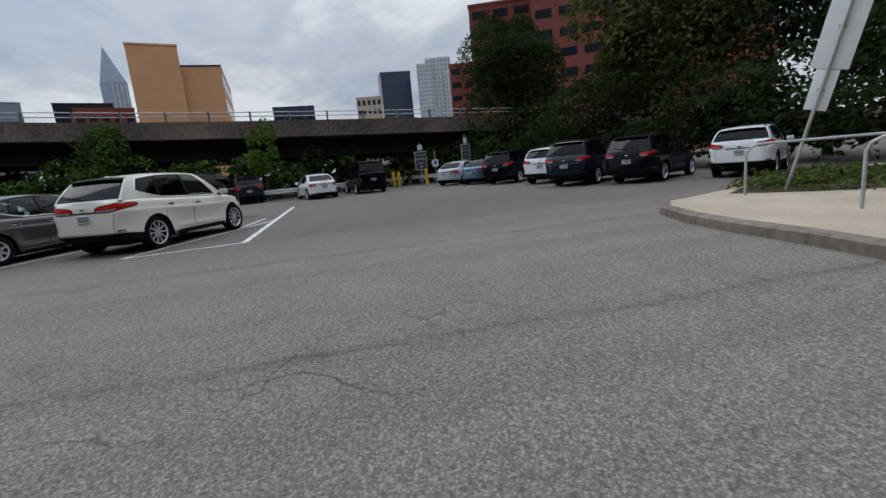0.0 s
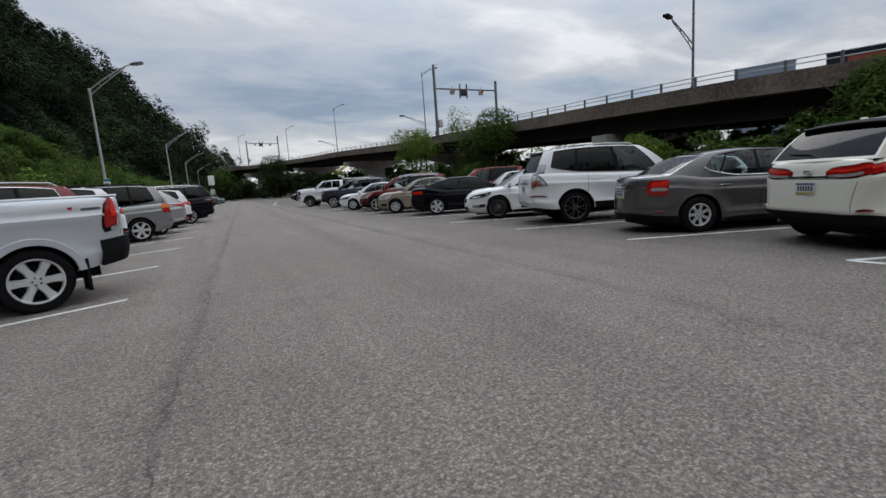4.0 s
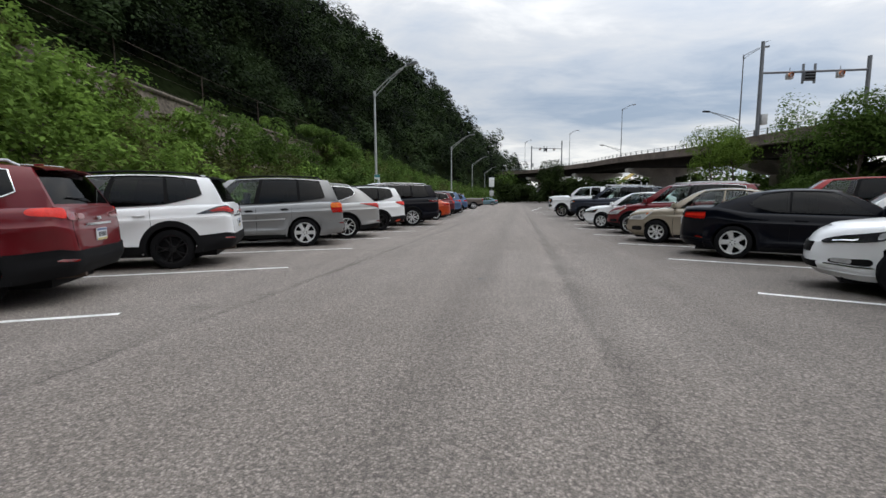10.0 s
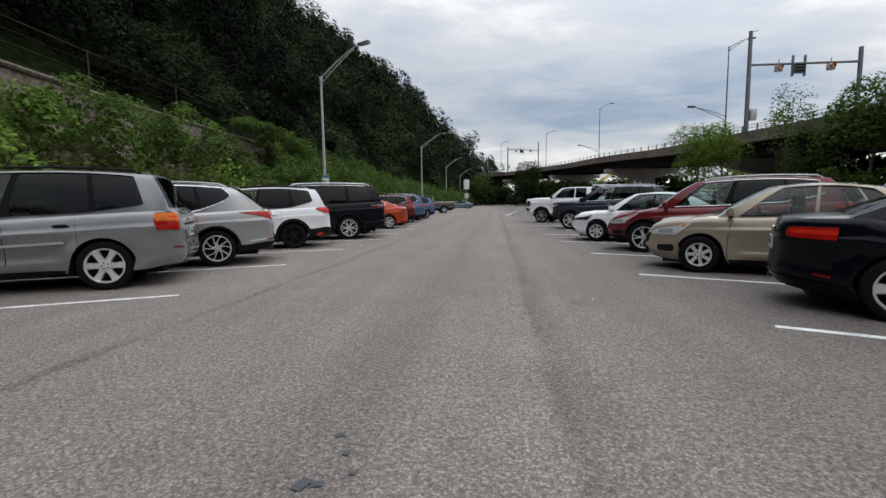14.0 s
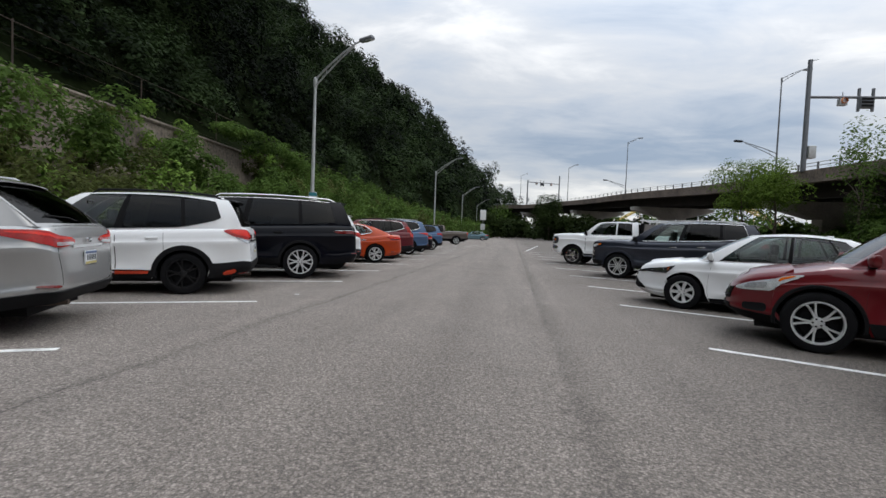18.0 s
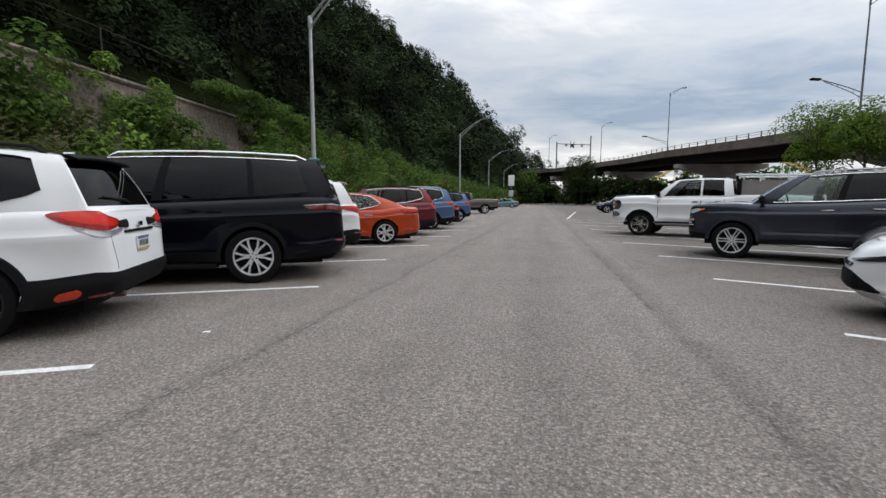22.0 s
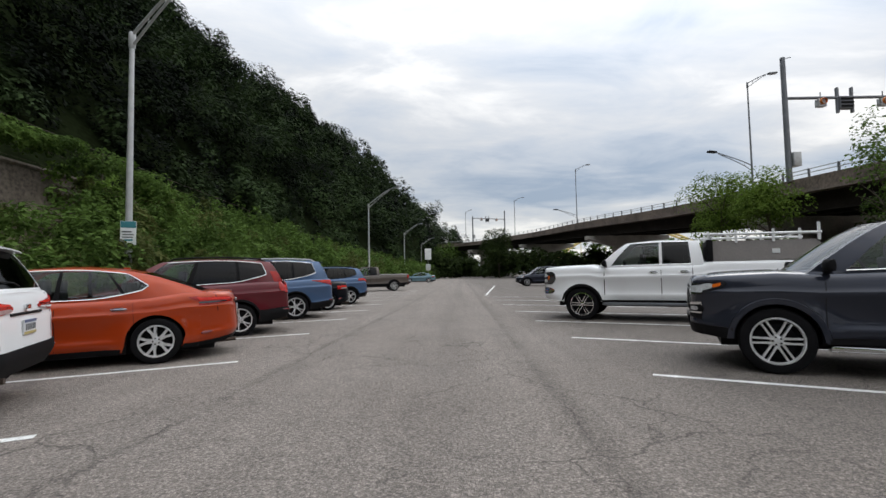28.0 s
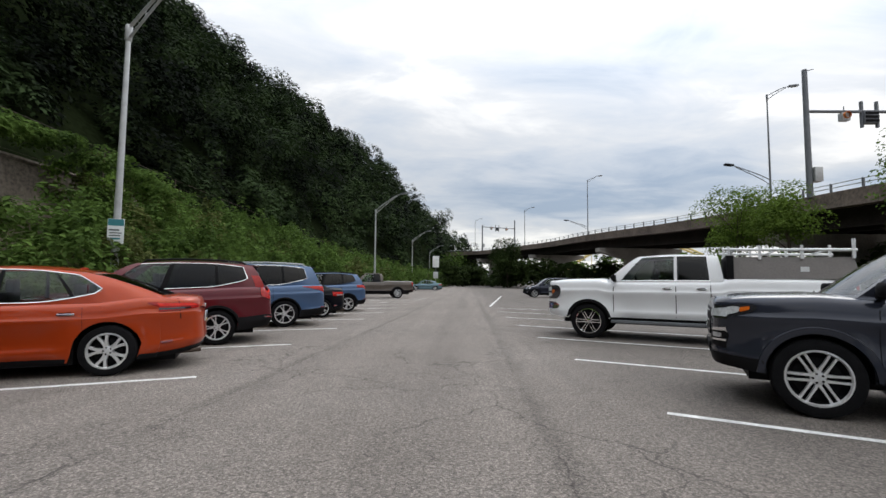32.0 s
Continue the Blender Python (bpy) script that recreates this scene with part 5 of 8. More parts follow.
def bank():
    rows = []
    for y in range(-70, 131, 4):
        e, t = bank_edge(y), toe(y) + 0.3
        rows.append([(e + (t - e) * f, y, bank_z(e + (t - e) * f, y) - 0.02 + 0.12 * noise.noise(Vector((f * 6, y * 0.4, 1)))) for f in (-0.02, 0.02, 0.2, 0.4, 0.6, 0.8, 1.0)])
    ob = part("bank", grid(rows), M["earth"], None)
    tagged(ob, "overgrown earth bank beside the lot", "bank", kind="structure")
    rng = np.random.default_rng(11)
    sets = {"shrubleaf": [], "hedgeleaf": [], "weedleaf": [], "grass": []}
    for y in np.arange(-34, 128, 1.25):
        far = max(8.0, abs(y - 4))
        e, t = bank_edge(y), toe(y)
        for f in (0.07, 0.2, 0.34, 0.5, 0.66, 0.82):
            yy, ff = y + rng.uniform(-0.6, 0.6), f + rng.uniform(-0.06, 0.06)
            x = e + (t - e) * ff
            knot = yy > 17 or yy < 4
            bare = 5 < yy < 28 and ff > 0.60
            if bare and rng.random() < 0.75:
                continue
            if yy < 4:
                h = rng.uniform(1.9, 3.2)
            elif yy > 17:
                h = rng.uniform(1.1, 2.7) if yy < 26 else rng.uniform(1.5, 3.1)
            else:
                h = rng.uniform(0.7, 2.4)
            w = rng.uniform(0.8, 1.3)
            leaf = float(np.interp(far, [8, 25, 60, 120], [0.10, 0.11, 0.17, 0.32]))
            count = int(np.interp(far, [8, 25, 60, 120], [520, 460, 190, 70]) * (0.7 if not knot else 1))
            c = (x, yy, bank_z(x, yy) + h * 0.55)
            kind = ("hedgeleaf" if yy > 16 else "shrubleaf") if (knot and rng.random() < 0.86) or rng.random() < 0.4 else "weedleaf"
            sets[kind].append(crown_points(rng, c, (w, w, h * 0.78), count, leaf, 9, 0.74, 0.34, 0.6))
    # creepers on the wall, thin over its middle stretch, and two tall bushes before it
    for y in np.arange(-30, 100, 0.9):
        cover = float(np.interp(y, [-30, 2, 7, 14, 18, 27, 33, 100], [0.95, 0.9, 0.62, 0.5, 0.32, 0.30, 0.85, 0.95]))
        for f in (0.62, 0.78, 0.93):
            if rng.random() > cover:
                continue
            z = wall_top(y) * f + rng.uniform(-0.4, 0.4)
            far = max(8.0, abs(y - 4))
            leaf = float(np.interp(far, [8, 25, 60, 120], [0.085, 0.10, 0.18, 0.32]))
            c = (toe(y) + 0.35 + rng.uniform(0, 0.35), y + rng.uniform(-0.5, 0.5), z)
            sets["weedleaf" if rng.random() < 0.55 else "shrubleaf"].append(crown_points(rng, c, (0.5, rng.uniform(0.6, 1.1), rng.uniform(0.5, 1.0)), int(np.interp(far, [8, 25, 60, 120], [360, 300, 120, 50])), leaf, 6))
    for x, y, z, r in ((-13.4, 3.2, 4.0, 1.9), (-13.0, -1.5, 4.2, 2.1), (-13.4, -6.0, 4.7, 2.3), (-13.6, -11.5, 5.8, 2.6), (-14.0, -18, 6.2, 2.8)):
        sets["shrubleaf"].append(crown_points(rng, (x, y, z), (r, r, r * 1.15), int(900 * r), 0.10, 10))
        sets["shrubleaf"].append(crown_points(rng, (x, y, z - r * 1.2), (r * 0.9, r * 0.9, r * 1.2), int(700 * r), 0.10, 9))
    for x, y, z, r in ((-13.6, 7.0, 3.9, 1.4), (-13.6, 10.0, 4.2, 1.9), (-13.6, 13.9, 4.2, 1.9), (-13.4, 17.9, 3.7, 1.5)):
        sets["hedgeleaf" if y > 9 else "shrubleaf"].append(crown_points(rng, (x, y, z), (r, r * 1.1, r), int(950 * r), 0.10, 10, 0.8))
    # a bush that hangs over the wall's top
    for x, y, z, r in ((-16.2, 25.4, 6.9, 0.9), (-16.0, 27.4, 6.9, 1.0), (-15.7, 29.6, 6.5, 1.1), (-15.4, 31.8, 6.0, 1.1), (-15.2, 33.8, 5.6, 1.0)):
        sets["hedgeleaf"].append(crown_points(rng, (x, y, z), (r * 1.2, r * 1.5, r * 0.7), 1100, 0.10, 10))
    # low weeds along the edge
    for y in np.arange(-34, 60, 0.5):
        e = bank_edge(y)
        c = (e - rng.uniform(0.0, 0.5), y, 0.12)
        sets["grass"].append(crown_points(rng, c, (0.4, 0.4, 0.28), 60, 0.07, 5))
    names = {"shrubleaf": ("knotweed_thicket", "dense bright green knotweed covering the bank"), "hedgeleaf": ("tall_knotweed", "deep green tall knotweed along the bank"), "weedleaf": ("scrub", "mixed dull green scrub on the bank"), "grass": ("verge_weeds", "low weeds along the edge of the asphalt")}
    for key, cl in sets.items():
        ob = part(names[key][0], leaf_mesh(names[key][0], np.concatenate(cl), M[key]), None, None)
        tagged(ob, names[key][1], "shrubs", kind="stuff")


bank()


# ---- viaduct ----
DECK = [(34, -130, 2.2), (31.5, -70, 4.4), (29.5, -40, 5.3), (27.5, -12, 6.2), (26.6, 4, 7.0), (27.2, 25, 7.85), (27.5, 44, 8.65), (26.8, 62, 9.2), (23.9, 89, 10.4), (21.4, 111, 11.0), (16.2, 132, 11.5), (8.2, 157, 12.0), (-7.6, 178, 12.5), (-28, 203, 13.0), (-60, 232, 13.5)]


def deck_at(t):
    """A point of the deck's near edge, at the rail's top, by its place along the list."""
    i = min(int(t), len(DECK) - 2)
    p = [Vector(DECK[min(max(j, 0), len(DECK) - 1)]) for j in (i - 1, i, i + 1, i + 2)]
    f = t - i
    return 0.5 * (2 * p[1] + (p[2] - p[0]) * f + (2 * p[0] - 5 * p[1] + 4 * p[2] - p[3]) * f * f + (3 * p[1] - p[0] - 3 * p[2] + p[3]) * f**3)


def deck_frame(t):
    p = deck_at(t)
    d = deck_at(min(t + 0.05, len(DECK) - 1)) - deck_at(max(t - 0.05, 0))
    d.z = 0
    d.normalize()
    return p, d, Vector((d.y, -d.x, 0))   # point, along, away from the lot


def sweep(profile, ts):
    """A band swept along the deck; the profile is (away, down from the rail's top)."""
    rows = []
    for t in ts:
        p, d, o = deck_frame(t)
        rows.append([p + o * a + Vector((0, 0, z)) for a, z in profile])
    return grid(rows)


def viaduct():
    root = empty("viaduct", Matrix(), "long stained concrete and steel road viaduct", "bridge")
    ts = np.linspace(0, len(DECK) - 1.001, 90)
    part("parapet", sweep([(0.05, -0.62), (0.0, -0.62), (-0.02, -1.5), (-0.06, -1.75), (0.5, -1.8), (0.35, -0.62), (0.05, -0.62)], ts), M["deck"], root, "stained brown concrete parapet and fascia")
    part("deck_slab", sweep([(0.3, -1.0), (14, -0.8), (14, -1.75), (0.3, -1.8)], ts), M["deck"], root)
    for a in (0.9, 4.4, 7.9, 11.4):
        part("girder", sweep([(a - 0.3, -1.79), (a - 0.3, -1.85), (a - 0.03, -1.87), (a - 0.03, -3.05), (a - 0.3, -3.07), (a - 0.3, -3.15), (a + 0.3, -3.15), (a + 0.3, -3.07), (a + 0.03, -3.05), (a + 0.03, -1.87), (a + 0.3, -1.85), (a + 0.3, -1.79)], ts), M["girder"], root)
    part("far_parapet", sweep([(13.9, -0.1), (14.2, -0.1), (14.2, -1.8), (13.9, -1.8), (13.9, -0.1)], ts), M["deck"], root)
    for h in (-0.02, -0.30):
        part("rail", tube([deck_at(t) + Vector((0, 0, h)) + deck_frame(t)[2] * 0.12 for t in ts], 0.035, 6), M["galv"], root)
    t, made = 0.2, 0
    while t < len(DECK) - 1.1:
        p, d, o = deck_frame(t)
        step = 2.6 / max(4.0, (deck_at(min(t + 0.1, len(DECK) - 1)) - deck_at(t)).length * 10)
        q = p + o * 0.12
        part("rail_post", box(q.x - 0.06, q.x + 0.06, q.y - 0.06, q.y + 0.06, q.z - 0.66, q.z + 0.02), M["darksteel"], root)
        t += step
    for tt, wide in ((4.4, 1), (6.3, 1), (7.85, 1), (9.5, 1), (11.0, 1), (12.4, 1)):
        p, d, o = deck_frame(tt)
        turn = math.atan2(d.y, d.x)
        thick = 1.0 if p.z > 6.8 else 0.3
        cap = []
        for s in (-0.85, 0.85):
            cap.append([p + o * a + d * s + Vector((0, 0, z)) for a, z in ((-0.2, -3.15), (-0.2, -3.15 - 0.6 * thick), (4.2, -3.15 - 1.75 * thick), (9.6, -3.15 - 1.75 * thick), (14, -3.15 - 0.6 * thick), (14, -3.15))])
        pts = cap[0] + cap[1]
        faces = [tuple(range(6))[::-1], tuple(range(6, 12))] + [(i, (i + 1) % 6, (i + 1) % 6 + 6, i + 6) for i in range(6)]
        part("pier_cap", (pts, faces), M["pier"], root, "pale hammerhead pier cap", smooth=False)
        c = p + o * 6.9
        g = box(-0.8, 0.8, -2.3, 2.3, -p.z - 0.2, -3.1 - 1.75 * thick, 0.15)
        part("pier_column", moved(g, Matrix.Translation(c) @ Matrix.Rotation(turn, 4, "Z")), M["pier"], root)
        for a in (0.9, 4.4, 7.9, 11.4):
            b = p + o * a
            part("bearing", box(b.x - 0.25, b.x + 0.25, b.y - 0.25, b.y + 0.25, b.z - 3.16, b.z - 3.0), M["girder"], root)


viaduct()


def arm_lamp(name, base, top_z, arm_way, reach, label, group, rise=1.6, radius=0.10, head=0.75, fin="galv", arm=0.038):
    """A tapered pole with a trussed bracket arm and a flat cobra head."""
    b = Vector(base)
    root = empty(name, Matrix.Translation(b), label, "street lamp", group)
    h = top_z - b.z
    w = Vector((math.cos(arm_way), math.sin(arm_way), 0))
    part("base", lathe([(0.0, 0.02), (radius * 2.0, 0.0), (radius * 2.0, 0.05), (radius * 1.3, 0.22), (radius, 0.3)], 16, "z"), M[fin], root)
    part("pole", tube([(0, 0, 0), (0, 0, h * 0.5), (0, 0, h)], radius, 12, radius * 0.6), M[fin], root)
    part("collar", lathe([(0.0, h + 0.05), (radius * 0.8, h + 0.05), (radius * 0.9, h), (radius * 0.9, h - 0.45), (radius * 0.6, h - 0.5)], 12, "z"), M[fin], root)
    up = [w * reach * f + Vector((0, 0, h - 0.05 + rise * (1 - (1 - f) ** 1.3))) for f in np.linspace(0, 1, 9)]
    lo = [w * reach * f + Vector((0, 0, h - 0.42 + (rise + 0.34) * (1 - (1 - f) ** 1.2))) for f in np.linspace(0, 0.86, 8)]
    part("arm", tube(up, arm, 8, arm * 0.8), M[fin], root)
    part("lower_arm", tube(lo, arm * 0.85, 8, arm * 0.7), M[fin], root)
    for k in (2, 4, 6):
        part("arm_brace", tube([lo[k], up[k]], 0.016, 6), M[fin], root)
    e = up[-1]
    hd = box(-0.05, head, -0.15, 0.15, -0.09, 0.07, 0.05)
    part("lamp_head", moved(hd, Matrix.Translation(e) @ Matrix.Rotation(arm_way, 4, "Z") @ Matrix.Rotation(radians(-6), 4, "Y")), M["darksteel"], root)
    lens = box(0.2, head - 0.05, -0.12, 0.12, -0.13, -0.08, 0.03)
    part("lamp_lens", moved(lens, Matrix.Translation(e) @ Matrix.Rotation(arm_way, 4, "Z") @ Matrix.Rotation(radians(-6), 4, "Y")), M["clearlens"], root)
    return root


LOT_ARM = radians(-20)
arm_lamp("street_lamp", (-9.82, 23.13, 0.3), 9.25, LOT_ARM, 3.0, "tall galvanised steel lot lamp with a trussed arm", "lot lamps", radius=0.115, arm=0.052)
arm_lamp("street_lamp", (-8.06, 58.2, 0.3), 9.0, LOT_ARM, 3.0, "tall galvanised steel lot lamp with a trussed arm", "lot lamps", radius=0.115, arm=0.052)
arm_lamp("street_lamp", (-7.4, 94, 0.2), 9.0, LOT_ARM, 3.0, "tall galvanised steel lot lamp with a trussed arm", "lot lamps", radius=0.115, arm=0.052)
arm_lamp("street_lamp", (-6.0, 128, 0.2), 9.0, LOT_ARM, 3.0, "tall galvanised steel lot lamp with a trussed arm", "lot lamps", radius=0.115, arm=0.052)


def deck_lamp(t, height, side, label="tall slim lamp on the viaduct parapet"):
    p, d, o = deck_frame(t)
    way = math.atan2(o.y, o.x) + side
    return arm_lamp("bridge_lamp", p + o * 0.35 + Vector((0, 0, -0.7)), p.z + height, way, 2.0, label, "viaduct lamps", 0.9, 0.09, fin="darksteel")


deck_lamp(6.29, 9.1, 0.0)
deck_lamp(8.05, 9.2, 0.0)
deck_lamp(4.0, 9.5, 0.0)
deck_lamp(9.7, 8.4, 0.0)
deck_lamp(11.1, 9.5, 0.0)
deck_lamp(12.25, 9.5, 0.0)
deck_lamp(12.8, 7.0, 0.0)


def bracket_lamp(t, up):
    """A second, lower arm towards the lot on a viaduct pole."""
    p, d, o = deck_frame(t)
    root = empty("bracket_lamp", Matrix.Translation(p + o * 0.3 + Vector((0, 0, up))), "lamp arm reaching from a viaduct pole over the lot", "street lamp", "viaduct bracket lamps")
    w = -o * 0.95 - d * 0.3
    a = [w * 4.2 * f + Vector((0, 0, 0.9 * f ** 0.8)) for f in np.linspace(0, 1, 6)]
    b = [w * 4.2 * f + Vector((0, 0, -0.45 + 1.3 * f ** 0.8)) for f in np.linspace(0, 0.9, 6)]
    part("arm", tube(a, 0.04, 8), M["darksteel"], root)
    part("lower_arm", tube(b, 0.032, 8), M["darksteel"], root)
    for k in (1, 3, 4):
        part("arm_brace", tube([a[k], b[k]], 0.018, 6), M["darksteel"], root)
    e = a[-1]
    part("lamp_head", moved(box(-0.05, 0.8, -0.16, 0.16, -0.1, 0.08, 0.05), Matrix.Translation(e) @ Matrix.Rotation(math.atan2(w.y, w.x), 4, "Z")), M["black"], root)


bracket_lamp(4.0, 2.2)
bracket_lamp(6.29, 1.6)
bracket_lamp(8.05, 0.8)


def gantry(t, height, span, label, drop=1.9, beam=3.3):
    """A lane-signal gantry: two posts and a beam over the viaduct, with a sign and two signal heads."""
    p, d, o = deck_frame(t)
    base = p + Vector((0, 0, -0.7))
    root = empty("signal_gantry", Matrix.Translation(base), label, "gantry")
    h = height
    part("post", tube([(0, 0, 0), (0, 0, h)], 0.22, 12, 0.18), M["darksteel"], root)
    far = o * span
    part("post", tube([far, far + Vector((0, 0, h - drop))], 0.2, 12), M["darksteel"], root)
    z = h - beam
    part("beam", tube([Vector((0, 0, z)), far + Vector((0, 0, z))], 0.12, 10), M["darksteel"], root)
    box_ = moved(box(-0.3, 0.3, -0.35, 0.35, 1.2, 2.3, 0.03), Matrix.Translation(o * 0.5))
    part("control_box", box_, M["galv"], root)
    turn = Matrix.Rotation(math.atan2(o.y, o.x), 4, "Z")
    mid = o * span * 0.45 + Vector((0, 0, z - 0.2))
    part("sign_box", moved(box(-0.55, 0.55, -0.25, 0.25, -0.75, 0.25, 0.04), Matrix.Translation(mid) @ turn), M["darksteel"], root)
    for k in range(3):
        part("sign_rib", moved(box(-0.5, 0.5, -0.31, -0.24, -0.66 + k * 0.30, -0.48 + k * 0.30, 0.02), Matrix.Translation(mid) @ turn), M["black"], root)
    for s in (-0.58, 0.58):
        part("sign_hanger", moved(box(s - 0.08, s + 0.08, -0.10, 0.10, -1.05, 1.0), Matrix.Translation(mid) @ turn), M["darksteel"], root)
    for f in (0.27, 0.74):
        q = o * span * f + Vector((0, 0, z - 0.35))
        head = part("signal_head", moved(box(-0.32, 0.32, -0.22, 0.22, -0.40, 0.22, 0.05), Matrix.Translation(q) @ turn), M["signback"], root)
        part("signal_visor", moved(lathe([(0.24, -0.42), (0.26, -0.22), (0.22, -0.22)], 16), Matrix.Translation(q) @ turn), M["orange"], head)
        part("signal_hanger", tube([q + Vector((0, 0, 0.3)), q + Vector((0, 0, 0.8))], 0.04, 6), M["darksteel"], root)
    part("camera_arm", tube([Vector((0, 0, h - 0.1)), o * 0.7 + Vector((0, 0, h + 0.05))], 0.03, 6), M["darksteel"], root)
    return root


gantry(6.02, 10.0, 10.6, "dark steel lane signal gantry on the viaduct")
gantry(10.9, 8.3, 12, "distant lane signal gantry on the viaduct", -2.2, 0.6)


# ---- the parked cars, row by row ----
C = {
    "silverwhite": paint("pale_silver_truck_paint", (0.52, 0.54, 0.57), 0.25, 0.36),
    "white": paint("white_car_paint", (0.80, 0.81, 0.82)),
    "pearl": paint("cream_white_car_paint", (0.74, 0.715, 0.63)),
    "silver": paint("silver_car_paint", (0.36, 0.36, 0.355), 0.45, 0.33),
    "grey": paint("mid_grey_car_paint", (0.105, 0.101, 0.101), 0.45, 0.34),
    "warmgrey": paint("warm_silver_car_paint", (0.24, 0.243, 0.246), 0.45, 0.33),
    "charcoal": paint("charcoal_car_paint", (0.030, 0.034, 0.048), 0.35, 0.30, 0.55),
    "black": paint("black_car_paint", (0.0018, 0.0024, 0.0055), 0.0, 0.3, 0.30, 0.05),
    "red": paint("dark_red_car_paint", (0.130, 0.010, 0.014), 0.12, 0.34),
    "maroon": paint("maroon_car_paint", (0.105, 0.010, 0.016), 0.15, 0.34),
    "brightred": paint("bright_red_car_paint", (0.30, 0.02, 0.02), 0.1, 0.34),
    "orange": paint("burnt_orange_car_paint", (0.37, 0.043, 0.007), 0.15, 0.34),
    "beige": paint("beige_car_paint", (0.33, 0.285, 0.22), 0.35, 0.36),
    "blue": paint("steel_blue_car_paint", (0.060, 0.110, 0.21), 0.25, 0.34),
    "paleblue": paint("pale_blue_car_paint", (0.14, 0.23, 0.34), 0.4, 0.34),
    "teal": paint("teal_car_paint", (0.12, 0.20, 0.235), 0.3, 0.34),
    "brown": paint("brown_grey_truck_paint", (0.105, 0.088, 0.076), 0.25, 0.36),
    "navy": paint("dark_navy_car_paint", (0.010, 0.014, 0.028), 0.3, 0.32),
}
RED = "red tail lamp"
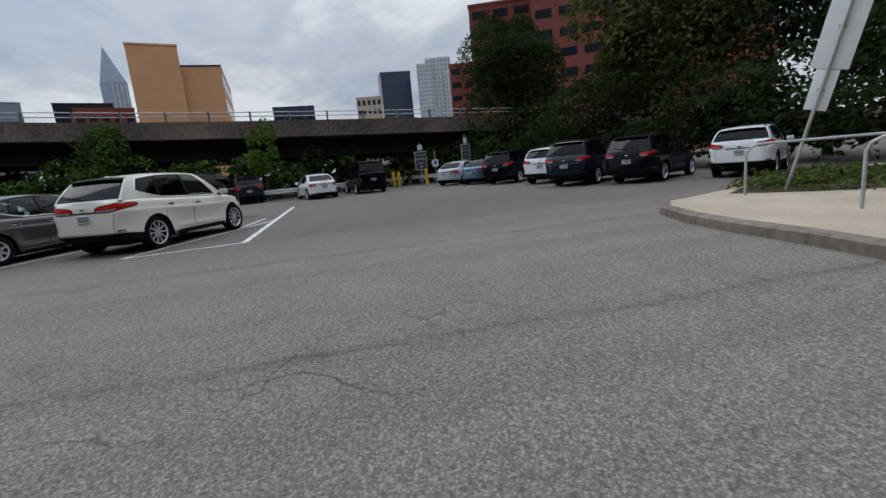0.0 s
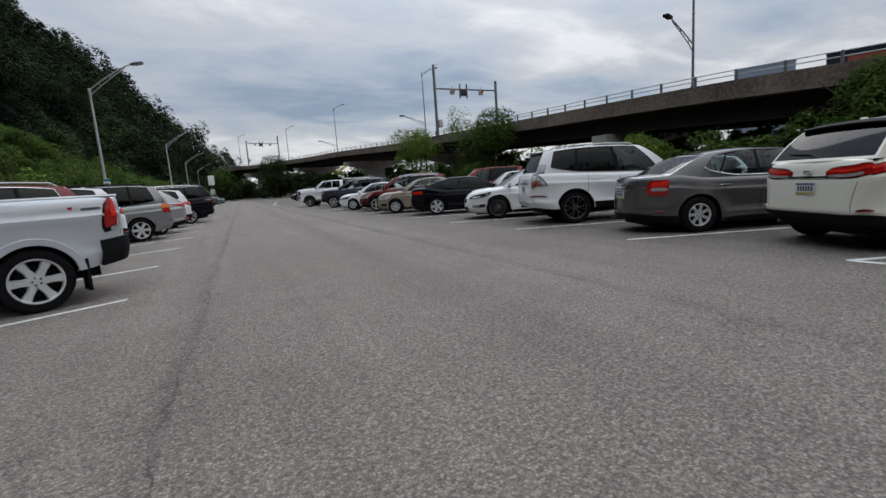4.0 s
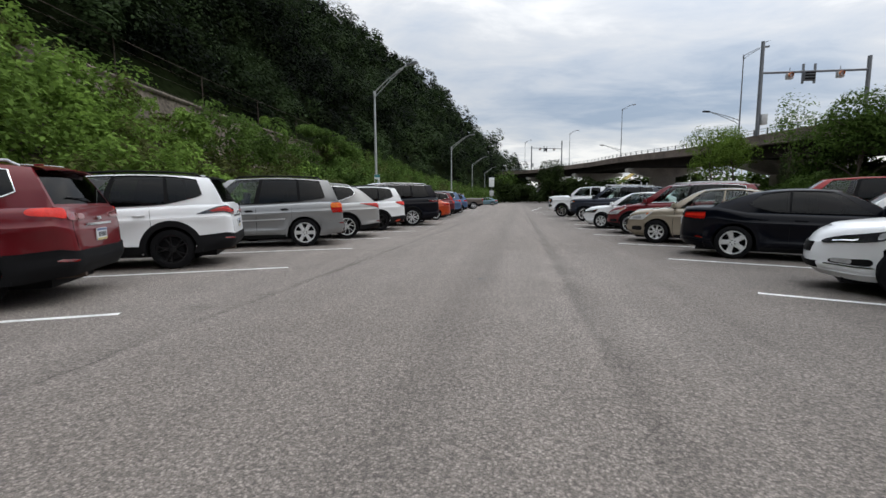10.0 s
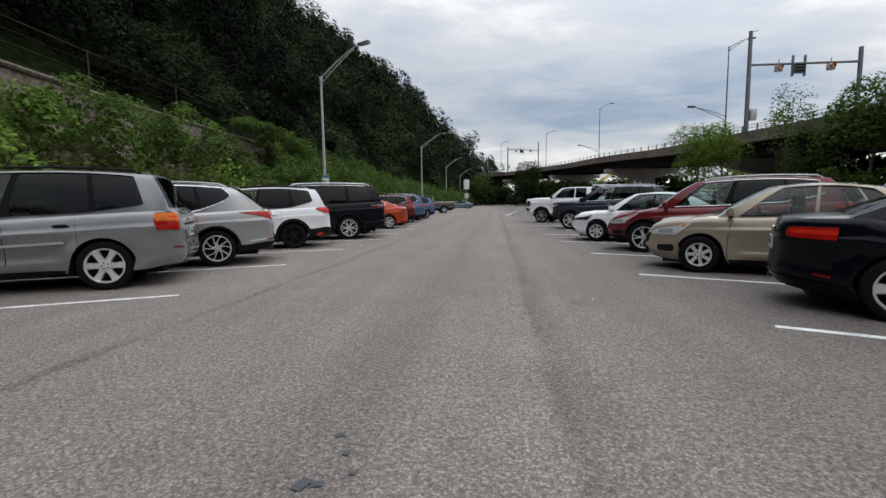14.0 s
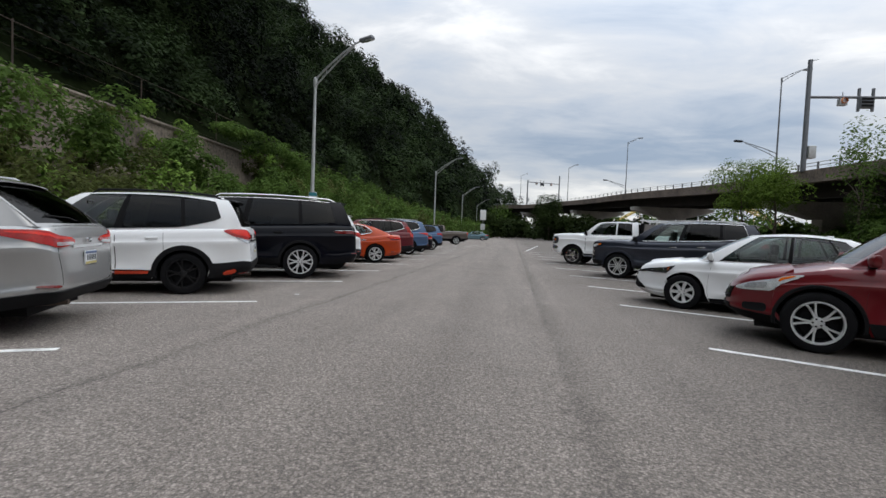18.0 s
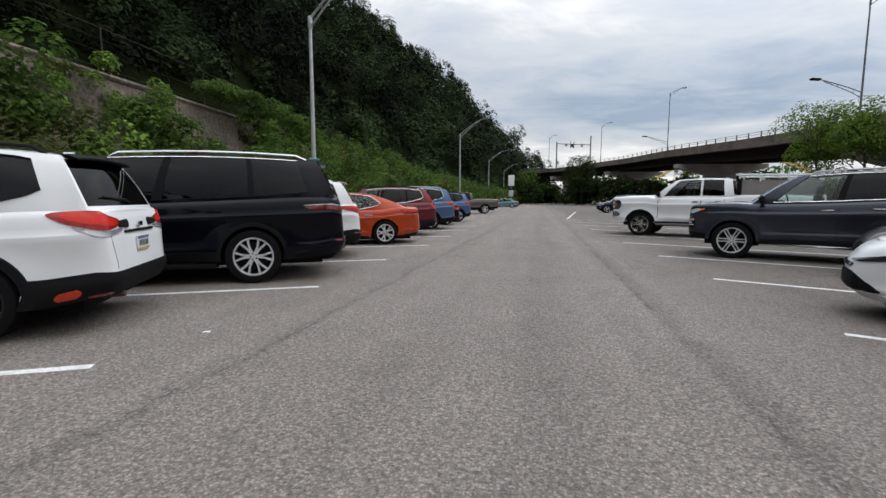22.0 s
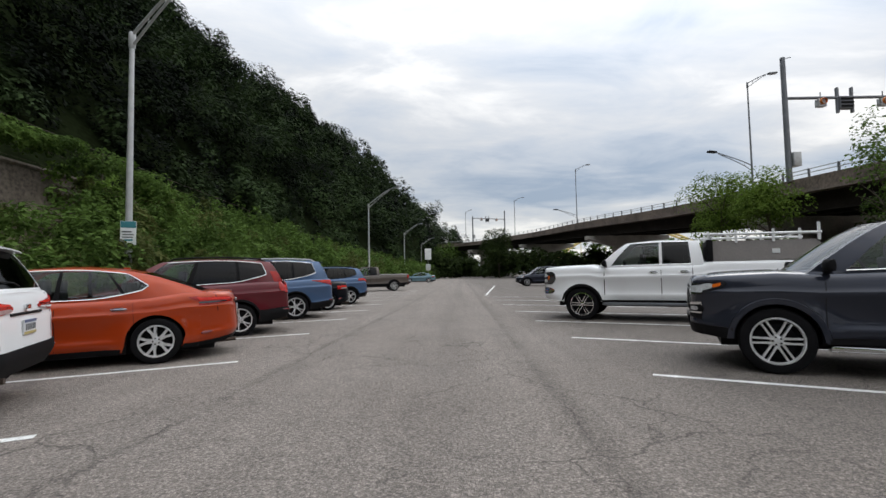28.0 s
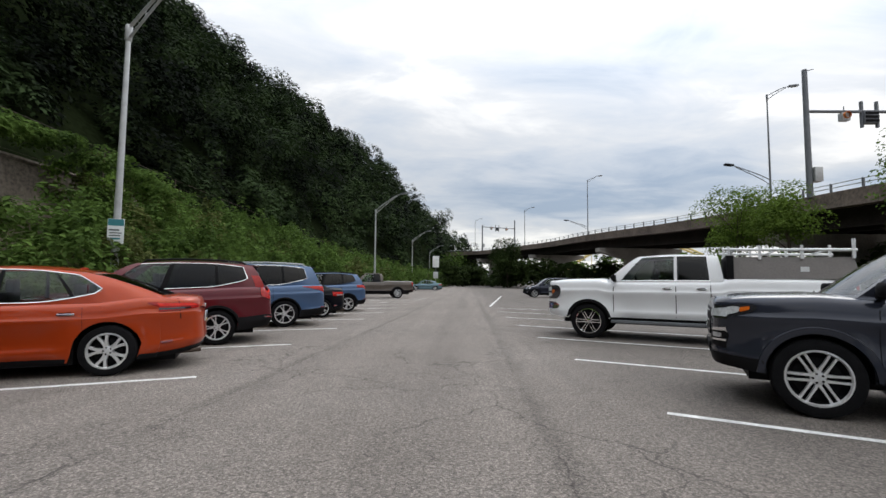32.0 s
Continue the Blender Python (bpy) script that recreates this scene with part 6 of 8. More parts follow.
LAMPS = {
    "bar": [("tail_lamp", "darkred", 0.010, "dark red tail lamp", [(("r", 0.34), 0.79, 0.87), (("r", 0.86), 0.78, 0.87), (("s", 0.40), 0.79, 0.865), (("s", 0.56), 0.82, 0.862)]), ("lamp_trim", "chrome", 0.014, "thin chrome line over the tail lamp", [(("r", 0.10), 0.872, 0.882), (("s", 0.58), 0.867, 0.877)]), ("bumper_trim", "chrome", 0.016, "bright trim on the rear bumper", [(("r", 0.05), 0.10, 0.14), (("r", 0.86), 0.11, 0.15), (("s", 0.34), 0.17, 0.19)])],
    "bed": [("lamp_bezel", "black", 0.006, "", [(("r", 0.86), 0.50, 0.985), (("s", 0.08), 0.49, 0.99), (("s", 0.24), 0.47, 0.90), (("s", 0.31), 0.46, 0.68)]), ("tail_lamp", "redlens", 0.012, RED, [(("r", 0.86), 0.56, 0.98), (("s", 0.08), 0.56, 0.985), (("s", 0.22), 0.54, 0.90), (("s", 0.28), 0.53, 0.70)]), ("lamp_strip", "redbright", 0.016, "", [(("r", 0.86), 0.70, 0.93), (("s", 0.06), 0.70, 0.93), (("s", 0.15), 0.68, 0.84)]), ("reverse_lamp", "clearlens", 0.014, "clear reversing lamp", [(("r", 0.86), 0.50, 0.555), (("s", 0.20), 0.48, 0.535)])],
    "slim": [("tail_lamp", "redbright", 0.012, RED, [(("r", 0.84), 0.86, 0.985), (("s", 0.14), 0.865, 0.985), (("s", 0.30), 0.885, 0.98), (("s", 0.36), 0.90, 0.965)]), ("reverse_lamp", "clearred", 0.014, "clear pink inner tail lamp", [(("r", 0.42), 0.885, 0.955), (("r", 0.84), 0.865, 0.975)])],
    "wedge": [("lamp_bezel", "darklens", 0.010, "smoked front of the tail lamp", [(("r", 0.42), 0.83, 0.95), (("s", 0.05), 0.82, 0.97), (("s", 0.22), 0.815, 0.945), (("s", 0.56), 0.80, 0.815)]), ("tail_lamp", "redlens", 0.0145, RED, [(("r", 0.46), 0.855, 0.93), (("s", 0.04), 0.845, 0.95), (("s", 0.20), 0.845, 0.92), (("s", 0.34), 0.84, 0.865)]), ("lamp_strip", "redbright", 0.018, "", [(("r", 0.52), 0.895, 0.92), (("s", 0.16), 0.895, 0.918)])],
    "spear": [("tail_lamp", "redlens", 0.012, RED, [(("r", 0.36), 0.82, 0.93), (("r", 0.80), 0.79, 0.95), (("s", 0.10), 0.80, 0.955), (("s", 0.36), 0.88, 0.955), (("s", 0.62), 0.945, 0.955)]), ("lamp_strip", "redbright", 0.016, "", [(("r", 0.42), 0.90, 0.925), (("s", 0.08), 0.90, 0.93), (("s", 0.34), 0.92, 0.94)]), ("reverse_lamp", "clearlens", 0.016, "clear reversing lamp", [(("r", 0.40), 0.83, 0.87), (("r", 0.78), 0.81, 0.86)])],
    "hook": [("tail_lamp", "redlens", 0.012, RED, [(("r", 0.52), 0.88, 0.955), (("r", 0.86), 0.80, 0.985), (("s", 0.14), 0.80, 0.985), (("s", 0.26), 0.85, 0.985), (("s", 0.40), 0.93, 0.975)]), ("lamp_bezel", "black", 0.014, "black inner tail lamp", [(("r", 0.30), 0.84, 0.94), (("r", 0.56), 0.86, 0.925)]), ("lamp_strip", "redbright", 0.016, "", [(("r", 0.60), 0.885, 0.945), (("s", 0.12), 0.85, 0.97), (("s", 0.30), 0.91, 0.97)]), ("reverse_lamp", "clearlens", 0.013, "clear lower part of the tail lamp", [(("r", 0.48), 0.81, 0.86), (("r", 0.86), 0.735, 0.795), (("s", 0.10), 0.735, 0.79), (("s", 0.22), 0.80, 0.84)])],
    "tall": [("lamp_bezel", "darklens", 0.006, "", [(("r", 0.80), 0.63, 1.0), (("s", 0.12), 0.64, 1.0), (("s", 0.30), 0.66, 0.82), (("s", 0.38), 0.65, 0.70)]), ("lamp_housing", "clearlens", 0.010, "clear lamp housing", [(("r", 0.82), 0.645, 0.98), (("s", 0.11), 0.65, 0.98), (("s", 0.28), 0.67, 0.80), (("s", 0.35), 0.66, 0.70)]), ("tail_lamp", "clearbright", 0.013, "clear tail lamp with red bars", [(("r", 0.82), 0.78, 0.99), (("s", 0.08), 0.78, 0.99), (("s", 0.18), 0.78, 0.90)])] + [("lamp_bar", "redlens", 0.0165, "", [(("s", 0.02), z, z + 0.035), (("s", d), z, z + 0.035)]) for z, d in ((0.67, 0.27), (0.73, 0.21), (0.79, 0.16))],
    "block": [("lamp_bezel", "black", 0.007, "", [(("r", 0.53), 0.71, 0.89), (("s", 0.10), 0.70, 0.895), (("s", 0.31), 0.76, 0.88)]), ("tail_lamp", "redlens", 0.012, RED, [(("r", 0.55), 0.73, 0.875), (("s", 0.06), 0.72, 0.88), (("s", 0.20), 0.74, 0.875), (("s", 0.29), 0.78, 0.865)]), ("lamp_strip", "redbright", 0.016, "", [(("r", 0.60), 0.78, 0.84), (("s", 0.08), 0.78, 0.845), (("s", 0.28), 0.79, 0.84)])],
    "corner": [("tail_lamp", "redlens", 0.012, RED, [(("r", 0.70), 0.60, 0.90), (("r", 0.86), 0.57, 0.92), (("s", 0.12), 0.58, 0.92), (("s", 0.22), 0.68, 0.91)]), ("lamp_strip", "redbright", 0.016, "", [(("r", 0.74), 0.77, 0.88), (("s", 0.10), 0.78, 0.89)]), ("reverse_lamp", "clearlens", 0.016, "clear band of the tail lamp", [(("r", 0.74), 0.69, 0.75), (("r", 0.86), 0.69, 0.75)]), ("rear_indicator", "amber", 0.016, "amber corner of the tail lamp", [(("s", 0.04), 0.69, 0.75), (("s", 0.16), 0.71, 0.75)])],
    "boomerang": [("tail_lamp", "redlens", 0.010, RED, [(("r", 0.46), 0.80, 0.90), (("r", 0.86), 0.76, 0.91), (("s", 0.26), 0.76, 0.925), (("s", 0.40), 0.835, 0.928), (("s", 0.66), 0.90, 0.925)]), ("lamp_bezel", "darklens", 0.014, "smoked middle of the tail lamp", [(("r", 0.62), 0.80, 0.83), (("s", 0.24), 0.79, 0.825)]), ("lamp_strip", "redbright", 0.014, "", [(("r", 0.52), 0.85, 0.885), (("s", 0.26), 0.85, 0.905), (("s", 0.55), 0.89, 0.914)])],
}
CLEAR, SMOKED, AMBER = "clear headlamp", "smoked headlamp", "amber indicator in the headlamp"
FACES = {
    "swept": [("headlamp", "darklens", 0.010, SMOKED, [(("f", 0.50), 0.70, 0.80), (("f", 0.80), 0.70, 0.86), (("h", 0.40), 0.74, 0.90), (("h", 0.74), 0.86, 0.905)]), ("projector", "chrome", 0.0145, "", [(("f", 0.62), 0.735, 0.79), (("f", 0.78), 0.735, 0.81)]), ("headlamp_lens", "clearlens", 0.014, CLEAR, [(("f", 0.84), 0.74, 0.85), (("h", 0.36), 0.77, 0.885)]), ("indicator", "amber", 0.0155, AMBER, [(("h", 0.34), 0.79, 0.865), (("h", 0.66), 0.865, 0.89)]), ("fog_recess", "black", 0.008, "black fog lamp recess", [(("f", 0.64), 0.28, 0.37), (("f", 0.85), 0.26, 0.40)]), ("fog_trim", "chrome", 0.012, "", [(("f", 0.60), 0.24, 0.262), (("f", 0.86), 0.225, 0.248)]), ("fog_lamp", "clearlens", 0.013, "", [(("f", 0.66), 0.30, 0.38), (("f", 0.78), 0.29, 0.39)])],
    "round": [("headlamp", "clearbright", 0.010, CLEAR, [(("f", 0.56), 0.66, 0.78), (("f", 0.84), 0.63, 0.85), (("h", 0.42), 0.70, 0.90), (("h", 0.74), 0.87, 0.91)]), ("projector", "clearlens", 0.0145, "", [(("f", 0.68), 0.69, 0.78), (("f", 0.82), 0.68, 0.80)]), ("indicator", "amber", 0.0145, AMBER, [(("h", 0.40), 0.80, 0.875), (("h", 0.66), 0.875, 0.90)]), ("fog_recess", "black", 0.008, "black fog lamp recess", [(("f", 0.70), 0.20, 0.36), (("f", 0.84), 0.20, 0.38)])],
    "thin": [("headlamp", "darklens", 0.010, SMOKED, [(("f", 0.20), 0.715, 0.765), (("f", 0.70), 0.70, 0.80), (("h", 0.26), 0.66, 0.84), (("h", 0.34), 0.68, 0.86), (("h", 0.72), 0.85, 0.885)]), ("indicator", "amber", 0.0145, AMBER, [(("h", 0.30), 0.72, 0.80), (("h", 0.62), 0.845, 0.868)]), ("projector", "chrome", 0.0145, "", [(("f", 0.74), 0.73, 0.78), (("f", 0.84), 0.73, 0.79)]), ("intake", "black", 0.010, "wide black lower grille", [(("f", 0.02), 0.16, 0.56), (("f", 0.40), 0.16, 0.50), (("f", 0.60), 0.14, 0.30), (("f", 0.68), 0.14, 0.20)]), ("bumper_crease", "black", 0.006, "", [(("h", 0.36), 0.245, 0.255), (("h", 0.62), 0.10, 0.12)])],
    "truck": [("headlamp", "darklens", 0.010, SMOKED, [(("f", 0.56), 0.70, 0.88), (("f", 0.86), 0.70, 0.90), (("h", 0.20), 0.74, 0.91), (("h", 0.40), 0.82, 0.91)]), ("headlamp_lens", "clearbright", 0.014, CLEAR, [(("f", 0.60), 0.74, 0.84), (("f", 0.86), 0.73, 0.86), (("h", 0.26), 0.79, 0.885)]), ("indicator", "amber", 0.0155, AMBER, [(("h", 0.25), 0.80, 0.86), (("h", 0.34), 0.83, 0.88)]), ("fog_recess", "black", 0.008, "black fog lamp recess", [(("f", 0.62), 0.28, 0.54), (("f", 0.86), 0.26, 0.58), (("h", 0.16), 0.36, 0.52)]), ("fog_trim", "chrome", 0.012, "chrome fog lamp trim", [(("f", 0.62), 0.50, 0.545), (("f", 0.86), 0.52, 0.57), (("h", 0.15), 0.49, 0.52)]), ("fog_trim", "chrome", 0.012, "", [(("f", 0.62), 0.35, 0.38), (("f", 0.86), 0.36, 0.39), (("h", 0.14), 0.37, 0.40)]), ("fog_lamp", "clearlens", 0.013, "", [(("f", 0.70), 0.41, 0.48), (("f", 0.82), 0.41, 0.48)])],
    "stack": [("headlamp", "darklens", 0.010, SMOKED, [(("f", 0.60), 0.46, 0.86), (("f", 0.86), 0.46, 0.87), (("h", 0.24), 0.48, 0.87), (("h", 0.34), 0.54, 0.86)]), ("headlamp_lens", "clearbright", 0.014, CLEAR, [(("f", 0.66), 0.52, 0.64), (("f", 0.86), 0.52, 0.65), (("h", 0.12), 0.54, 0.65)]), ("headlamp_lens", "clearbright", 0.014, CLEAR, [(("f", 0.66), 0.70, 0.81), (("f", 0.86), 0.70, 0.82), (("h", 0.12), 0.70, 0.82)]), ("indicator", "amber", 0.0155, AMBER, [(("h", 0.13), 0.62, 0.74), (("h", 0.19), 0.66, 0.74)]), ("front_bumper_chrome", "chrome", 0.016, "chrome front bumper", [(("f", 0.05), 0.16, 0.40), (("f", 0.86), 0.16, 0.40), (("h", 0.30), 0.18, 0.38)]), ("fog_lamp", "black", 0.020, "", [(("f", 0.70), 0.24, 0.32), (("f", 0.82), 0.24, 0.32)])],
}
LEFT = [
    ("pickup_truck", "white pickup truck parked nose-in beside a red SUV", -5.15, -9.9, pickup(len=5.3, wid=1.86, wb=3.25, r=0.385, belt=1.24, hood=1.18, roof=1.84, bed=1.35, sill=0.42, cabend=-0.45, clad=0.075, flares=True, bedrail=True, fuel=True, rim="block", rear=LAMPS["bed"], bumper=0.36, bumper_from=0.36, bumper_out=0.05, refl=0.05), "silverwhite"),
    ("suv", "dark red compact SUV with black lower trim", -5.95, -6.9, suv(len=4.62, wid=1.86, roof=1.68, r=0.36, rim="ten", rails="galv", chrome=True, rear=LAMPS["slim"], clad=0.06, bumper=0.40), "red"),
    ("suv", "white compact SUV with a black roof and black wheels", -5.98, -3.65, suv(len=4.6, wid=1.86, roof=1.70, r=0.36, rim="five", finish="blackrim", roofcolor=C["black"], spoilercolor=C["black"], rear=LAMPS["wedge"], clad=0.095, bumper=0.36), "white"),
    ("suv", "silver grey older SUV with amber-topped tail lamps", -5.3, 0.35, suv(len=4.87, wid=1.9, wb=2.87, front=0.95, roof=1.80, belt=1.08, r=0.37, rim="block", clad=0.0, spoiler=False, nr=10, tail_lamp=(0.80, 0.33, 0.66, 0.96), amber_tail=True, dark_handle=True, fuel=True, moulding=True, cabin=dict(fall=0.05, lift=0.12), bumper=0.42, bumper_dark=False, refl=0.3), "warmgrey"),
    ("suv", "silver luxury SUV with a sloping rear window", -5.04, 2.85, suv(len=4.89, wid=1.9, wb=2.79, front=1.0, roof=1.70, belt=1.05, r=0.375, rim="twist", rails="galv", clad=0.03, chrome=True, rear=LAMPS["spear"], bumper=0.16, cabin=dict(rt=(-1.62, 1.62), fall=0.05, lift=0.5)), "silver"),
    ("suv", "white compact SUV with orange trim and black wheels", -4.95, 6.45, suv(len=4.63, wid=1.82, wb=2.67, roof=1.72, belt=1.06, r=0.36, finish="blackrim", clad=0.07, accent=True, spoilercolor=M["black"], rear=LAMPS["hook"], bumper=0.30, refl=0.02), "white"),
    ("suv", "large glossy black full-size SUV with chrome rails", -4.27, 9.57, suv(len=5.45, wid=2.1, wb=3.12, front=0.98, roof=1.92, belt=1.20, hood=1.16, r=0.405, sill=0.34, rim="wye", rails="chrome", dark_handle=True, clad=0.05, nr=12, tail=0.5, chrome="top", tint=True, fuel=True, step="black", rear=LAMPS["bar"], cabin=dict(fall=0.0, lift=0.06), bumper=0.26, bumper_dark=False), "black"),
    ("suv", "white compact SUV with long red tail lamps", -4.45, 12.4, suv(len=4.38, wid=1.84, wb=2.69, roof=1.68, r=0.35, rim="five", clad=0.04, rear=LAMPS["spear"], bumper=0.34), "white"),
    ("sedan", "burnt orange sedan with a sloping roof", -4.1, 15.6, sedan(len=4.9, wid=1.85, wb=2.825, front=0.96, roof=1.45, belt=0.94, deck=1.03, r=0.335, rim="double", bumper=0.07, chrome=True, fuel=True, rear=LAMPS["boomerang"], cabin=dict(rt=(-1.0, 1.38), rb=(-1.98, 1.03))), "orange"),
    ("suv", "maroon compact SUV with tall red tail lamps", -4.2, 18.6, suv(len=4.55, wid=1.82, wb=2.62, roof=1.66, r=0.345, rim="five", clad=0.04, chrome=True, pillar_lamp=0.45, tail_lamp=(0.78, 0.20, 0.74, 1.0), bumper=0.30), "maroon"),
    ("suv", "steel blue mid-size SUV with a chrome window line", -4.17, 22.15, suv(len=4.89, wid=1.93, wb=2.79, front=0.98, roof=1.75, belt=1.08, r=0.37, rim="five", clad=0.03, chrome=True, rails="galv", rear=LAMPS["spear"], bumper=0.22), "blue"),
    ("sedan", "small black sedan between two blue SUVs", -4.1, 25.5, sedan(len=4.6, roof=1.43, r=0.32, rim="five"), "black"),
    ("suv", "greyish blue hatchback SUV", -3.95, 28.7, suv(len=4.4, wid=1.8, roof=1.62, r=0.34), "blue"),
    ("pickup_truck", "brown grey crew-cab pickup truck parked across the row", -3.77, 44.1, pickup(len=5.8, wid=1.98, wb=3.55, r=0.39, roof=1.88, belt=1.2, bed=1.28, hood=1.15), "brown"),
]
CARS = []
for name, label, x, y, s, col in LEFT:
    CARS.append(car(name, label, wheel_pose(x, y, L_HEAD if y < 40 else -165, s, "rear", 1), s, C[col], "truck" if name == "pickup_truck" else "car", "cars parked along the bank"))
RIGHT = [
    ("suv", "cream white crossover SUV with wide red tail lamps", 4.49, -14.77, "rear", suv(len=4.67, wid=1.93, wb=2.825, front=0.95, roof=1.70, belt=1.06, r=0.37, rim="ten", clad=0.0, chrome=True, rails=None, nr=9, tail=0.8, tail_lamp=(0.30, 0.44, 0.78, 0.93, 0.86, 0.93), bumper=0.17, spoilercolor=M["black"], cabin=dict(rt=(-1.75, 1.62), fall=0.1, lift=0.3)), "pearl"),
    ("sedan", "grey older sedan with large red tail lamps", 4.69, -11.64, "rear", sedan(len=4.8, wid=1.8, wb=2.72, front=0.98, roof=1.47, belt=0.95, deck=1.05, r=0.325, rim="steel", chrome="belt", rear=LAMPS["corner"]), "grey"),
    ("suv", "white boxy luxury SUV", 4.77, -8.38, "rear", suv(len=4.82, wid=1.89, wb=2.79, front=0.95, roof=1.86, belt=1.16, hood=1.12, r=0.39, sill=0.36, rim="wye", finish="darkchrome", clad=0.02, nr=12, tail=0.5, rails="galv", rear=LAMPS["tall"], pillar_lamp=0.34, pillar_lens="clearlens", refl=0.34, refl_len=0.40, cabin=dict(fall=0.05, lift=0.18), bumper=0.18, bumper_dark=False), "white"),
    ("sedan", "white sedan parked nose-out with dark wheels", 4.6, -5.2, "front", sedan(len=4.97, wid=1.87, wb=2.85, front=0.98, roof=1.47, belt=0.96, hood=0.92, r=0.34, rim="mesh", finish="darkchrome", bumper_dark=False, grille=(0.50, 0.74, 0.36), grille_bar="black", face=FACES["swept"]), "white"),
    ("coupe", "black two-door coupe with bright alloy wheels", 4.45, -1.24, "rear", sedan(len=4.6, wid=1.80, wb=2.76, front=0.80, roof=1.38, belt=0.90, deck=1.02, r=0.33, rim="star", tint=True, privacy=True, dark_pillars=True, rear=LAMPS["block"], bumper_dark=False, cabin=dict(wins=[(0.08, 0.52), (0.55, 0.84)])), "black"),
    ("sedan", "beige compact sedan parked nose-out", 4.0, 2.02, "front", sedan(len=4.54, wid=1.76, wb=2.6, front=0.93, roof=1.46, belt=0.95, hood=0.93, r=0.31, rim="steel", bumper_dark=False, dark_pillars=False, face=FACES["round"]), "beige"),
    ("suv", "dark red SUV parked nose-out between two sedans", 4.15, 5.1, "front", suv(len=4.76, wid=1.89, wb=2.78, front=0.96, roof=1.68, r=0.36, rim="five", clad=0.03, rails="galv", chrome=True, face=FACES["round"]), "red"),
    ("sedan", "white compact sedan parked nose-out", 3.8, 8.17, "front", sedan(len=4.63, wid=1.78, wb=2.7, front=0.93, roof=1.44, belt=0.93, hood=0.90, r=0.315, rim="steel", bumper_dark=False, face=FACES["thin"], grille=(0.60, 0.66, 0.3)), "white"),
    ("sedan", "grey sedan parked nose-out deep in its stall", 5.65, 10.95, "front", sedan(len=4.6, roof=1.44, r=0.32, rim="five", face=FACES["swept"]), "grey"),
    ("suv", "charcoal body-on-frame SUV parked nose-out", 4.15, 14.22, "front", suv(len=4.82, wid=1.92, wb=2.79, front=0.90, roof=1.82, belt=1.20, hood=1.165, r=0.39, sill=0.38, rim="twin", clad=0.06, flares=True, sill_clad=0.07, nf=7, nr=10, nose=0.24, rails="galv", drop=0.02, chrome=True, step="chrome", fuel=True, cabin=dict(fall=0.0, lift=0.10), mirror=M["black"], face=FACES["truck"], bumper=0.22, grille=(0.42, 0.84, 0.52)), "charcoal"),
    ("pickup_truck", "white heavy-duty crew-cab pickup with a utility topper", 3.75, 20.6, "front", pickup(len=6.1, wid=2.04, wb=3.9, front=1.0, r=0.41, roof=1.98, belt=1.35, hood=1.37, lip=0.02, bed=1.42, sill=0.48, cabend=-0.75, chrome=True, step="darksteel", mirror=M["black"], clad=0.055, sill_clad=0.04, dark_pillars=False, nf=14, nose=0.16, bumper_dark=False, rim="twin", finish="chrome", face=FACES["stack"]), "white"),
]
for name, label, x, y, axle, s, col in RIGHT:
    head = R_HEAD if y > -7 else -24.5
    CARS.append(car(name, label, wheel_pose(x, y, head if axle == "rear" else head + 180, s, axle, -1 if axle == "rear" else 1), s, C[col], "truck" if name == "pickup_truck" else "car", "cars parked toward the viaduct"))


def topper():
    """The grey utility cap with a ladder rack on the white pickup's bed."""
    root = CARS[-1][0]
    hull = [(-2.98, 1.43), (-0.86, 1.43), (-0.92, 1.90), (-2.90, 1.86)]
    pts = [(x, y * (0.93 if z < 1.6 else 0.82), z) for y in (-1, 1) for x, z in hull]
    part("topper", (pts, [(3, 2, 1, 0), (4, 5, 6, 7)] + [(i, (i + 1) % 4, (i + 1) % 4 + 4, i + 4) for i in range(4)]), M["topper"], root, "grey utility cap over the bed", smooth=False)
    part("topper_badge", box(-2.2, -2.06, 0.89, 0.905, 1.58, 1.68), M["signwhite"], root)
    part("topper_frame", box(-0.93, -0.80, -0.95, 0.95, 1.42, 1.93, 0.02), M["black"], root)
    for y in (-0.85, 0.85):
        part("rack_rail", tube([(-2.95, y, 2.0), (-0.75, y, 2.06)], 0.03, 8), M["signwhite"], root)
        for x in (-2.9, -2.1, -1.4, -0.85):
            part("rack_post", box(x - 0.025, x + 0.025, y - 0.025, y + 0.025, 1.84, 2.22 if x == -2.9 else 2.12), M["signwhite"], root)
    for x in (-2.6, -1.7, -0.95):
        part("rack_bar", tube([(x, -0.85, 2.03), (x, 0.85, 2.03)], 0.022, 8), M["signwhite"], root)


topper()


def bed_decal():
    """Plain grey and red marks on the side of the white pickup's bed."""
    root, sh, _ = CARS[0]
    i = sh.sx(-2.05)
    for dx, w, k, mat in ((0.0, 0.16, 0.86, "signback"), (0.17, 0.10, 0.86, "signback"), (-0.20, 0.22, 0.82, "signdark"), (0.02, 0.05, 0.845, "redlens")):
        part("decal", sh.patch(sh.sx(-2.05 + dx - w / 2), sh.sx(-2.05 + dx + w / 2), k, k + 0.035, 1, 0.003, 3, 1), M[mat], root)


bed_decal()


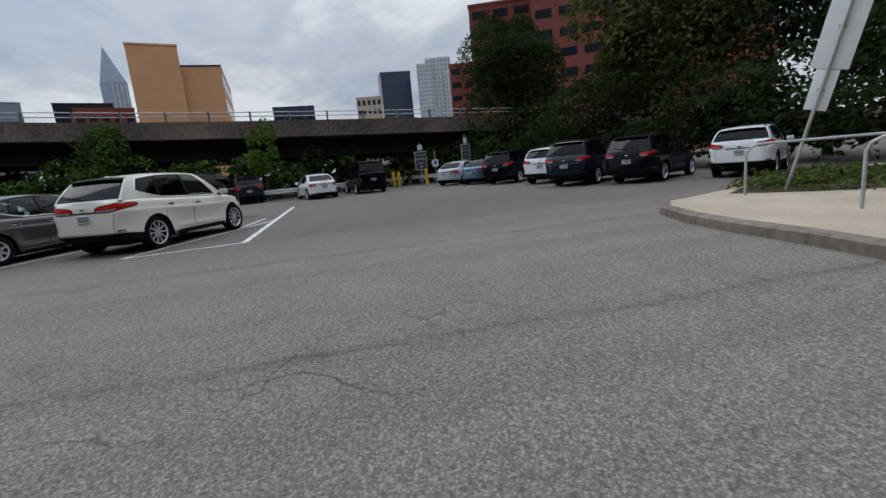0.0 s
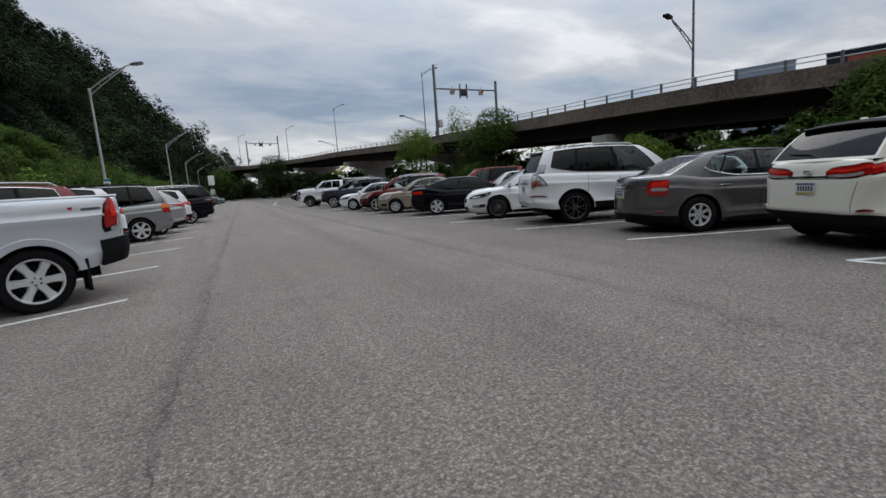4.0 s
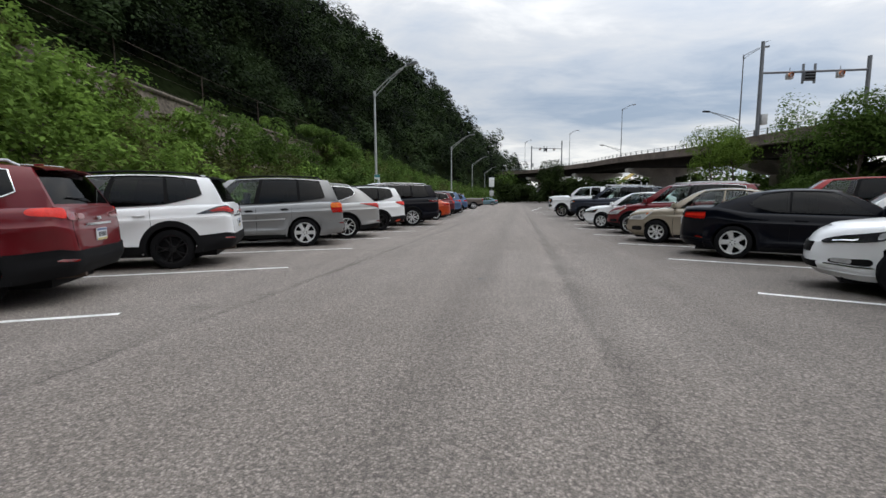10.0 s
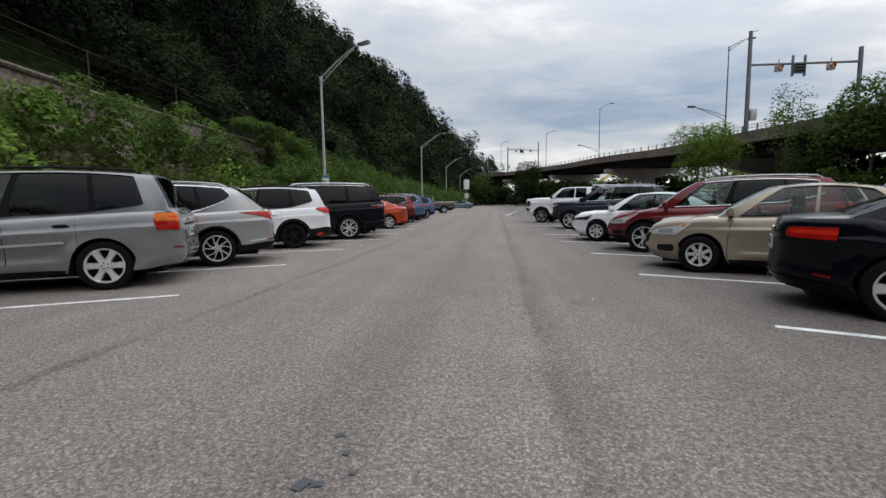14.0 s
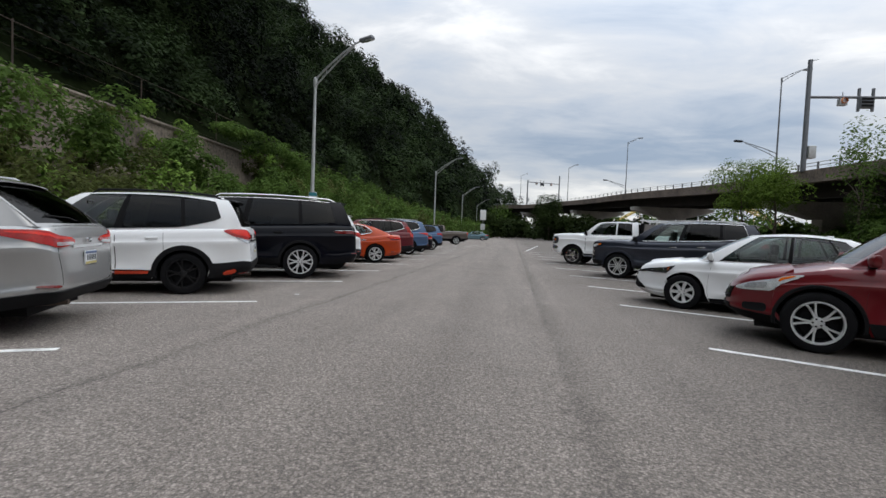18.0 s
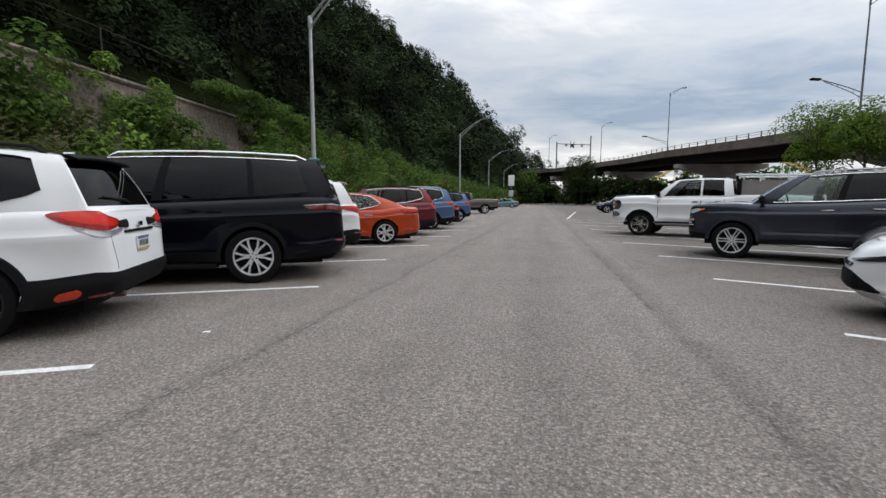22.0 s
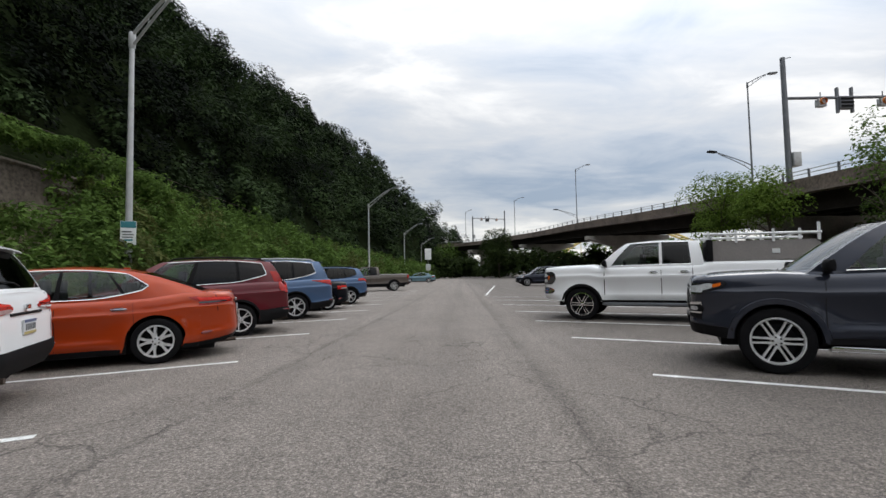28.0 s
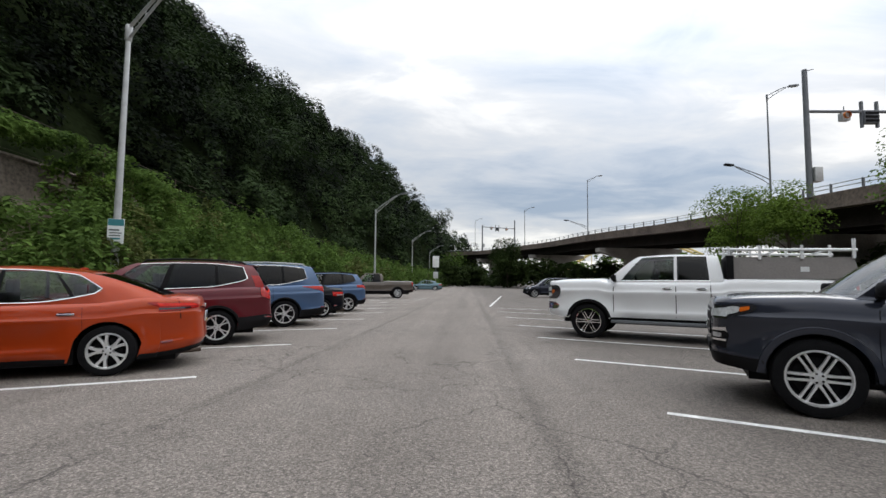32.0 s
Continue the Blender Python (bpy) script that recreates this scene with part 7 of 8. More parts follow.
# ---- trees, hedges and the far edge ----
def tree(x, y, height, spread, mat, label, z0=0.0, leaves=2600, leaf=0.16, trunk=0.14, low=0.35, seed=1, lumps=16):
    """A tapered trunk with forking limbs and a crown of many leaves."""
    rng = np.random.default_rng(seed)
    root = empty("tree", Matrix.Translation((x, y, z0)), label, "tree", "trees round the lot")
    top = height * 0.8
    path = [(rng.uniform(-0.1, 0.1) * k, rng.uniform(-0.1, 0.1) * k, top * k / 5) for k in range(6)]
    part("trunk", tube(path, trunk, 10, trunk * 0.25), M["bark"], root)
    for k in range(7):
        f = rng.uniform(low * 0.8, 0.8)
        b = Vector(path[int(f * 5)]) + Vector((0, 0, top * (f - int(f * 5) / 5)))
        a = rng.uniform(0, 6.28)
        d = Vector((math.cos(a), math.sin(a), rng.uniform(0.5, 1.1))) * spread * rng.uniform(0.5, 0.8)
        part("limb", tube([b, b + d * 0.5 + Vector((0, 0, 0.1)), b + d], trunk * 0.42, 7, trunk * 0.10), M["bark"], root)
    pts = crown_points(rng, (0, 0, height * (low + 1) / 2), (spread, spread, height * (1 - low) * 0.62), leaves, leaf, lumps, 0.82, 0.36, 0.5)
    part("crown", leaf_mesh("crown", pts, M[mat]), None, root)
    return root


def hedge(name, line, width, height, mat, label, step=1.3, leaf=0.16, count=230, seed=3, base=0.0, vary=0.35):
    """A run of scrub along a line."""
    rng = np.random.default_rng(seed)
    clouds = []
    for (x0, y0), (x1, y1) in zip(line, line[1:]):
        n = max(1, int(math.hypot(x1 - x0, y1 - y0) / step))
        for i in range(n):
            f = (i + rng.random()) / n
            h = height * rng.uniform(1 - vary, 1 + vary)
            for lift in ((0.42,) if h < 2 else (0.28, 0.68)):
                c = (x0 + (x1 - x0) * f + rng.uniform(-width, width) * 0.5, y0 + (y1 - y0) * f + rng.uniform(-width, width) * 0.5, base + h * lift)
                clouds.append(crown_points(rng, c, (width * 0.55, width * 0.55, h * 0.36), count, leaf, 8))
    ob = part(name, leaf_mesh(name, np.concatenate(clouds), M[mat]), None, None)
    return tagged(ob, label, "shrubs", kind="stuff")


hedge("viaduct_scrub", [(31.5, -36), (31.5, -27), (30.0, -20), (26.5, -10), (25, -2), (25, 12), (26, 30), (28, 45)], 2.6, 2.7, "treeleaf", "dark green scrub along the foot of the viaduct", seed=21, count=330)
hedge("under_viaduct_scrub", [(33, -40), (32, 0), (34, 30), (35, 60)], 4.0, 4.0, "treeleaf", "dark scrub in the shade under the viaduct", step=2.0, leaf=0.34, count=170, seed=22)
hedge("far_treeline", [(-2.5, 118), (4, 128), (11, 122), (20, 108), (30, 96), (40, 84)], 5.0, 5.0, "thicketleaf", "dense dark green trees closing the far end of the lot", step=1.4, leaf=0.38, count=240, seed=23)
hedge("distant_treeline", [(-10, 150), (10, 175), (40, 150), (70, 120), (95, 90)], 8.0, 8.5, "treeleaf", "distant green tree line beyond the viaduct", step=2.6, leaf=0.6, count=130, seed=24)
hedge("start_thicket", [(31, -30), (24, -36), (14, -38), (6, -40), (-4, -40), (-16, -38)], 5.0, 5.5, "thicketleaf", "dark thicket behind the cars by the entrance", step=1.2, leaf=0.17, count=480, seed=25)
tree(24.9, 49.0, 9.6, 3.4, "limeleaf", "small light green tree growing beside the viaduct", leaves=7600, leaf=0.115, seed=31, low=0.35, lumps=30)
tree(24.3, 42.5, 8.4, 2.5, "limeleaf", "second light green tree before the viaduct", leaves=5200, leaf=0.11, seed=51, low=0.4, lumps=24)
tree(25.6, 34.7, 10.4, 2.2, "midleaf", "tall loose tree rising over the viaduct parapet", leaves=1400, leaf=0.12, seed=52, low=0.30, lumps=20, trunk=0.09)
tree(24.6, 25.0, 8.6, 2.9, "treeleaf", "loose dark green tree in front of the viaduct", leaves=5600, leaf=0.13, seed=32, lumps=28)
tree(27.5, 34.0, 7.0, 3.3, "treeleaf", "bushy green tree under the viaduct edge", leaves=5979, leaf=0.12, seed=33, low=0.15)
tree(25.2, -15.2, 4.7, 1.2, "limeleaf", "slender lime green sapling by the guard rail", leaves=1609, leaf=0.12, trunk=0.07, seed=34, low=0.3, lumps=9)
tree(25.5, -6.1, 5.3, 2.4, "treeleaf", "round dark green tree beside the viaduct", leaves=4370, leaf=0.12, seed=35, low=0.15)
tree(22.5, 4.5, 3.6, 2.0, "limeleaf", "low yellow green bush by the guard rail", leaves=2070, leaf=0.11, seed=36, low=0.05, trunk=0.07)
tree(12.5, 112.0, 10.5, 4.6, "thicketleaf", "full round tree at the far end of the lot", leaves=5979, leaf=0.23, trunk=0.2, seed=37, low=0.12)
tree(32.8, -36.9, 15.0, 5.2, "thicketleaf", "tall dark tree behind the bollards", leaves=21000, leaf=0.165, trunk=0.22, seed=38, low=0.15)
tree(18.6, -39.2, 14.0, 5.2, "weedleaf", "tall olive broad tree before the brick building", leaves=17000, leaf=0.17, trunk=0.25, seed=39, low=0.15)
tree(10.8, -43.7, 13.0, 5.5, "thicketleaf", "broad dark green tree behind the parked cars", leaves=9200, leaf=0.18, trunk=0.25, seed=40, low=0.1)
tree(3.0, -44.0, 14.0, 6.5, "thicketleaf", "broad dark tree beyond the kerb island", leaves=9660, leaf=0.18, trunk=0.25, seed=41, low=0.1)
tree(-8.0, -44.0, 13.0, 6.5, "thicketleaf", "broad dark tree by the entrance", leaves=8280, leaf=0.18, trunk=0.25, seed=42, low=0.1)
tree(-2.0, -33.0, 5.5, 3.2, "weedleaf", "overgrown shrub on the kerb island", leaves=5979, leaf=0.09, trunk=0.1, seed=43, low=0.02)


def guard_rail():
    root = empty("guard_rail", Matrix(), "weathered steel guard rail on short posts", "guard rail")
    line = [(28.2, -28.6), (29.2, -25.6), (29.0, -22.6), (27.6, -19.8), (26.0, -17.2), (24.8, -14.6)] + [(24.2, y) for y in range(-12, 33, 3)]
    prof = ((0.0, 0.42), (0.05, 0.47), (0.0, 0.53), (0.0, 0.58), (0.05, 0.64), (0.0, 0.70))
    part("rail", grid([[(x - a, y, z) for a, z in prof] for x, y in line]), M["galv"], root)
    for x, y in line:
        part("post", box(x + 0.0, x + 0.12, y - 0.08, y + 0.08, -0.05, 0.72, 0.01), M["rust"], root)


guard_rail()


def bollard(x, y):
    root = empty("bollard", Matrix.Translation((x, y, 0)), "yellow painted steel bollard", "bollard", "yellow bollards")
    part("post", lathe([(0.0, 1.12), (0.05, 1.11), (0.09, 1.07), (0.105, 1.0), (0.105, 0.0)], 16, "z"), M["yellow"], root)
    part("collar", lathe([(0.106, 0.05), (0.15, 0.05), (0.16, 0.0)], 16, "z"), M["concrete"], root)


for x, y in ((28.3, -24.0), (27.0, -24.2), (24.8, -25.8)):
    bollard(x, y)


def post_sign(x, y, height, panels, way, label, lean=0.0, post="galv"):
    """A steel post with flat panels: (centre height, width, height, face material, bars on it)."""
    root = empty("sign_post", Matrix.Translation((x, y, 0)) @ Matrix.Rotation(lean, 4, "X") @ Matrix.Rotation(way, 4, "Z"), label, "sign", "lot signs")
    part("post", tube([(0, 0, -0.05), (0, 0, height)], 0.032, 8), M[post], root)
    for z, w, h, face, bars in panels:
        p = part("panel", box(-w / 2, w / 2, -0.052, -0.036, z - h / 2, z + h / 2, 0.006), M[face], root)
        for bx, bz, bw, bh, bm_ in bars:
            part("marking", box(bx - bw / 2, bx + bw / 2, -0.0575, -0.052, z + bz - bh / 2, z + bz + bh / 2), M[bm_], p)
        part("bracket", box(-0.06, 0.06, -0.038, 0.0, z - 0.03, z + 0.03), M["galv"], root)
    return root


bars2 = [(0, 0.20, 0.36, 0.08, "signback"), (0, 0.06, 0.42, 0.08, "signback"), (0, -0.09, 0.26, 0.08, "signback"), (0, -0.22, 0.12, 0.12, "signback")]
bars = [(0, 0.14, 0.36, 0.07, "signwhite"), (0, 0.02, 0.34, 0.06, "signwhite"), (0, -0.10, 0.24, 0.06, "signwhite"), (0, -0.22, 0.07, 0.10, "signwhite")]
post_sign(26.9, -25.95, 3.1, [(1.78, 0.98, 1.35, "signwhite", [(0, 0, 0.90, 1.27, "signdark")] + [(a, b * 2.0, c * 1.9, d * 1.2, e) for a, b, c, d, e in bars2]), (2.75, 0.4, 0.36, "signwhite", [])], radians(-75), "dark entrance sign with white lettering on a post")
post_sign(24.9, -28.85, 3.3, [(2.1, 0.8, 1.1, "signwhite", [(0, 0, 0.72, 1.02, "signdark")] + [(a, b * 1.6, c * 1.5, d * 1.2, e) for a, b, c, d, e in bars2[:3]]), (2.9, 0.3, 0.36, "signwhite", [])], radians(-69), "dark lot sign with white lettering on a post")
post_sign(26.3, -26.9, 2.4, [(1.5, 0.45, 0.5, "signwhite", [(0, 0.05, 0.2, 0.25, "signdark")])], radians(-90), "small white notice on a post")
# the notice on the lamp post and the tall white panel by the far lamp
post_sign(-9.72, 22.98, 0.6, [(2.72, 0.42, 0.76, "signwhite", [(0.0, 0.27, 0.40, 0.20, "signgreen"), (-0.04, 0.04, 0.26, 0.04, "signdark"), (0.0, -0.05, 0.30, 0.03, "signdark"), (-0.02, -0.13, 0.28, 0.03, "signdark"), (0.0, -0.22, 0.24, 0.05, "signgreen")])], radians(28), "white and teal notice fixed to a lamp post")
post_sign(-3.0, 94.7, 5.9, [(5.0, 1.2, 2.1, "signwhite", [(0.2, 0.4, 0.5, 0.05, "signback")]), (2.5, 0.9, 1.2, "signback", [])], radians(5), "tall white sign panel on a post far down the lot")


# ---- kerb island with handrails and a leaning sign ----
def island():
    outline = [(-16, -22.8), (-8, -22.9), (-4.5, -23.3), (-3.1, -23.6), (-2.1, -23.7), (-1.0, -23.95), (0.1, -24.4), (0.75, -25.0), (1.0, -25.8), (1.5, -27.2), (2.2, -28.8), (2.8, -31.0), (3.0, -34.0), (3.0, -46), (-16, -46)]
    inner = [(-16, -23.0), (-8, -23.1), (-4.5, -23.5), (-3.1, -23.8), (-2.1, -23.9), (-1.05, -24.13), (0.0, -24.55), (0.58, -25.05), (0.8, -25.85), (1.3, -27.3), (2.0, -28.9), (2.6, -31.05), (2.8, -34.0), (2.8, -45.8), (-16, -45.8)]
    n = len(outline)
    pts = [(x, y, -0.05) for x, y in outline] + [(x, y, 0.13) for x, y in outline] + [(x * 0.25 + a * 0.75, y * 0.25 + b * 0.75, 0.155) for (x, y), (a, b) in zip(inner, outline)] + [(x, y, 0.155) for x, y in inner]
    faces = [(r * n + i, r * n + (i + 1) % n, (r + 1) * n + (i + 1) % n, (r + 1) * n + i) for r in range(3) for i in range(n)]
    kerb = part("kerb", (pts, [f[::-1] for f in faces]), M["rockwall"], None, smooth=False)
    tagged(kerb, "stained concrete kerb round the corner island", "kerb", kind="structure")
    pts = [(x, y, 0.157) for x, y in inner]
    walk_ = part("pavement", (pts, [tuple(range(n))[::-1]]), M["sidewalk"], None, smooth=False)
    tagged(walk_, "tan concrete pavement on the corner island", "pavement", kind="structure")
    bed = [(0.5, -26.4), (1.05, -27.3), (1.7, -28.9), (2.2, -30.7), (2.3, -33), (1, -36), (-2.2, -33), (-1.6, -28.6), (-0.6, -27.2)]
    g = part("planting_bed", ([(x, y, 0.165) for x, y in bed], [tuple(range(len(bed)))[::-1]]), M["earth"], None, smooth=False)
    tagged(g, "weedy planting bed on the island", "bed", kind="structure")
    rng = np.random.default_rng(8)
    cl = [crown_points(rng, (x + rng.uniform(-0.5, 0.5), y, 0.25), (0.5, 0.5, 0.22), 70, 0.06, 6) for x, y in [(rng.uniform(-1.2, 3), rng.uniform(-31, -27.2)) for _ in range(60)] if x < min(1.7, (-25.2 - y) * 0.62)]
    ob = part("island_weeds", leaf_mesh("island_weeds", np.concatenate(cl), M["grass"]), None, None)
    tagged(ob, "short weeds on the island bed", "grass", kind="stuff")


island()


def handrail(a, b, label):
    root = empty("handrail", Matrix(), label, "handrail", "island handrails")
    a, b = Vector(a), Vector(b)
    d = (b - a).normalized()
    up = Vector((0, 0, 0.92))
    arc = [a, a + up * 0.85, a + up * 0.97 + d * 0.05, a + up * 1.04 + d * 0.16, a + up * 1.05 + d * 0.3]
    part("rail", tube(arc + [b + up * 1.05], 0.024, 10), M["galv"], root)
    part("post", tube([b, b + up * 1.05], 0.024, 10), M["galv"], root)
    part("post", tube([(a + b) / 2, (a + b) / 2 + up * 1.05], 0.022, 10), M["galv"], root)


handrail((0.04, -26.3, 0.15), (-3.8, -30.0, 0.15), "bent galvanised steel handrail on the island")
handrail((-2.5, -25.45, 0.15), (-6.4, -28.0, 0.15), "second bent galvanised steel handrail on the island")
leaner = post_sign(0.07, -27.35, 5.2, [(4.45, 0.78, 1.38, "signwhite", []), (3.03, 0.58, 1.42, "signwhite", []), (1.95, 0.36, 0.72, "signwhite", [])], radians(27), "leaning post with three sign backs on the island")
leaner.matrix_world = Matrix.Translation((0.07, -27.35, 0.1)) @ Matrix.Rotation(radians(14), 4, Vector((0.45, -0.89, 0))) @ Matrix.Rotation(radians(27), 4, "Z")


# ---- buildings beyond ----
def block(name, az, dist, width, depth, height, mat, label, turn=0.0, rows=0, cols=0, win="windowdark", origin=(-5, -17.4), wsize=(0.62, 0.55), faces=(0, 1), z0=0.0, cap=None):
    """A far building by bearing from the lot's corner, with its windows as parts."""
    a = radians(az)
    c = Vector((origin[0] + dist * math.sin(a), origin[1] + dist * math.cos(a), z0))
    root = empty(name, Matrix.Translation(c) @ Matrix.Rotation(-a + radians(turn), 4, "Z"), label, "building", "city buildings")
    part("wall", box(-width / 2, width / 2, 0, depth, 0, height), M[mat], root, smooth=False)
    part("roof", box(-width / 2 - 0.2, width / 2 + 0.2, -0.2, depth + 0.2, height, height + max(0.5, height * 0.012)), M[cap or mat], root, smooth=False)
    for side in faces:
        span = width if side == 0 else depth
        n = cols if side == 0 else max(2, int(cols * depth / width))
        for r in range(rows):
            for q in range(n):
                w, h = span / n * wsize[0], height / rows * wsize[1]
                x, z = -span / 2 + span * (q + 0.5) / n, height * (r + 0.5) / rows
                g = box(x - w / 2, x + w / 2, -0.06, 0.03, z - h / 2, z + h / 2)
                m_ = Matrix() if side == 0 else (Matrix.Translation((width / 2, depth / 2, 0)) @ Matrix.Rotation(math.pi / 2, 4, "Z") if side == 1 else Matrix.Translation((-width / 2, depth / 2, 0)) @ Matrix.Rotation(-math.pi / 2, 4, "Z"))
                part("window", moved(g, m_), M[win], root, smooth=False)
    return root


block("office_building", 75.3, 215, 17.5, 40, 57.5, "tanwall", "tall windowless tan brick building above the viaduct", turn=0)
block("office_building", 79.3, 218, 17, 60, 50.5, "tanwall", "lower tan brick wing with window bands on its side", turn=-5, rows=5, cols=2, faces=(1,), wsize=(0.86, 0.55), cap="windowdark")
spired = block("office_tower", 71.8, 900, 27, 27, 175, "greyfacade", "distant slender blue grey glass tower with a pointed top", rows=16, cols=4, wsize=(0.3, 0.9), win="facade", turn=30)
part("spire", ([(-13.5, 0, 177), (13.5, 0, 177), (13.5, 27, 177), (-13.5, 27, 177), (-6, 14, 232)], [(0, 1, 4), (1, 2, 4), (2, 3, 4), (3, 0, 4)]), M["greyfacade"], spired, "slanted glass top", smooth=False)
block("office_tower", 100.7, 700, 44, 40, 141, "bluefacade", "dark blue glass office tower with a pale sign band", rows=24, cols=6, wsize=(0.9, 0.25), win="windowdark", turn=8)
block("office_tower", 104.2, 640, 20, 30, 136, "facade", "pale stepped office tower", rows=26, cols=5, wsize=(0.5, 0.6), win="greyfacade")
block("office_tower", 105.9, 645, 34, 30, 143, "facade", "pale stepped office tower with a taller core", rows=26, cols=7, wsize=(0.5, 0.6), win="greyfacade")
block("office_tower", 107.6, 640, 22, 30, 122, "facade", "pale stepped office tower", rows=24, cols=5, wsize=(0.5, 0.6), win="greyfacade")
block("office_building", 97.3, 420, 22, 20, 66, "sidewalk", "low tan building beside the blue tower", rows=8, cols=5)
block("office_building", 61.5, 300, 26, 30, 49, "greyfacade", "low grey industrial roofline above the viaduct", rows=2, cols=6, wsize=(0.9, 0.3))
block("office_building", 68.6, 310, 26, 30, 50.5, "windowdark", "low dark flat-roofed building above the viaduct", rows=2, cols=8, wsize=(0.9, 0.3))
block("office_building", 70.2, 250, 22, 30, 39, "brick", "low red brick block beside the tan building", rows=3, cols=5)
block("office_building", 88.5, 420, 34, 25, 62, "bluefacade", "dark slanted roofed building far beyond the viaduct", rows=2, cols=4)
block("brick_building", 113.5, 118, 15, 26, 38, "brick", "tall red brick building with ribbon windows", rows=9, cols=3, origin=(-7, -18.4), wsize=(0.7, 0.42))
block("brick_building", 121.0, 108, 15, 26, 46, "brick", "tall red brick building with ribbon windows", rows=11, cols=3, origin=(-7, -18.4), wsize=(0.7, 0.42))
block("brick_building", 132.5, 110, 32, 26, 42, "brick", "tall red brick building with ribbon windows", rows=10, cols=6, origin=(-7, -18.4), wsize=(0.7, 0.42))
block("brick_building", 109.2, 150, 8, 20, 32, "brick", "red brick building with ribbon windows", rows=8, cols=2, origin=(-5, -17.4), wsize=(0.7, 0.42))


def far_arch():
    """A distant yellow steel arch bridge beyond the viaduct."""
    root = empty("arch_bridge", Matrix(), "distant yellow painted steel arch bridge", "bridge")
    for off in (0, 8):
        a = [Vector((88 + 135 * f, 412 - 50 * f + off, 3 + 34 * 4 * f * (1 - f))) for f in np.linspace(0, 1, 25)]
        part("arch", tube(a, 0.85, 8), M["archyellow"], root)
    for f in np.linspace(0.08, 0.92, 13):
        p = Vector((88 + 135 * f, 412 - 50 * f, 3 + 34 * 4 * f * (1 - f)))
        part("hanger", tube([p, Vector((p.x, p.y, min(p.z, 12)))], 0.25, 5), M["archyellow"], root)
    part("pier", box(94, 102, 404, 414, -1, 10), M["pier"], root)
    part("deck", moved(box(-85, 85, -6, 6, 9, 11.5), Matrix.Translation((155, 388, 0)) @ Matrix.Rotation(radians(-20.3), 4, "Z")), M["archyellow"], root)


far_arch()

# pale concrete abutment where the viaduct meets the hill
ab = part("abutment", box(-22, -12, 128, 134, -0.3, 8.0, 0.1), M["pier"], None)
tagged(ab, "pale concrete abutment at the foot of the hill", "abutment", kind="structure")

# ---- the other parked cars ----
BACK = [(-11.2, suv(roof=1.7), "black", "black SUV in the back row"), (-8.0, sedan(), "silver", "silver sedan in the back row"),
        (-4.8, sedan(roof=1.46), "white", "white sedan in the back row"), (8.1, suv(roof=1.84, len=4.8, wb=2.8, nr=8, tail=0.4, rails=None, spoiler=False, cabin=dict(rt=(-2.2, 1.78), fall=0.0, lift=0.05)), "brightred", "boxy bright red SUV in the back row"),
        (5.0, sedan(roof=1.52), "white", "pale sedan with dark windows in the back row")]
for y, s, col, label in BACK:
    h = radians(R_HEAD)
    kind = "suv" if s["cab"]["wins"][0][0] == 0.07 else "sedan"
    CARS.append(car(kind, label, pose(3.1 + 8.7 * math.cos(h), y + 1.6 + 8.7 * math.sin(h), 0, 0, 0, R_HEAD + 180), s, C[col], "car", "back row of parked cars"))
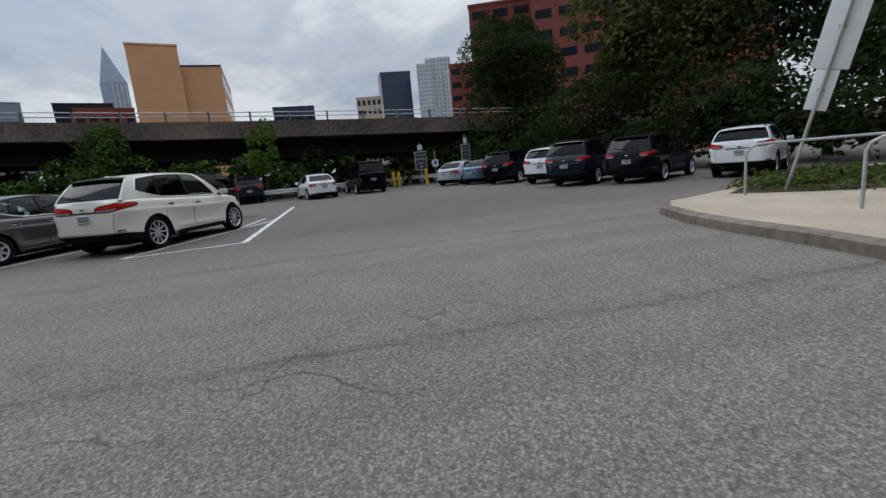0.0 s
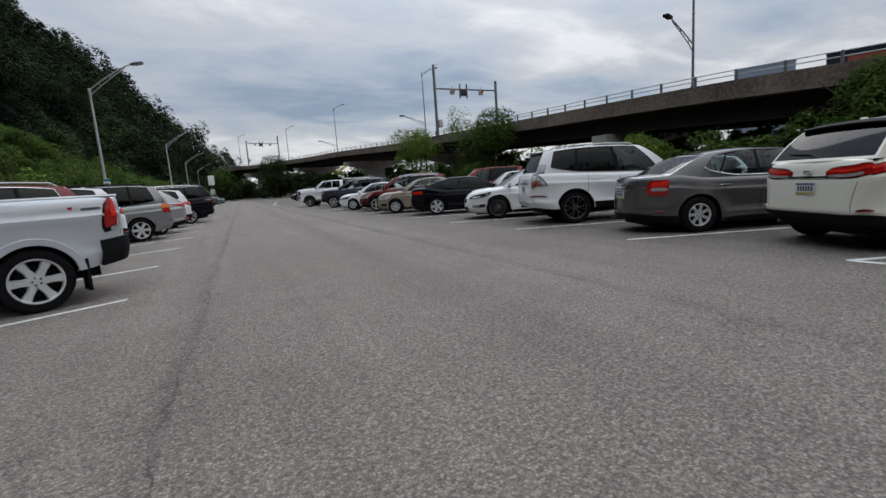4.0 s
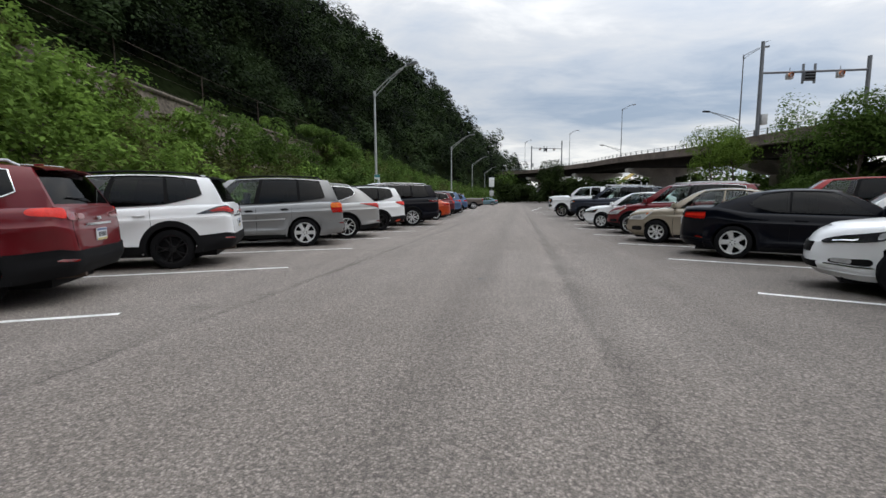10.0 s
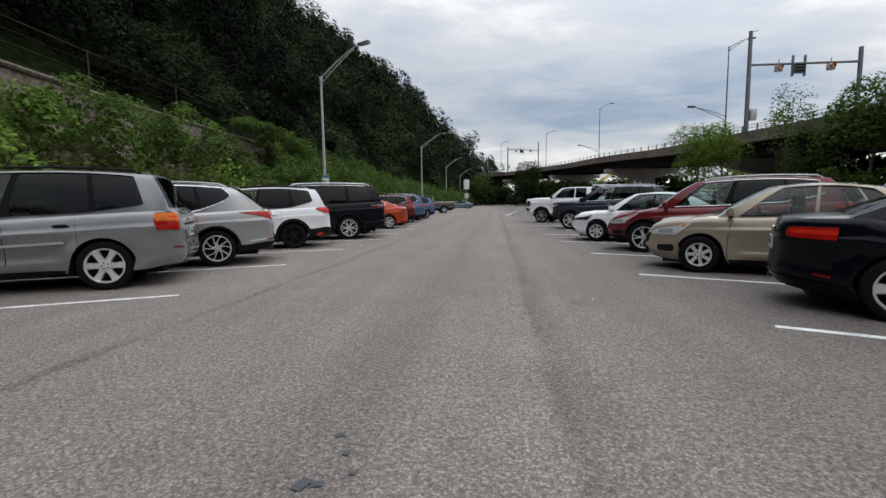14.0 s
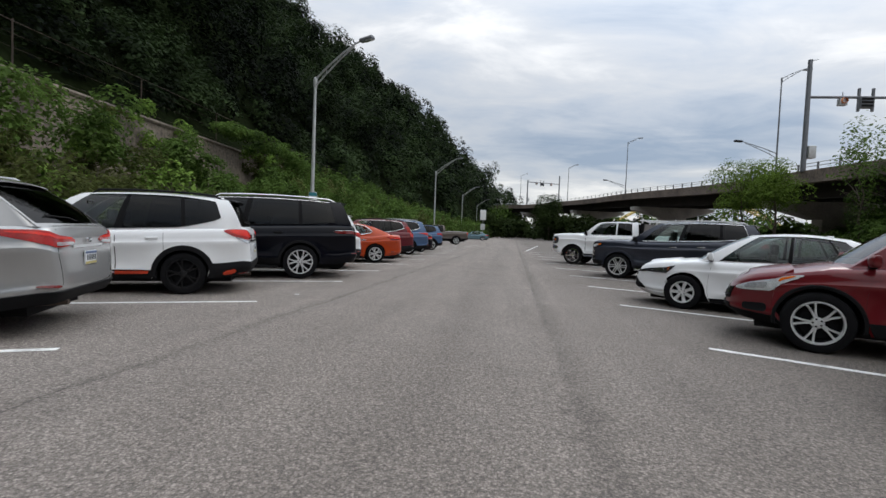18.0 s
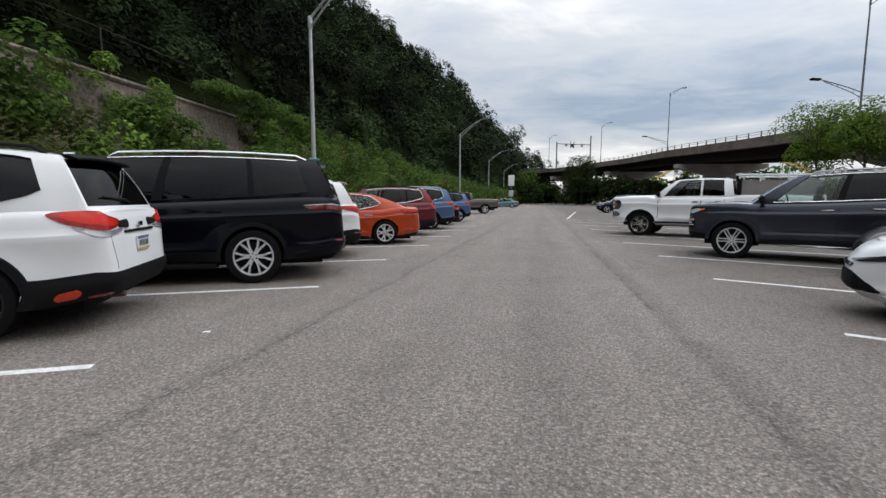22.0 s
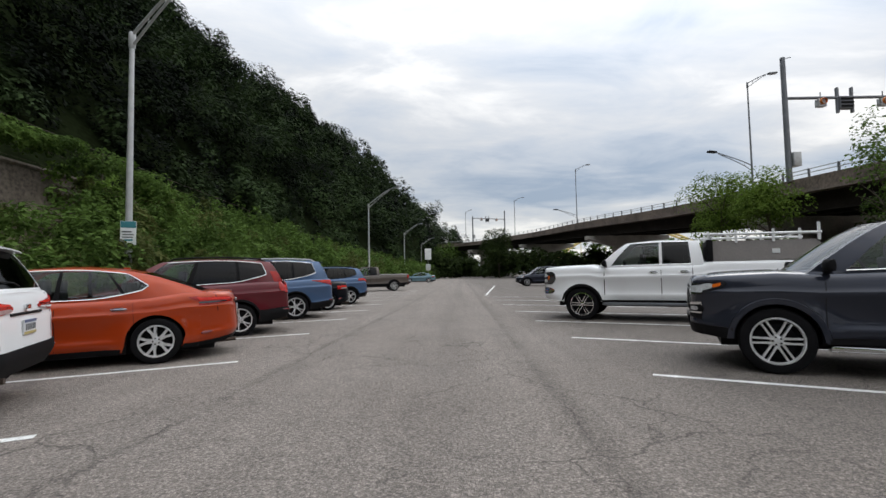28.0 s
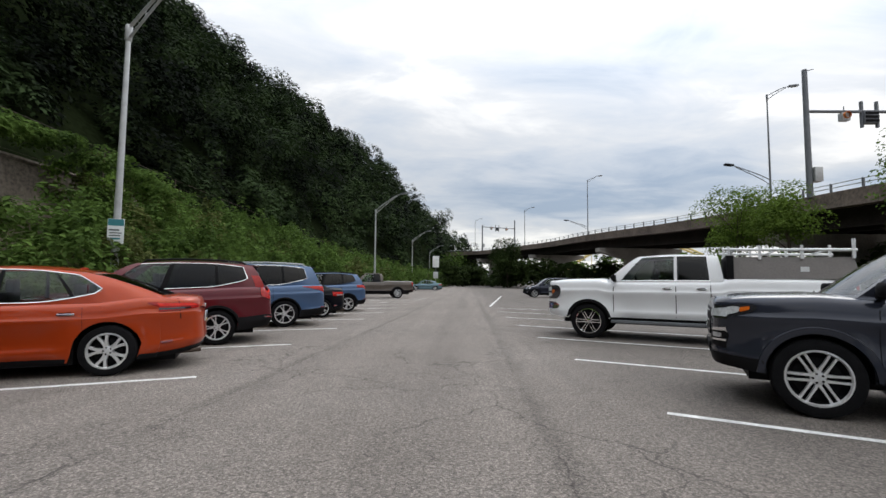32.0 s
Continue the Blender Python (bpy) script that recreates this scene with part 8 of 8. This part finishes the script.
START = [("suv", 25.8, -13.6, 15, suv(roof=1.66), "charcoal", "dark grey SUV parked by the guard rail"), ("sedan", 22.4, -18.2, 12, sedan(roof=1.44), "white", "white sedan parked by the guard rail"), ("van", 23.6, -21.3, 8, suv(len=4.9, wid=1.95, wb=2.9, roof=1.98, belt=1.15, nr=8, tail=0.4, tail_lamp=(0.8, 0.12, 0.5, 0.7)), "black", "black boxy van parked by the bollards"),
         ("sedan", 22.0, -27.6, -48, sedan(), "silverwhite", "silver white sedan parked in the entrance row"), ("sedan", 19.9, -28.6, -48, sedan(roof=1.43), "paleblue", "pale blue sedan parked in the entrance row"), ("suv", 17.4, -29.3, -50, suv(len=4.9, wb=2.85, roof=1.72), "black", "black SUV parked in the entrance row"),
         ("suv", 13.6, -29.9, -52, suv(len=4.3, wb=2.56, roof=1.64), "white", "white crossover parked in the entrance row"), ("suv", 10.4, -29.6, -56, suv(len=4.9, wb=2.85, roof=1.76), "navy", "dark blue SUV parked in the entrance row"), ("sedan", 8.2, -31.0, -62, suv(len=4.7, roof=1.7), "black", "black SUV at the end of the entrance row"), ("suv", 6.1, -33.4, -58, suv(len=4.5, roof=1.62), "white", "white hatchback parked past the island")]
for name, x, y, head, s, col, label in START:
    CARS.append(car(name, label, pose(x, y, 0, 0, 0, head), s, C[col], "car", "entrance row of parked cars"))
FAR = [("suv", 9.1, 50.6, 178, suv(len=4.8, roof=1.70), "navy", "dark blue SUV parked alone far down the lot"), ("sedan", -3.6, 75.0, -175, sedan(), "teal", "small teal sedan far down the lot")]
for name, x, y, head, s, col, label in FAR:
    CARS.append(car(name, label, pose(x, y, 0, 0, 0, head), s, C[col], "car", "far parked cars"))


# ---- litter on the asphalt ----
LITTER = [(-3.24, 7.18, 0.035, 20, "signwhite", "small white paper scrap on the asphalt"), (1.75, -0.16, 0.015, 70, "signwhite", "tiny pale scrap on the asphalt"), (-0.46, -4.1, 0.042, 65, "signdark", "small dark clod of dirt on the asphalt"), (-0.39, -4.09, 0.03, 15, "signdark", "small dark clod of dirt on the asphalt"), (-0.42, -3.66, 0.026, 30, "signdark", "small dark clod of dirt on the asphalt"), (-0.333, -3.83, 0.022, 80, "signdark", "small dark clod of dirt on the asphalt"), (-0.256, -4.0, 0.02, 10, "signdark", "small dark clod of dirt on the asphalt"), (0.146, -4.53, 0.016, 40, "signdark", "small dark clod of dirt on the asphalt")]


def litter(x, y, size, turn, mat, label):
    """A small flat crumpled scrap."""
    rng = random.Random(int(x * 100 + y))
    pts = [(size * (a - 1), size * 0.7 * (b - 1), 0.004 + rng.random() * size * 0.16) for b in range(3) for a in range(3)]
    ob = part("litter", (pts, [(r * 3 + q, r * 3 + q + 1, r * 3 + q + 4, r * 3 + q + 3) for r in range(2) for q in range(2)]), M[mat], None)
    ob.matrix_world = pose(x, y, 0.001, 0, 0, turn)
    tagged(ob, label, "litter", "scraps on the asphalt")


for lx, ly, ls, lt, lm, ll in LITTER:
    litter(lx, ly, ls, lt, lm, ll)
